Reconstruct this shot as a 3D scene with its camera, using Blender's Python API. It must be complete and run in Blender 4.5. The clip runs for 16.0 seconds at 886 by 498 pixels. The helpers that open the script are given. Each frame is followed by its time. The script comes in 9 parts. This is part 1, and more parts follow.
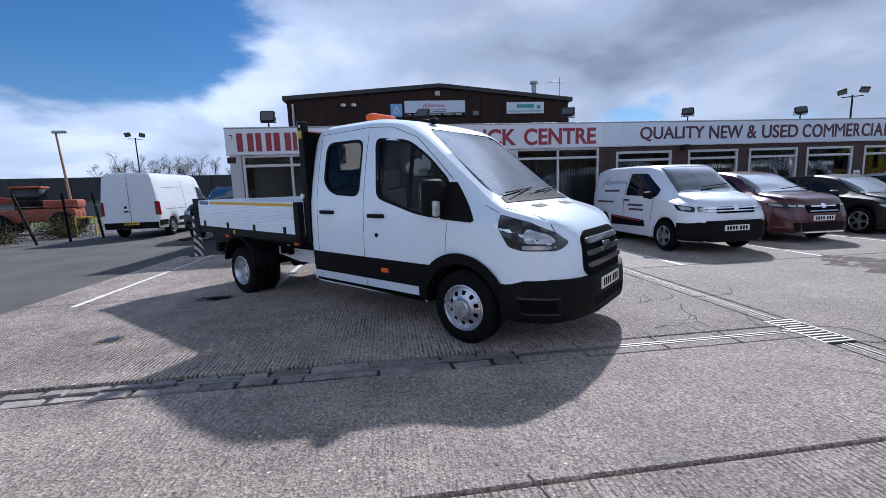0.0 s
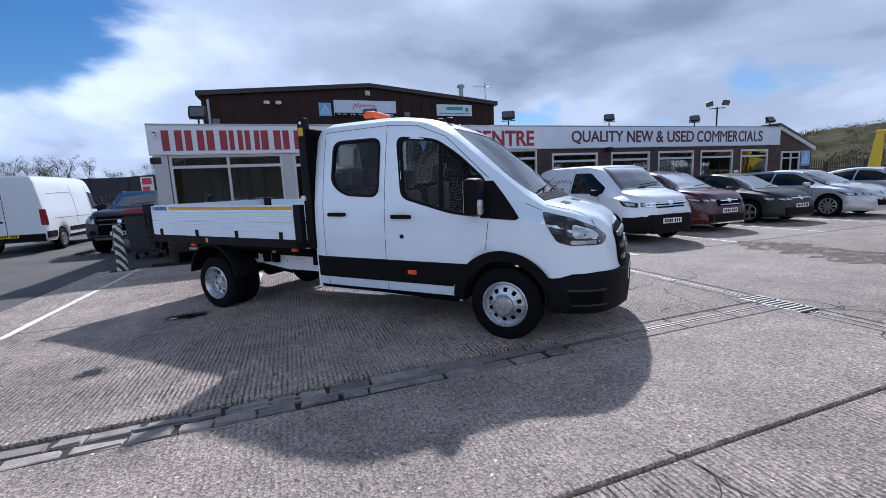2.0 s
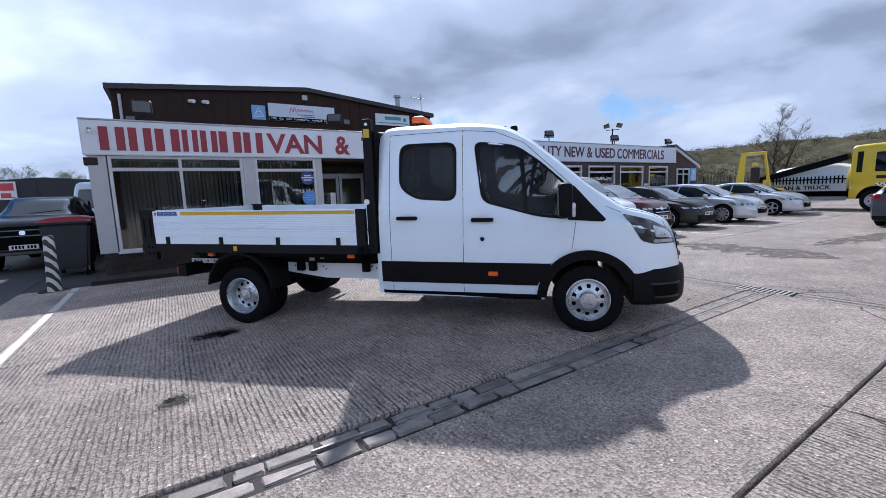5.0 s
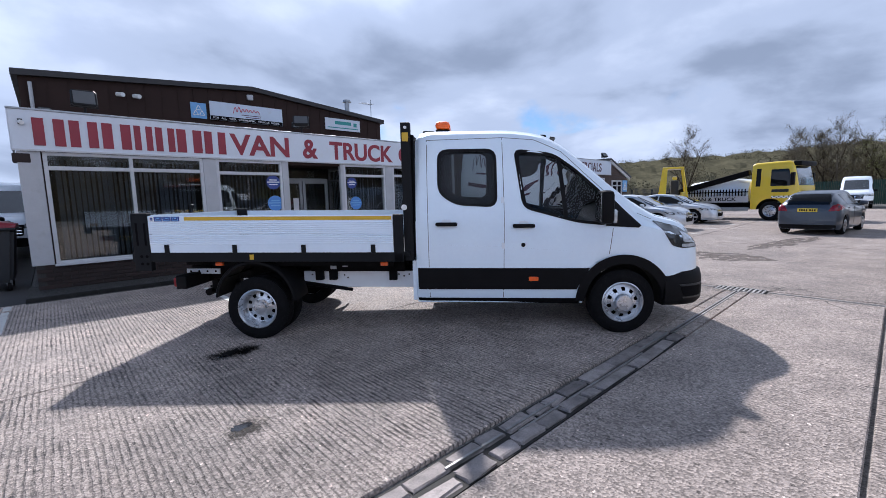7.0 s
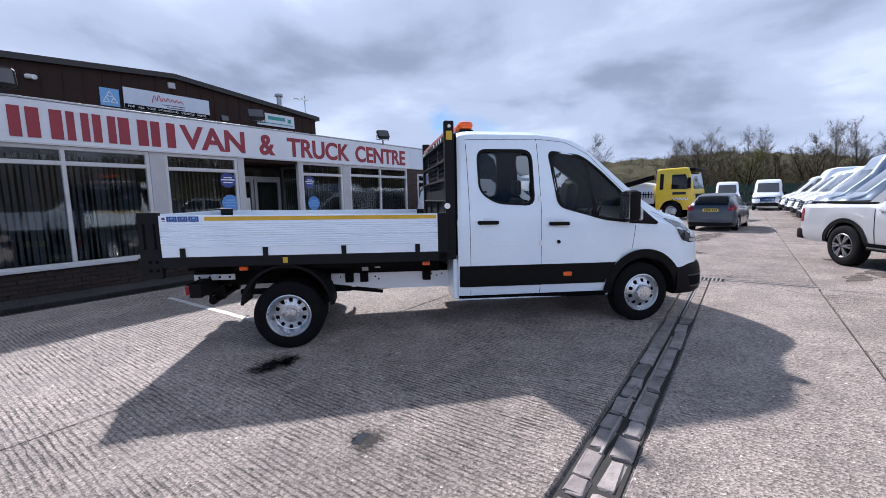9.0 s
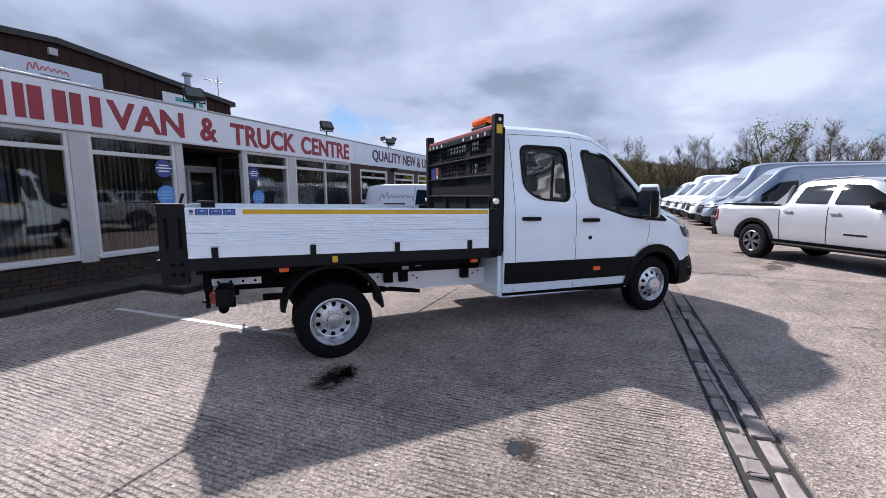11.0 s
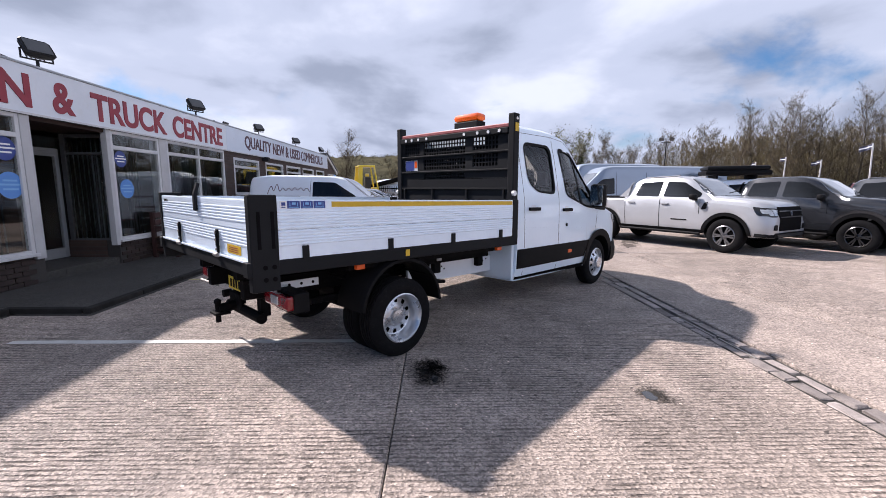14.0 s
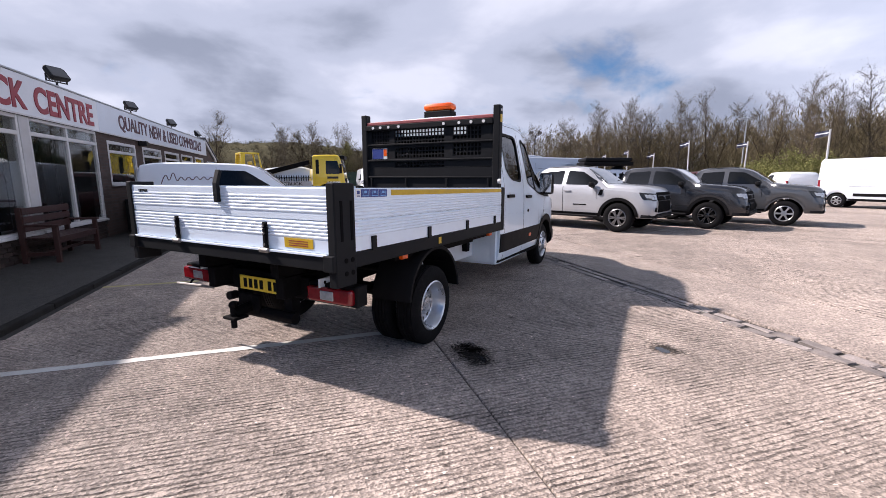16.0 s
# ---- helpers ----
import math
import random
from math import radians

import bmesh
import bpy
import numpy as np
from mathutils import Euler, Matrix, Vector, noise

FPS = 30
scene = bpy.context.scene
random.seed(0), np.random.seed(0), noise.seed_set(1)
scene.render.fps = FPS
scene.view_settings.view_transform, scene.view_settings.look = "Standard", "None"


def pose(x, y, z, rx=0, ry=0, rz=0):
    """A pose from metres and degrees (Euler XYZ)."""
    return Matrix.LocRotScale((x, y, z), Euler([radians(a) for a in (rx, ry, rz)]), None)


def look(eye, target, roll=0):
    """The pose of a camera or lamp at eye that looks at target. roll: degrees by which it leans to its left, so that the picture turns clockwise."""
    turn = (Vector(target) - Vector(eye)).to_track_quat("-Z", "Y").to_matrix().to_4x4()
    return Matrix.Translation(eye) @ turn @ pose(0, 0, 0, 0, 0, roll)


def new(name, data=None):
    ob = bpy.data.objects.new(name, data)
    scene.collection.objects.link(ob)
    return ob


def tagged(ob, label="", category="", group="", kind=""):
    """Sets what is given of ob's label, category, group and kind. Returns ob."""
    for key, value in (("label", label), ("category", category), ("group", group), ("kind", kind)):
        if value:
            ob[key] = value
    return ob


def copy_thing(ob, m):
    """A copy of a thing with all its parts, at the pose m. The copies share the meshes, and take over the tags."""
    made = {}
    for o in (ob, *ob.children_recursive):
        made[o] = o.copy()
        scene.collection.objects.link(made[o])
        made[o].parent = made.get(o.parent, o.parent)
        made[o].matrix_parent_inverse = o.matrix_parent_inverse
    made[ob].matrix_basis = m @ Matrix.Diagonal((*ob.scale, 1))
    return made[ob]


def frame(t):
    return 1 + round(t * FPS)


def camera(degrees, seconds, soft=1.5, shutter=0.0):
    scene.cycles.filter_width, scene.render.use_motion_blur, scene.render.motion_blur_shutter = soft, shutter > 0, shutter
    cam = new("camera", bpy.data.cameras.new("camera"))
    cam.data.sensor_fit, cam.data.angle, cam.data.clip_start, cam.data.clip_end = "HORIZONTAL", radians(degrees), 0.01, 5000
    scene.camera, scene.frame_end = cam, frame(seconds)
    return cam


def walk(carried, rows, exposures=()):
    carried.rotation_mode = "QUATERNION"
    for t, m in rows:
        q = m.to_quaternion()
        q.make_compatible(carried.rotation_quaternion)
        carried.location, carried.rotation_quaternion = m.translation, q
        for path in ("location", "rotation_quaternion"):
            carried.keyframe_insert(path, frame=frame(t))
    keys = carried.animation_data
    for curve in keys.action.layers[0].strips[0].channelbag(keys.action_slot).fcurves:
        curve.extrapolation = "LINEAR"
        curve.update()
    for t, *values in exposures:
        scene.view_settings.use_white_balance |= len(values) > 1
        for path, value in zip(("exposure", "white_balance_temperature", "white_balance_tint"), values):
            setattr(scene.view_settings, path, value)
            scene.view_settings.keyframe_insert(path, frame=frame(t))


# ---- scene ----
cam = camera(92.8, 16.0, soft=0.7)
PATH = [
    (0, (-0.033, 0.216, 1.446), (0.221, 2.179, 1.163), -2.0),
    (0.5, (-0.349, 0.279, 1.455), (0.013, 2.223, 1.155), -2.2),
    (1, (-0.686, 0.281, 1.476), (-0.215, 2.201, 1.175), -2.3),
    (1.5, (-0.949, 0.386, 1.454), (-0.378, 2.279, 1.157), -2.5),
    (2, (-1.194, 0.515, 1.47), (-0.531, 2.379, 1.178), -2.7),
    (2.5, (-1.486, 0.569, 1.476), (-0.746, 2.404, 1.184), -2.8),
    (3, (-1.748, 0.659, 1.464), (-0.937, 2.464, 1.177), -2.9),
    (3.5, (-2.007, 0.873, 1.482), (-1.129, 2.647, 1.201), -2.7),
    (4, (-2.288, 1.011, 1.471), (-1.345, 2.753, 1.198), -2.6),
    (6.5, (-3.574, 1.76, 1.477), (-2.295, 3.278, 1.237), -1.5),
    (7, (-3.769, 2.002, 1.485), (-2.423, 3.462, 1.252), -1.5),
    (7.5, (-4.064, 2.186, 1.502), (-2.651, 3.584, 1.271), -1.5),
    (8, (-4.263, 2.425, 1.473), (-2.78, 3.748, 1.246), -1.4),
    (8.5, (-4.433, 2.739, 1.5), (-2.883, 3.981, 1.269), -1.4),
    (9, (-4.683, 3.01, 1.491), (-3.069, 4.166, 1.254), -1.3),
    (11.5, (-5.393, 4.787, 1.474), (-3.514, 5.42, 1.215), 0.1),
    (12, (-5.547, 5.122, 1.475), (-3.633, 5.637, 1.206), 0.4),
    (12.5, (-5.642, 5.457, 1.468), (-3.699, 5.841, 1.193), 0.4),
    (13, (-5.652, 5.803, 1.485), (-3.687, 6.051, 1.207), 0.2),
    (13.5, (-5.771, 6.146, 1.486), (-3.793, 6.254, 1.209), 0.1),
    (14, (-5.773, 6.439, 1.463), (-3.794, 6.401, 1.18), 0.1),
    (14.5, (-5.734, 6.766, 1.458), (-3.765, 6.574, 1.165), 0.3),
    (15, (-5.777, 7.11, 1.464), (-3.83, 6.771, 1.157), 0.5),
    (15.5, (-5.754, 7.41, 1.436), (-3.838, 6.933, 1.117), 0.4),
    (16, (-5.645, 7.728, 1.449), (-3.766, 7.128, 1.118), -0.0),
]
EXPOSURES = [(0.0, 0.42, 5430, 13), (4.0, 0.66, 5470, 13), (7.0, 0.75, 5580, 14), (9.0, 0.80, 5660, 15), (11.3, 0.77, 5860, 16), (12.5, 0.90, 5960, 17), (14.5, 0.94, 6180, 19), (16.0, 0.80, 6260, 20)]
walk(cam, [(t, look(eye, target, roll)) for t, eye, target, roll in PATH], EXPOSURES)

# ---- world and sun ----
SUN_DIR = Vector((0.560, 0.950, 1.0)).normalized()
world = bpy.data.worlds.new("world")
scene.world = world
world.use_nodes = True
wn, wl = world.node_tree.nodes, world.node_tree.links
wn.clear()


def wnode(kind, **kw):
    n = wn.new(kind)
    for k, v in kw.items():
        n.inputs[k].default_value = v
    return n


def wmath(op, a, b=None):
    n = wn.new("ShaderNodeMath")
    n.operation = op
    for i, v in enumerate((a, b)):
        if v is None:
            continue
        if isinstance(v, (int, float)):
            n.inputs[i].default_value = v
        else:
            wl.new(v, n.inputs[i])
    return n.outputs[0]


def wramp(fac, stops):
    n = wn.new("ShaderNodeValToRGB")
    wl.new(fac, n.inputs[0])
    el = n.color_ramp.elements
    while len(el) < len(stops):
        el.new(0.5)
    for e, (p, c) in zip(el, stops):
        e.position = p
        e.color = (*c, 1) if isinstance(c, tuple) else (c, c, c, 1)
    n.color_ramp.interpolation = "EASE"
    return n.outputs[0]


sky = wn.new("ShaderNodeTexSky")
sky.sky_type = "NISHITA"
sky.sun_disc = False
sky.sun_elevation = math.asin(SUN_DIR.z)
sky.sun_rotation = math.atan2(SUN_DIR.x, SUN_DIR.y)
sky.air_density, sky.dust_density, sky.ozone_density = 1.0, 0.2, 3.0
tc = wn.new("ShaderNodeTexCoord")
sep = wn.new("ShaderNodeSeparateXYZ")
wl.new(tc.outputs["Generated"], sep.inputs[0])
up = wmath("ADD", wmath("MAXIMUM", sep.outputs[2], 0.0), 0.28)
flat = wn.new("ShaderNodeCombineXYZ")
wl.new(wmath("DIVIDE", sep.outputs[0], up), flat.inputs[0])
wl.new(wmath("DIVIDE", sep.outputs[1], up), flat.inputs[1])
flat.inputs[2].default_value = 3.7
big = wnode("ShaderNodeTexNoise", Scale=0.80, Detail=9.0, Roughness=0.55, Distortion=0.35)
wl.new(flat.outputs[0], big.inputs["Vector"])
tone = wnode("ShaderNodeTexNoise", Scale=1.25, Detail=7.0, Roughness=0.5, Distortion=0.2)
shift = wn.new("ShaderNodeVectorMath")
shift.operation = "ADD"
shift.inputs[1].default_value = (4.3, 1.7, 9.1)
wl.new(flat.outputs[0], shift.inputs[0])
wl.new(shift.outputs[0], tone.inputs["Vector"])
# clear sky opens towards the north-west of the yard
gap = wn.new("ShaderNodeVectorMath")
gap.operation = "DOT_PRODUCT"
wl.new(tc.outputs["Generated"], gap.inputs[0])
gap.inputs[1].default_value = Vector((-0.68, 0.62, 0.38)).normalized()
clear = wmath("MULTIPLY", wramp(gap.outputs["Value"], [(0.70, 0.0), (0.95, 1.0)]), wramp(sep.outputs[2], [(0.09, 0.0), (0.25, 1.0)]))
# and low in the east, between the clouds
east = wn.new("ShaderNodeVectorMath")
east.operation = "DOT_PRODUCT"
wl.new(tc.outputs["Generated"], east.inputs[0])
east.inputs[1].default_value = Vector((0.93, -0.36, 0.16)).normalized()
# and wide behind, opposite the sun
rear = wn.new("ShaderNodeVectorMath")
rear.operation = "DOT_PRODUCT"
wl.new(tc.outputs["Generated"], rear.inputs[0])
rear.inputs[1].default_value = Vector((-0.66, -0.66, 0.36)).normalized()
open_back = wramp(rear.outputs["Value"], [(0.66, 0.0), (0.93, 1.0)])
open_east = wramp(east.outputs["Value"], [(0.72, 0.0), (0.98, 1.0)])
cover = wmath("SUBTRACT", wmath("ADD", big.outputs[0], 0.13), wmath("ADD", wmath("MULTIPLY", clear, 0.36), wmath("ADD", wmath("MULTIPLY", open_east, 0.012), wmath("MULTIPLY", open_back, 0.07))))
cloud = wramp(cover, [(0.425, 0.0), (0.53, 1.0)])
shade = wramp(tone.outputs[0], [(0.33, (3.5, 4.0, 4.9)), (0.50, (5.8, 6.4, 7.5)), (0.66, (8.2, 8.7, 9.6))])
mixc = wn.new("ShaderNodeMix")
mixc.data_type = "RGBA"
wl.new(cloud, mixc.inputs[0])
deep = wn.new("ShaderNodeHueSaturation")
deep.inputs["Saturation"].default_value, deep.inputs["Value"].default_value = 1.25, 1.05
wl.new(sky.outputs[0], deep.inputs["Color"])
wl.new(deep.outputs[0], mixc.inputs[6])
# clouds opposite the sun are lit from the front and far brighter
away = wn.new("ShaderNodeVectorMath")
away.operation = "DOT_PRODUCT"
wl.new(tc.outputs["Generated"], away.inputs[0])
away.inputs[1].default_value = Vector((-SUN_DIR.x, -SUN_DIR.y, 0.22)).normalized()
lit = wmath("ADD", 1.0, wmath("MULTIPLY", wramp(away.outputs["Value"], [(0.30, 0.0), (0.9, 1.0)]), 0.6))
# cloud glows round the sun; overhead, out of view, it is greyed to cut fill
near = wn.new("ShaderNodeVectorMath")
near.operation = "DOT_PRODUCT"
wl.new(tc.outputs["Generated"], near.inputs[0])
near.inputs[1].default_value = SUN_DIR
lit = wmath("ADD", lit, wmath("MULTIPLY", wramp(near.outputs["Value"], [(0.90, 0.0), (0.995, 1.0)]), 0.3))
lit = wmath("ADD", lit, wmath("MULTIPLY", wmath("MULTIPLY", wramp(near.outputs["Value"], [(0.76, 0.0), (0.99, 1.0)]), wramp(sep.outputs[2], [(0.45, 0.0), (0.60, 1.0)])), 2.6))
lit = wmath("ADD", lit, wmath("MULTIPLY", wramp(gap.outputs["Value"], [(0.55, 0.0), (0.95, 1.0)]), 0.45))
lit = wmath("MULTIPLY", lit, wramp(sep.outputs[2], [(0.48, 1.0), (0.85, 0.36)]))
bright = wn.new("ShaderNodeVectorMath")
bright.operation = "SCALE"
wl.new(shade, bright.inputs[0])
wl.new(lit, bright.inputs["Scale"])
wl.new(bright.outputs[0], mixc.inputs[7])
haze = wramp(sep.outputs[2], [(0.0, 0.60), (0.11, 0.0)])
mixh = wn.new("ShaderNodeMix")
mixh.data_type = "RGBA"
wl.new(haze, mixh.inputs[0])
wl.new(mixc.outputs[2], mixh.inputs[6])
mixh.inputs[7].default_value = (7.2, 7.9, 9.0, 1)
back = wnode("ShaderNodeBackground", Strength=0.057)
wl.new(mixh.outputs[2], back.inputs[0])
wout = wn.new("ShaderNodeOutputWorld")
wl.new(back.outputs[0], wout.inputs[0])

sun = new("sun", bpy.data.lights.new("sun", "SUN"))
sun.data.energy, sun.data.angle, sun.data.color = 4.5, radians(1.4), (1.0, 0.91, 0.80)
sun.matrix_world = look(SUN_DIR * 60, (0, 0, 0))

# ---- materials ----
def start(name):
    m = bpy.data.materials.new(name)
    m.use_nodes = True
    n, l = m.node_tree.nodes, m.node_tree.links
    return m, n, l, n["Principled BSDF"]


def noise_of(n, l, vec, scale, detail=5.0, rough=0.55, stretch=None):
    if stretch:
        mp = n.new("ShaderNodeMapping")
        mp.inputs["Scale"].default_value = stretch
        l.new(vec, mp.inputs[0])
        vec = mp.outputs[0]
    t = n.new("ShaderNodeTexNoise")
    t.inputs["Scale"].default_value, t.inputs["Detail"].default_value, t.inputs["Roughness"].default_value = scale, detail, rough
    l.new(vec, t.inputs["Vector"])
    return t.outputs[0]


def ramp_of(n, l, fac, stops):
    r = n.new("ShaderNodeValToRGB")
    l.new(fac, r.inputs[0])
    el = r.color_ramp.elements
    while len(el) < len(stops):
        el.new(0.5)
    for e, (p, c) in zip(el, stops):
        e.position = p
        e.color = (*c, 1) if isinstance(c, tuple) else (c, c, c, 1)
    return r.outputs[0]


def mix_of(n, l, a, b, fac, kind="MIX"):
    x = n.new("ShaderNodeMix")
    x.data_type, x.blend_type = "RGBA", kind
    for v, i in ((fac, 0), (a, 6), (b, 7)):
        if isinstance(v, (int, float)):
            x.inputs[i].default_value = v if i == 0 else (v, v, v, 1)
        elif isinstance(v, tuple):
            x.inputs[i].default_value = (*v, 1)
        else:
            l.new(v, x.inputs[i])
    return x.outputs[2]


def bump_of(n, l, b, height, strength, dist=0.01):
    k = n.new("ShaderNodeBump")
    k.inputs["Strength"].default_value, k.inputs["Distance"].default_value = strength, dist
    l.new(height, k.inputs["Height"])
    l.new(k.outputs[0], b.inputs["Normal"])


def pbr(name, base, rough=0.5, metal=0.0, var=0.12, scale=3.0, fine=60.0, bump=0.1, coat=0.0, dirt=None, vary=0.0, spec=0.5, stretch=None):
    """A painted, plastic, rubber, wood or stone surface with stains at one scale and grain at another."""
    m, n, l, b = start(name)
    pos = n.new("ShaderNodeTexCoord").outputs["Object"]
    a = noise_of(n, l, pos, scale, 6.0, 0.6, stretch)
    g = noise_of(n, l, pos, fine, 3.0, 0.6, stretch)
    lo, hi = tuple(c * (1 - var) for c in base), tuple(min(1, c * (1 + var)) for c in base)
    col = ramp_of(n, l, a, [(0.3, lo), (0.7, hi)])
    col = mix_of(n, l, col, ramp_of(n, l, g, [(0.3, 1 - var * 0.8), (0.7, 1.0)]), 1.0, "MULTIPLY")
    if dirt:
        d = ramp_of(n, l, noise_of(n, l, pos, scale * 2.3, 8.0, 0.7), [(0.55, 0.0), (0.75, 0.6)])
        col = mix_of(n, l, col, dirt, d)
    if vary:
        info = n.new("ShaderNodeObjectInfo").outputs["Random"]
        col = mix_of(n, l, col, ramp_of(n, l, info, [(0.0, 1 - vary), (1.0, 1.0)]), 1.0, "MULTIPLY")
    l.new(col, b.inputs["Base Color"])
    rr = n.new("ShaderNodeMapRange")
    l.new(a, rr.inputs[0])
    rr.inputs[3].default_value, rr.inputs[4].default_value = max(0.02, rough * 0.8), min(1, rough * 1.2)
    l.new(rr.outputs[0], b.inputs["Roughness"])
    b.inputs["Metallic"].default_value = metal
    b.inputs["Coat Weight"].default_value = coat
    b.inputs["Coat Roughness"].default_value = 0.04
    b.inputs["Specular IOR Level"].default_value = spec
    if bump:
        bump_of(n, l, b, g, bump, 0.004)
    return m


def glass(name, tint=(0.85, 0.9, 0.88)):
    m, n, l, b = start(name)
    b.inputs["Base Color"].default_value = (*tint, 1)
    b.inputs["Transmission Weight"].default_value = 1.0
    b.inputs["Roughness"].default_value = 0.01
    b.inputs["IOR"].default_value = 1.5
    return m


def dark_glass(name, base=(0.012, 0.014, 0.016)):
    m, n, l, b = start(name)
    b.inputs["Base Color"].default_value = (*base, 1)
    b.inputs["Roughness"].default_value = 0.03
    b.inputs["Specular IOR Level"].default_value = 0.6
    b.inputs["Coat Weight"].default_value = 1.0
    b.inputs["Coat Roughness"].default_value = 0.02
    return m


def concrete(name, light, dark, groove=1.0, pink=(1.0, 1.0, 1.0)):
    """Brushed yard concrete: grooves across the bay, exposed stone, tyre dirt, worn patches."""
    m, n, l, b = start(name)
    pos = n.new("ShaderNodeNewGeometry").outputs["Position"]
    wide = noise_of(n, l, pos, 0.33, 6.0, 0.6)
    patch = noise_of(n, l, pos, 1.7, 7.0, 0.65)
    col = ramp_of(n, l, wide, [(0.32, dark), (0.66, light)])
    col = mix_of(n, l, col, ramp_of(n, l, patch, [(0.30, 0.66), (0.62, 1.06)]), 1.0, "MULTIPLY")
    mp = n.new("ShaderNodeMapping")
    mp.inputs["Scale"].default_value = (1.0, 0.16, 1.0)
    l.new(pos, mp.inputs[0])
    wv = n.new("ShaderNodeTexWave")
    wv.wave_type, wv.bands_direction = "BANDS", "X"
    for key, val in (("Scale", 8.2), ("Distortion", 3.6), ("Detail", 4.0), ("Detail Scale", 4.2), ("Detail Roughness", 0.66)):
        wv.inputs[key].default_value = val
    l.new(mp.outputs[0], wv.inputs["Vector"])
    rough_line = noise_of(n, l, pos, 1.0, 4.0, 0.68, (28.0, 5.0, 1.0))
    gsum = n.new("ShaderNodeMath")
    gsum.operation = "ADD"
    soft = n.new("ShaderNodeMath")
    soft.operation = "MULTIPLY"
    l.new(wv.outputs["Fac"], soft.inputs[0])
    soft.inputs[1].default_value = 0.50
    l.new(soft.outputs[0], gsum.inputs[0]), l.new(rough_line, gsum.inputs[1])
    gline = ramp_of(n, l, gsum.outputs[0], [(0.45, 0.0), (0.76, 1.0)])
    worn = ramp_of(n, l, noise_of(n, l, pos, 0.75, 6.0, 0.66), [(0.37, 0.14), (0.60, 1.0)])
    gfac = n.new("ShaderNodeMath")
    gfac.operation = "MULTIPLY"
    l.new(worn, gfac.inputs[0])
    gfac.inputs[1].default_value = groove * 0.9
    col = mix_of(n, l, col, mix_of(n, l, col, ramp_of(n, l, gline, [(0.0, 0.13), (0.6, 0.92), (1.0, 1.18)]), 1.0, "MULTIPLY"), gfac.outputs[0])
    vor = n.new("ShaderNodeTexVoronoi")
    vor.inputs["Scale"].default_value = 75.0
    l.new(pos, vor.inputs["Vector"])
    stone = mix_of(n, l, ramp_of(n, l, vor.outputs["Color"], [(0.25, 0.52), (0.72, 1.17), (0.93, 1.32), (0.965, 2.6)]), 1.0, 0.0)
    col = mix_of(n, l, col, stone, 0.85, "MULTIPLY")
    pit = ramp_of(n, l, noise_of(n, l, pos, 26.0, 4.0, 0.6), [(0.30, 0.45), (0.40, 1.0)])
    col = mix_of(n, l, col, pit, 0.8, "MULTIPLY")
    hole = ramp_of(n, l, noise_of(n, l, pos, 1.0, 3.0, 0.55, (22.0, 13.0, 1.0)), [(0.315, 0.28), (0.35, 1.0)])
    col = mix_of(n, l, col, hole, 0.85, "MULTIPLY")
    info = n.new("ShaderNodeObjectInfo").outputs["Random"]
    col = mix_of(n, l, col, ramp_of(n, l, info, [(0.0, 0.88), (1.0, 1.0)]), 1.0, "MULTIPLY")
    col = mix_of(n, l, col, (pink[0] * 0.985, pink[1], pink[2] * 0.985), 1.0, "MULTIPLY")
    l.new(col, b.inputs["Base Color"])
    l.new(ramp_of(n, l, patch, [(0.3, 0.55), (0.7, 0.8)]), b.inputs["Roughness"])
    b.inputs["Specular IOR Level"].default_value = 0.22
    b.inputs["Diffuse Roughness"].default_value = 0.6
    h1 = mix_of(n, l, 0.5, gline, gfac.outputs[0])
    h2 = mix_of(n, l, h1, vor.outputs["Distance"], 0.35)
    bump_of(n, l, b, h2, 1.0, 0.016)
    return m


def brickwork(name, base, mortar):
    m, n, l, b = start(name)
    pos = n.new("ShaderNodeNewGeometry").outputs["Position"]
    mp = n.new("ShaderNodeMapping")
    mp.inputs["Rotation"].default_value = (radians(-90), 0, 0)
    l.new(pos, mp.inputs[0])
    t = n.new("ShaderNodeTexBrick")
    l.new(mp.outputs[0], t.inputs[0])
    t.inputs["Color1"].default_value = (*base, 1)
    t.inputs["Color2"].default_value = (*(c * 0.7 for c in base), 1)
    t.inputs["Mortar"].default_value = (*mortar, 1)
    t.inputs["Scale"].default_value = 1.0
    t.inputs["Mortar Size"].default_value = 0.006
    t.inputs["Brick Width"].default_value, t.inputs["Row Height"].default_value = 0.225, 0.075
    g = noise_of(n, l, pos, 2.5, 6.0, 0.6)
    col = mix_of(n, l, t.outputs[0], ramp_of(n, l, g, [(0.3, 0.7), (0.7, 1.1)]), 1.0, "MULTIPLY")
    l.new(col, b.inputs["Base Color"])
    b.inputs["Roughness"].default_value = 0.85
    inv = n.new("ShaderNodeMath")
    inv.operation = "SUBTRACT"
    inv.inputs[0].default_value = 1.0
    l.new(t.outputs["Fac"], inv.inputs[1])
    bump_of(n, l, b, inv.outputs[0], 0.5, 0.006)
    return m


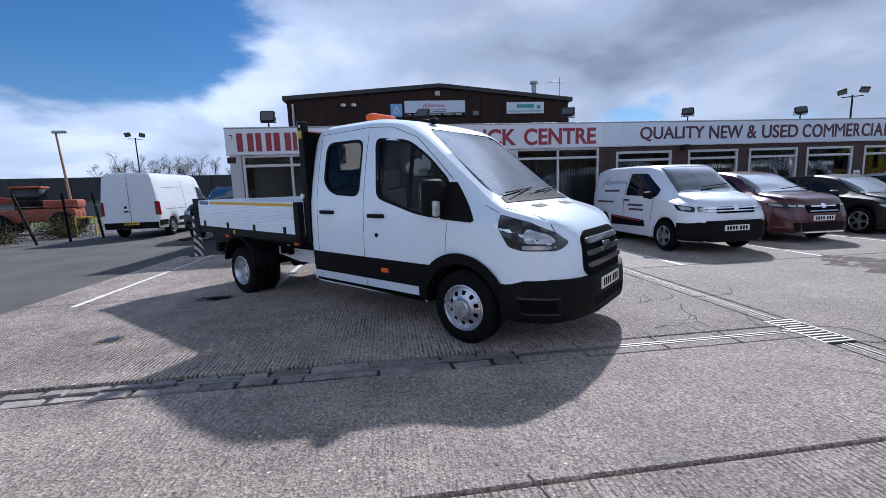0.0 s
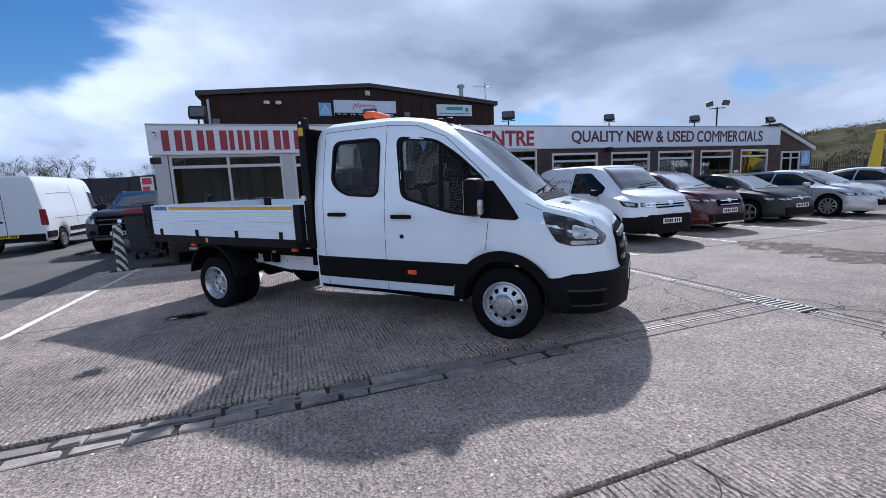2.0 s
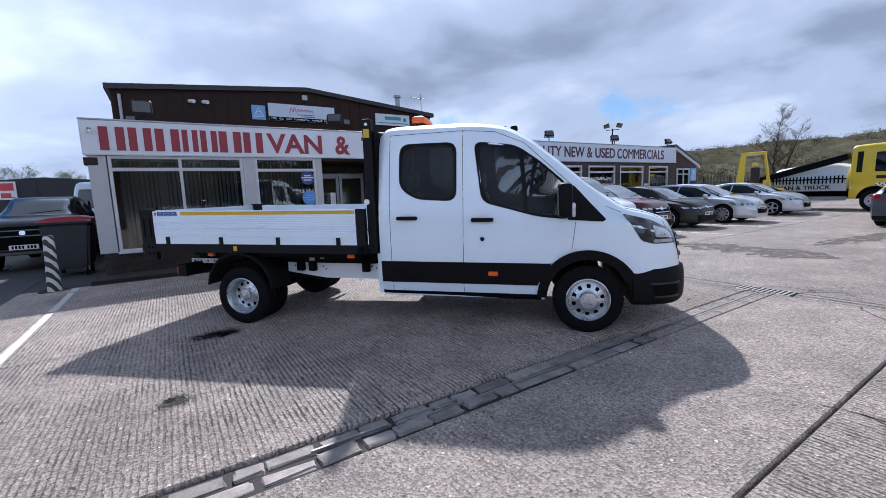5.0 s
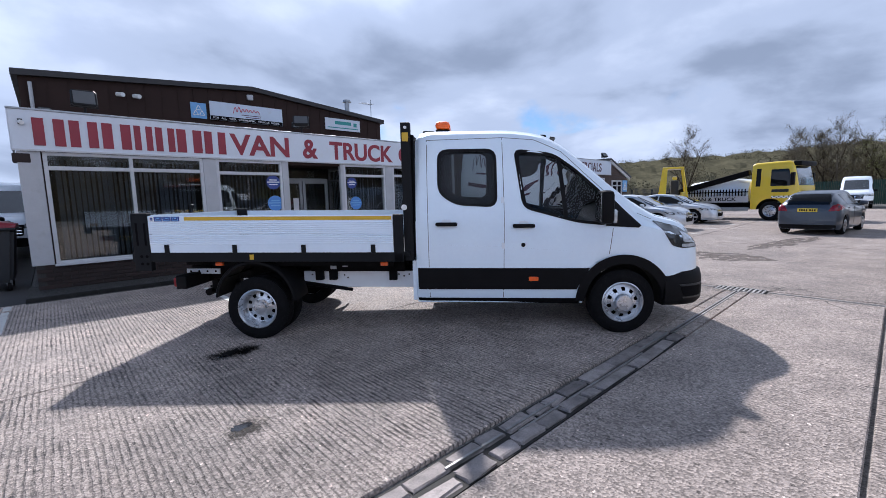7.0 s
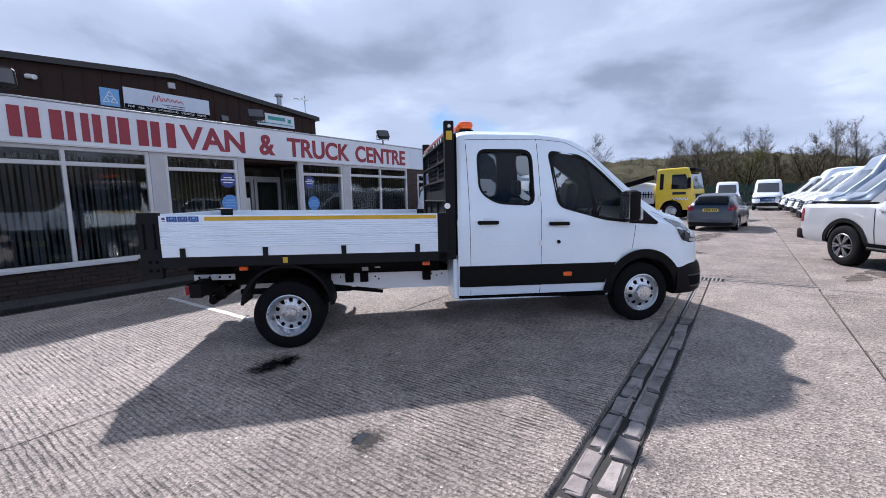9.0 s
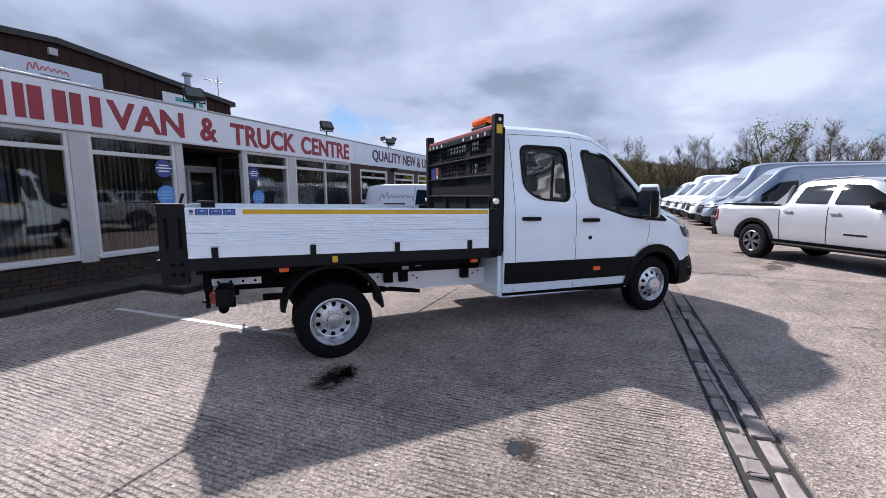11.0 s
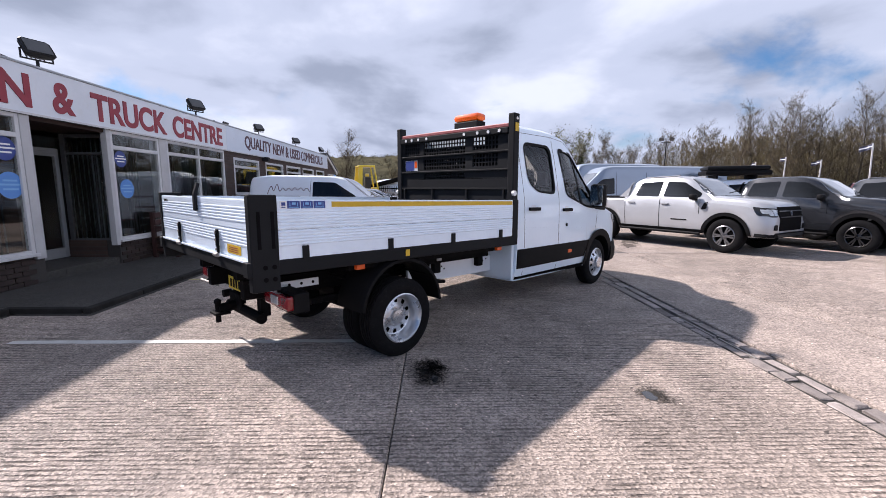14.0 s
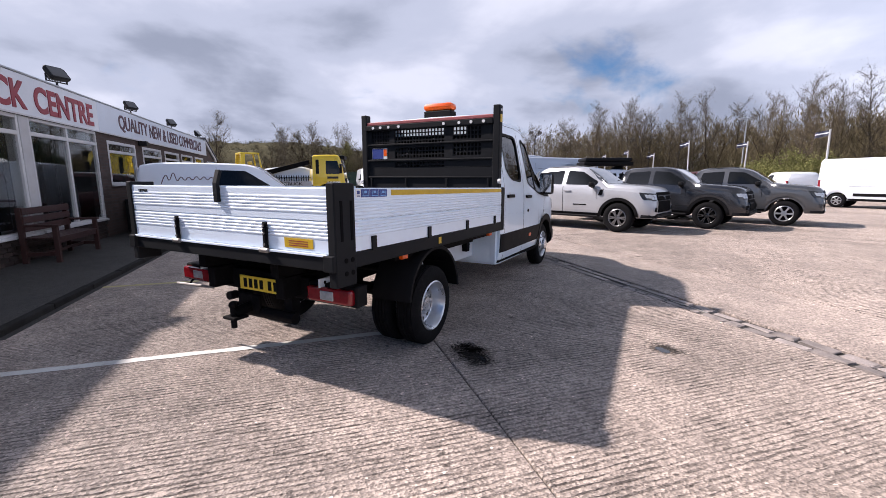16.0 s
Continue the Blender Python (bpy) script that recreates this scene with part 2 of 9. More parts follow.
def zebra(name):
    """Black and white hazard wrap that winds round a post."""
    m, n, l, b = start(name)
    tc_ = n.new("ShaderNodeTexCoord").outputs["Object"]
    w = n.new("ShaderNodeTexWave")
    w.wave_type, w.bands_direction = "BANDS", "DIAGONAL"
    w.inputs["Scale"].default_value, w.inputs["Distortion"].default_value = 3.2, 1.6
    w.inputs["Detail Scale"].default_value = 2.5
    l.new(tc_, w.inputs["Vector"])
    l.new(ramp_of(n, l, w.outputs["Fac"], [(0.46, (0.03, 0.03, 0.03)), (0.54, (0.62, 0.60, 0.55))]), b.inputs["Base Color"])
    b.inputs["Roughness"].default_value = 0.6
    return m


def emitter(name, color, strength):
    m, n, l, b = start(name)
    b.inputs["Base Color"].default_value = (*color, 1)
    b.inputs["Emission Color"].default_value = (*color, 1)
    b.inputs["Emission Strength"].default_value = strength
    return m


M = {}
M["slab"] = concrete("yard_concrete", (0.57, 0.47, 0.412), (0.372, 0.308, 0.27), 1.0)
M["slab_smooth"] = concrete("smooth_concrete", (0.53, 0.438, 0.385), (0.368, 0.305, 0.27), 0.3)
M["ground"] = concrete("far_ground", (0.30, 0.28, 0.265), (0.19, 0.18, 0.17), 0.2)
M["asphalt"] = pbr("asphalt", (0.088, 0.082, 0.079), 0.85, var=0.3, scale=0.8, fine=130, bump=0.6)
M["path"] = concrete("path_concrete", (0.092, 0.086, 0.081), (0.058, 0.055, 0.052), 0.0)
# kerb dirt and the shade on its face are both put into this near-black
M["kerb"] = pbr("dirty_shaded_kerb_stone", (0.035, 0.033, 0.031), 0.9, var=0.4, scale=5, fine=90, bump=0.5, spec=0.15, vary=0.3)
M["soil"] = pbr("joint_dirt", (0.035, 0.032, 0.028), 0.95, var=0.35, scale=6, fine=150, bump=0.6)
M["sett"] = pbr("granite_sett", (0.40, 0.35, 0.325), 0.85, var=0.35, scale=7, fine=110, bump=0.6, vary=0.45, dirt=(0.07, 0.065, 0.06))
M["steel"] = pbr("worn_steel", (0.36, 0.345, 0.33), 0.6, 0.9, var=0.25, scale=9, bump=0.15, dirt=(0.22, 0.17, 0.13))
M["line"] = pbr("worn_line_paint", (0.68, 0.67, 0.63), 0.7, var=0.12, scale=5, fine=70, bump=0.3, dirt=(0.27, 0.25, 0.23))
M["line_yellow"] = pbr("worn_yellow_line", (0.50, 0.43, 0.20), 0.75, var=0.2, scale=5, fine=70, bump=0.3, dirt=(0.22, 0.20, 0.17))
M["grass"] = pbr("rough_grass", (0.10, 0.115, 0.045), 0.95, var=0.4, scale=1.2, fine=40, bump=0.8)
M["brick"] = pbr("dark_brick", (0.045, 0.028, 0.024), 0.85, var=0.25, scale=9, fine=90, bump=0.35, vary=0.45)
M["brickwall"] = brickwork("brown_brickwork", (0.085, 0.052, 0.042), (0.07, 0.062, 0.058))
M["mortar"] = pbr("mortar", (0.05, 0.045, 0.042), 0.95, var=0.2, bump=0.4)
M["cladding"] = pbr("brown_cladding", (0.040, 0.024, 0.020), 0.75, spec=0.15, var=0.14, scale=1.3, fine=30, bump=0.1)
M["capping"] = pbr("dark_capping", (0.03, 0.026, 0.026), 0.55, var=0.2, scale=4)
M["roof"] = pbr("grey_roof_felt", (0.10, 0.10, 0.105), 0.9, var=0.2, scale=2, fine=90, bump=0.4)
M["upvc"] = pbr("white_upvc", (0.56, 0.56, 0.57), 0.4, var=0.06, scale=4, bump=0.02, dirt=(0.42, 0.41, 0.39))
M["white_pier"] = pbr("white_painted_pier", (0.47, 0.47, 0.48), 0.6, var=0.08, scale=3, bump=0.15, dirt=(0.37, 0.36, 0.34))
M["sign"] = pbr("white_sign_panel", (0.67, 0.705, 0.76), 0.4, var=0.04, scale=1.6, fine=20, bump=0.02, dirt=(0.62, 0.62, 0.61))
M["sign_b"] = pbr("blue_white_sign_panel", (0.62, 0.68, 0.77), 0.4, var=0.04, scale=1.6, fine=20, bump=0.02, dirt=(0.58, 0.59, 0.61))
M["maroon"] = pbr("maroon_letters", (0.27, 0.028, 0.045), 0.5, var=0.1, scale=3, bump=0.02)
M["plum"] = pbr("plum_letters", (0.085, 0.030, 0.048), 0.5, var=0.1, scale=3, bump=0.02)
# the room's dimness is put into one near-black colour for all its faces
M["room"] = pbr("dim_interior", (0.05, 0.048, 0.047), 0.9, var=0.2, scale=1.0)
M["blind"] = pbr("grey_blind_fabric", (0.085, 0.094, 0.112), 0.9, var=0.1, scale=3, fine=200, bump=0.2, vary=0.3)
M["pane"] = glass("window_glass")
M["navy"] = pbr("navy_sticker", (0.035, 0.06, 0.25), 0.4, var=0.08)
M["skyblue"] = pbr("light_blue_sign", (0.20, 0.42, 0.72), 0.45, var=0.06)
M["midblue"] = pbr("blue_sticker", (0.10, 0.26, 0.62), 0.45, var=0.06)
M["white"] = pbr("white_print", (0.80, 0.80, 0.79), 0.5, var=0.04)
M["black"] = pbr("black_plastic", (0.008, 0.008, 0.009), 0.6, spec=0.10, var=0.2, scale=6, fine=200, bump=0.08)
M["matt_black"] = pbr("matt_black", (0.005, 0.005, 0.006), 0.8, spec=0.06, var=0.3, scale=8, fine=120, bump=0.2)
M["rubber"] = pbr("tyre_rubber", (0.009, 0.009, 0.010), 0.8, spec=0.08, var=0.25, scale=12, fine=140, bump=0.25, dirt=(0.03, 0.028, 0.026))
M["teal"] = pbr("teal_print", (0.06, 0.33, 0.30), 0.5, var=0.05)
M["red_print"] = pbr("red_print", (0.55, 0.06, 0.09), 0.5, var=0.05)
M["bench"] = pbr("red_brown_stained_wood", (0.036, 0.010, 0.008), 0.55, var=0.3, scale=3, fine=60, bump=0.25, stretch=(1, 9, 9))
M["galv"] = pbr("galvanised_pole", (0.38, 0.40, 0.42), 0.5, 0.6, var=0.15, scale=5)
M["lamp_black"] = pbr("black_lamp_housing", (0.012, 0.012, 0.013), 0.55, var=0.2, spec=0.25)
M["lens"] = pbr("floodlight_lens", (0.09, 0.092, 0.095), 0.3, var=0.1, coat=0.5)

# ---- building tools ----
def bm_new():
    return bmesh.new()


def part(name, bm, material, parent=None, label="", smooth=False, flat_angle=None):
    """Links a bmesh as one mesh object, under a thing or a part if one is given."""
    me = bpy.data.meshes.new(name)
    bm.normal_update()
    if smooth:
        for f in bm.faces:
            f.smooth = True
        cut = radians(flat_angle or 40)
        for e in bm.edges:
            if len(e.link_faces) == 2 and e.calc_face_angle(0) > cut:
                e.smooth = False
    bm.to_mesh(me)
    bm.free()
    for m_ in (material if isinstance(material, (list, tuple)) else [material]):
        me.materials.append(m_)
    ob = new(name, me)
    if parent is not None:
        ob.parent = parent
    if label:
        tagged(ob, label)
    return ob


def mesh_part(name, me, parent=None, m=None, label=""):
    ob = new(name, me)
    if parent is not None:
        ob.parent = parent
    if m is not None:
        ob.matrix_basis = m
    if label:
        tagged(ob, label)
    return ob


def thing(name, label, category, m=None, group="", kind=""):
    ob = new(name)
    ob.empty_display_size = 0.2
    if m is not None:
        ob.matrix_basis = m
    return tagged(ob, label, category, group, kind)


def box(bm, x0, x1, y0, y1, z0, z1, bev=0.0, m=None):
    r = bmesh.ops.create_cube(bm, size=1.0)
    vs = r["verts"]
    for v in vs:
        v.co = Vector(((x0 + x1) / 2 + v.co.x * (x1 - x0), (y0 + y1) / 2 + v.co.y * (y1 - y0), (z0 + z1) / 2 + v.co.z * (z1 - z0)))
    if bev:
        es = {e for v in vs for e in v.link_edges}
        out = bmesh.ops.bevel(bm, geom=list(es), offset=bev, segments=2, affect="EDGES", profile=0.5)
        vs = list({v for f in out["faces"] for v in f.verts} | {v for v in vs if v.is_valid})
    if m is not None:
        bmesh.ops.transform(bm, matrix=m, verts=[v for v in vs if v.is_valid])
    return bm


def boxed(name, material, parent, dims, bev=0.0, label="", m=None):
    return part(name, box(bm_new(), *dims, bev, m), material, parent, label)


def rod(bm, a, b, r0, r1=None, seg=10, cap=True):
    a, b = Vector(a), Vector(b)
    d = b - a
    q = d.to_track_quat("Z", "Y").to_matrix().to_4x4()
    bmesh.ops.create_cone(bm, cap_ends=cap, segments=seg, radius1=r0, radius2=r0 if r1 is None else r1, depth=d.length, matrix=Matrix.Translation((a + b) / 2) @ q)
    return bm


def lathe(bm, profile, seg=32, m=None, closed=False):
    """Revolves (radius, height) pairs round z."""
    rings = []
    for r, z in profile:
        rings.append([bm.verts.new((r * math.cos(2 * math.pi * i / seg), r * math.sin(2 * math.pi * i / seg), z)) for i in range(seg)])
    faces = []
    pairs = list(zip(rings, rings[1:]))
    if closed:
        pairs.append((rings[-1], rings[0]))
    for lo, hi in pairs:
        for i in range(seg):
            faces.append(bm.faces.new((lo[i], lo[(i + 1) % seg], hi[(i + 1) % seg], hi[i])))
    if m is not None:
        bmesh.ops.transform(bm, matrix=m, verts=[v for r in rings for v in r])
    return rings, faces


def prism(bm, pts, depth, m=None, bev=0.0):
    """A flat outline (x, z) pulled from y = 0 to y = depth."""
    a = [bm.verts.new((x, 0, z)) for x, z in pts]
    b = [bm.verts.new((x, depth, z)) for x, z in pts]
    n = len(pts)
    fs = [bm.faces.new(a), bm.faces.new(list(reversed(b)))]
    for i in range(n):
        fs.append(bm.faces.new((a[i], b[i], b[(i + 1) % n], a[(i + 1) % n])))
    bmesh.ops.recalc_face_normals(bm, faces=fs)
    if m is not None:
        bmesh.ops.transform(bm, matrix=m, verts=a + b)
    return bm


def words(name, text, material, parent, x0, x1, z0, z1, y, face=-1, depth=0.012, bold=0.02, label=""):
    """Raised lettering in the plane y, filling x0..x1 and z0..z1; face -1 is read from the -y side."""
    cu = bpy.data.curves.new(name, "FONT")
    cu.body, cu.offset, cu.extrude = text, bold, 0.01
    tmp = new("lettering_source", cu)
    bpy.context.view_layer.update()
    me = bpy.data.meshes.new_from_object(tmp.evaluated_get(bpy.context.evaluated_depsgraph_get()))
    bpy.data.objects.remove(tmp)
    bpy.data.curves.remove(cu)
    co = np.empty(len(me.vertices) * 3)
    me.vertices.foreach_get("co", co)
    co = co.reshape(-1, 3)
    lo, hi = co.min(0), co.max(0)
    u = (co[:, 0] - lo[0]) / (hi[0] - lo[0])
    v = (co[:, 1] - lo[1]) / (hi[1] - lo[1])
    w = (co[:, 2] - lo[2]) / (hi[2] - lo[2])
    out = np.empty_like(co)
    out[:, 0] = x0 + u * (x1 - x0) if face < 0 else x1 - u * (x1 - x0)
    out[:, 1] = y + face * depth * w
    out[:, 2] = z0 + v * (z1 - z0)
    me.vertices.foreach_set("co", out.ravel())
    me.name = name
    me.materials.append(material)
    ob = new(name, me)
    ob.parent = parent
    if label:
        tagged(ob, label)
    return ob

# ---- ground: one sheet, with the yard's slabs laid on it ----
def sheet(name, x0, x1, y0, y1, z, material, label, step=None):
    bm = bm_new()
    xs = np.arange(x0, x1 + 1e-6, step) if step else [x0, x1]
    ys = np.arange(y0, y1 + 1e-6, step) if step else [y0, y1]
    g = [[bm.verts.new((x, y, z)) for x in xs] for y in ys]
    for r0, r1 in zip(g, g[1:]):
        for i in range(len(xs) - 1):
            bm.faces.new((r0[i], r0[i + 1], r1[i + 1], r1[i]))
    return tagged(part(name, bm, material), label, "ground", kind="structure")


ground = sheet("ground", -900, 1500, -1200, 1200, -0.03, M["ground"], "grey concrete and gravel ground reaching the horizon")
SLAB_X = [-5.2, 3.72, 10.8, 17.2, 23.6, 30.0, 36.4, 42.8]
SLAB_Y = [-26, -20, -14, -8, -4.2, 2.03]
CHAN0, CHAN1 = 3.44, 3.74


def slab(x0, x1, y0, y1, material, gap=0.012, far=0.012):
    bm = bm_new()
    box(bm, x0 + gap, x1 - gap, y0 + gap, y1 - far, -0.028, 0.0)
    bmesh.ops.bevel(bm, geom=[e for e in bm.edges if all(v.co.z > -0.01 for v in e.verts)], offset=0.008, segments=1, affect="EDGES")
    ob = part("concrete_slab", bm, material, ground)
    return ob


def slab_row(xs, y0, y1, material):
    for a, b_ in zip(xs, xs[1:]):
        slab(a, b_, y0, y1, material)


FAR_X = [-18.0, -11.6] + SLAB_X
for a, b_ in zip(SLAB_Y, SLAB_Y[1:]):
    slab_row(FAR_X[:4], a, b_, M["slab"])
    slab_row(FAR_X[3:], a, b_, M["slab_smooth"])
slab_row(FAR_X[:3], 2.03, CHAN0, M["slab"])
slab(-5.2, 3.72, 2.03, CHAN0, M["slab_smooth"])
slab_row([3.98] + SLAB_X[2:], 2.03, 6.75, M["slab_smooth"])
slab(-5.2, 3.72, CHAN1, 6.7, M["slab"], far=0.004)
slab(-5.2, 3.98, 6.7, 11.42, M["slab"], gap=0.004)
slab_row([3.98] + SLAB_X[2:], 6.75, 12.2, M["slab_smooth"])

yard_left = tagged(part("asphalt_yard", box(bm_new(), -19.0, -5.2, 2.03, 21.0, -0.028, -0.004), M["asphalt"]), "dark worn asphalt of the side yard", "asphalt", kind="structure")
yard_left2 = tagged(part("asphalt_strip", box(bm_new(), -5.19, -4.2, 11.43, 21.0, -0.028, -0.005), M["asphalt"]), "dark worn asphalt beside the showroom", "asphalt", kind="structure")
verge = tagged(part("verge", box(bm_new(), -60, -19.0, 8, 60, -0.028, 0.01), M["grass"]), "rough grass and mud beyond the yard fence", "grass", kind="structure")

# drain channel across the yard: two rows of setts with a slot between
channel = thing("drain_channel", "old drain channel of worn granite setts with a slot", "drain", kind="structure")
boxed("channel_bed", M["soil"], channel, (-18, 3.72, CHAN0 + 0.01, CHAN1 - 0.01, -0.05, -0.022))
random.seed(11)
for row, (ya, yb) in enumerate(((CHAN0 + 0.028, CHAN0 + 0.128), (CHAN1 - 0.132, CHAN1 - 0.030))):
    x = -8.0 + 0.13 * row
    while x < 0.9:
        w = random.uniform(0.15, 0.30) if x < -0.9 else random.uniform(0.25, 0.6)
        bm = box(bm_new(), x, min(x + w, 1.0), ya + random.uniform(-0.014, 0.008), yb + random.uniform(-0.008, 0.014), -0.045, random.uniform(-0.016, 0.002), 0.014)
        for v in bm.verts:
            v.co += Vector((random.uniform(-1, 1), random.uniform(-1, 1), random.uniform(-0.5, 0.5))) * 0.010
        part("sett", bm, M["sett"], channel)
        x += w + random.uniform(0.010, 0.045)
for xa, xb, ya in ((1.05, 3.70, 3.562), (1.05, 3.70, 3.602), (-1.1, 0.2, 3.56), (-1.75, -1.15, 3.625), (-1.7, -1.2, 3.56), (-2.3, -1.8, 3.615), (0.25, 1.0, 3.61)):
    boxed("channel_rail", M["steel"], channel, (xa, xb, ya, ya + 0.018, -0.04, 0.001), 0.003)
for ya, yb in ((CHAN0 + 0.006, 3.558), (3.624, CHAN1 - 0.006)):
    for xa, xb in ((1.02, 1.6), (1.61, 2.35), (2.36, 3.05), (3.06, 3.70)):
        boxed("channel_kerb", M["slab_smooth"], channel, (xa, xb - 0.008, ya, yb, -0.04, -0.002), 0.006)

cross = thing("cross_channel", "narrow steel-edged drain channel between slabs", "drain", kind="structure")
boxed("channel_bed", M["soil"], cross, (3.73, 3.97, -6.0, 12.0, -0.05, -0.02))
for ya, yb in ((-4.1, -1.2), (-1.19, 1.0), (1.01, 3.24), (3.92, 4.9), (4.91, 6.3), (6.31, 8.6)):
    boxed("channel_rail", M["steel"], cross, (3.815, 3.831, ya, yb, -0.04, 0.001), 0.003)
    boxed("channel_rail", M["steel"], cross, (3.864, 3.880, ya, yb, -0.04, 0.001), 0.003)
    boxed("channel_kerb", M["slab_smooth"], cross, (3.732, 3.811, ya, yb - 0.01, -0.04, -0.003), 0.004)
    boxed("channel_kerb", M["slab_smooth"], cross, (3.884, 3.968, ya, yb - 0.01, -0.04, -0.003), 0.004)
grate = thing("drain_grate", "worn steel drain grate set in the concrete yard", "grate", kind="structure")
boxed("grate_frame", M["steel"], grate, (3.70, 3.72, 3.27, 3.90, -0.03, 0.003), 0.003)
boxed("grate_frame", M["steel"], grate, (3.99, 4.01, 3.27, 3.90, -0.03, 0.003), 0.003)
for i in range(11):
    boxed("grate_bar", M["steel"], grate, (3.722, 3.988, 3.275 + i * 0.059, 3.305 + i * 0.059, -0.02, 0.002), 0.004)

# painted bay lines
lines = ((-4.44, 6.5, 11.3), (-1.88, 7.0, 10.5), (0.95, 8.6, 10.45), (4.92, 6.75, 11.6), (7.7, 6.8, 11.6), (10.55, 6.8, 11.6), (13.4, 6.85, 11.6), (16.2, 7.0, 11.6), (19.0, 7.0, 11.6))
for x, ya, yb in lines:
    bm = bm_new()
    n_ = 40
    random.seed(int(x * 100))
    prev = None
    for i in range(n_ + 1):
        y = ya + (yb - ya) * i / n_
        a = bm.verts.new((x + random.uniform(-0.006, 0.006), y, 0.0042))
        c = bm.verts.new((x + 0.085 + random.uniform(-0.006, 0.006), y, 0.0042))
        if prev and random.random() > 0.03:
            bm.faces.new((prev[0], prev[1], c, a))
        prev = (a, c)
    tagged(part("bay_line", bm, M["line_yellow"] if x == 0.95 else M["line"], ground), "worn painted parking bay line")


def stain_film(name, base, dense):
    """Oil soaked into the concrete: thick in the middle, broken into specks at the rim."""
    m, n, l, b = start(name)
    b.inputs["Base Color"].default_value = (*base, 1)
    b.inputs["Roughness"].default_value = 0.75
    b.inputs["Specular IOR Level"].default_value = 0.1
    r = n.new("ShaderNodeVectorMath")
    r.operation = "LENGTH"
    l.new(n.new("ShaderNodeTexCoord").outputs["Object"], r.inputs[0])
    pos = n.new("ShaderNodeNewGeometry").outputs["Position"]
    speck = mix_of(n, l, noise_of(n, l, pos, 9.0, 6.0, 0.7), noise_of(n, l, pos, 55.0, 3.0, 0.6), 0.5)
    rim = n.new("ShaderNodeMath")
    rim.operation = "MULTIPLY_ADD"
    l.new(r.outputs["Value"], rim.inputs[0])
    rim.inputs[1].default_value, rim.inputs[2].default_value = -0.34, dense
    add = n.new("ShaderNodeMath")
    add.operation = "ADD"
    l.new(rim.outputs[0], add.inputs[0])
    l.new(speck, add.inputs[1])
    l.new(ramp_of(n, l, add.outputs[0], [(0.50, 0.0), (0.66, 0.9)]), b.inputs["Alpha"])
    return m


M["stain_thick"] = stain_film("soaked_oil_film", (0.016, 0.014, 0.013), 0.28)
M["stain_thin"] = stain_film("speckled_oil_film", (0.040, 0.036, 0.032), 0.19)


def stain(name, x, y, rx, ry, turned, material, label):
    """A thin film lying on the slab."""
    bm = bm_new()
    bmesh.ops.create_circle(bm, cap_ends=True, segments=40, radius=1.0)
    ob = part(name, bm, material, ground)
    ob.matrix_basis = pose(x, y, 0.0045, 0, 0, turned) @ Matrix.Diagonal((rx, ry, 1, 1))
    return tagged(ob, label)


stain("oil_stain", -2.54, 6.51, 0.36, 0.20, 10, M["stain_thick"], "black oil stain soaked into concrete")
stain("oil_stain", -2.44, 6.46, 0.22, 0.14, 30, M["stain_thick"], "black oil stain soaked into concrete")
stain("oil_stain", -2.95, 4.87, 0.27, 0.20, 20, M["stain_thin"], "small speckled oil stain on concrete")

# raised path in front of the showroom, with a jog
path = thing("pavement", "raised grey concrete path along the showroom front", "pavement", kind="structure")
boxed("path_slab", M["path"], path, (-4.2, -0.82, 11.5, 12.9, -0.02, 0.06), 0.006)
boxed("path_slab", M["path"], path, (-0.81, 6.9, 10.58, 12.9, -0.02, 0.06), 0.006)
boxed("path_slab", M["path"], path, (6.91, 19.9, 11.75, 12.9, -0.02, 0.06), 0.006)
random.seed(5)
for (xa, xb, y) in ((-4.2, -0.9, 11.40), (-0.9, 6.9, 10.48), (6.9, 19.9, 11.65)):
    x = xa
    while x < xb - 0.05:
        w = min(0.915, xb - x)
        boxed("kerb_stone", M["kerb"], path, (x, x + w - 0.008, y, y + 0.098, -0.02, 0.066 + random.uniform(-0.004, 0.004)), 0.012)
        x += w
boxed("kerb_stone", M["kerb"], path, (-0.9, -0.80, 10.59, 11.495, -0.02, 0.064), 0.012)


# cracks, worn band and puddles
def crack(x, y, ang, length, seed, w=0.007, fork=2):
    """A crooked dark crack with side branches, as thin strips of dirt."""
    rng = random.Random(seed)
    bm = bm_new()

    def run(px, py, a, ln, w0):
        n_ = max(3, int(ln / 0.06))
        prev = None
        for i in range(n_ + 1):
            wd = w0 * (1 - 0.75 * i / n_) * rng.uniform(0.5, 1.3)
            nx, ny = -math.sin(a), math.cos(a)
            cur = (bm.verts.new((px + nx * wd, py + ny * wd, 0.0043)), bm.verts.new((px - nx * wd, py - ny * wd, 0.0043)))
            if prev:
                bm.faces.new((prev[0], prev[1], cur[1], cur[0]))
            prev = cur
            a += rng.uniform(-0.5, 0.5)
            px, py = px + math.cos(a) * ln / n_, py + math.sin(a) * ln / n_
            if w0 == w and rng.random() < fork / n_:
                run(px, py, a + rng.choice((-1, 1)) * rng.uniform(0.6, 1.2), ln * 0.4, w0 * 0.7)
    run(x, y, radians(ang), length, w)
    return tagged(part("crack", bm, M["soil"], ground), "dark crooked crack in the concrete")


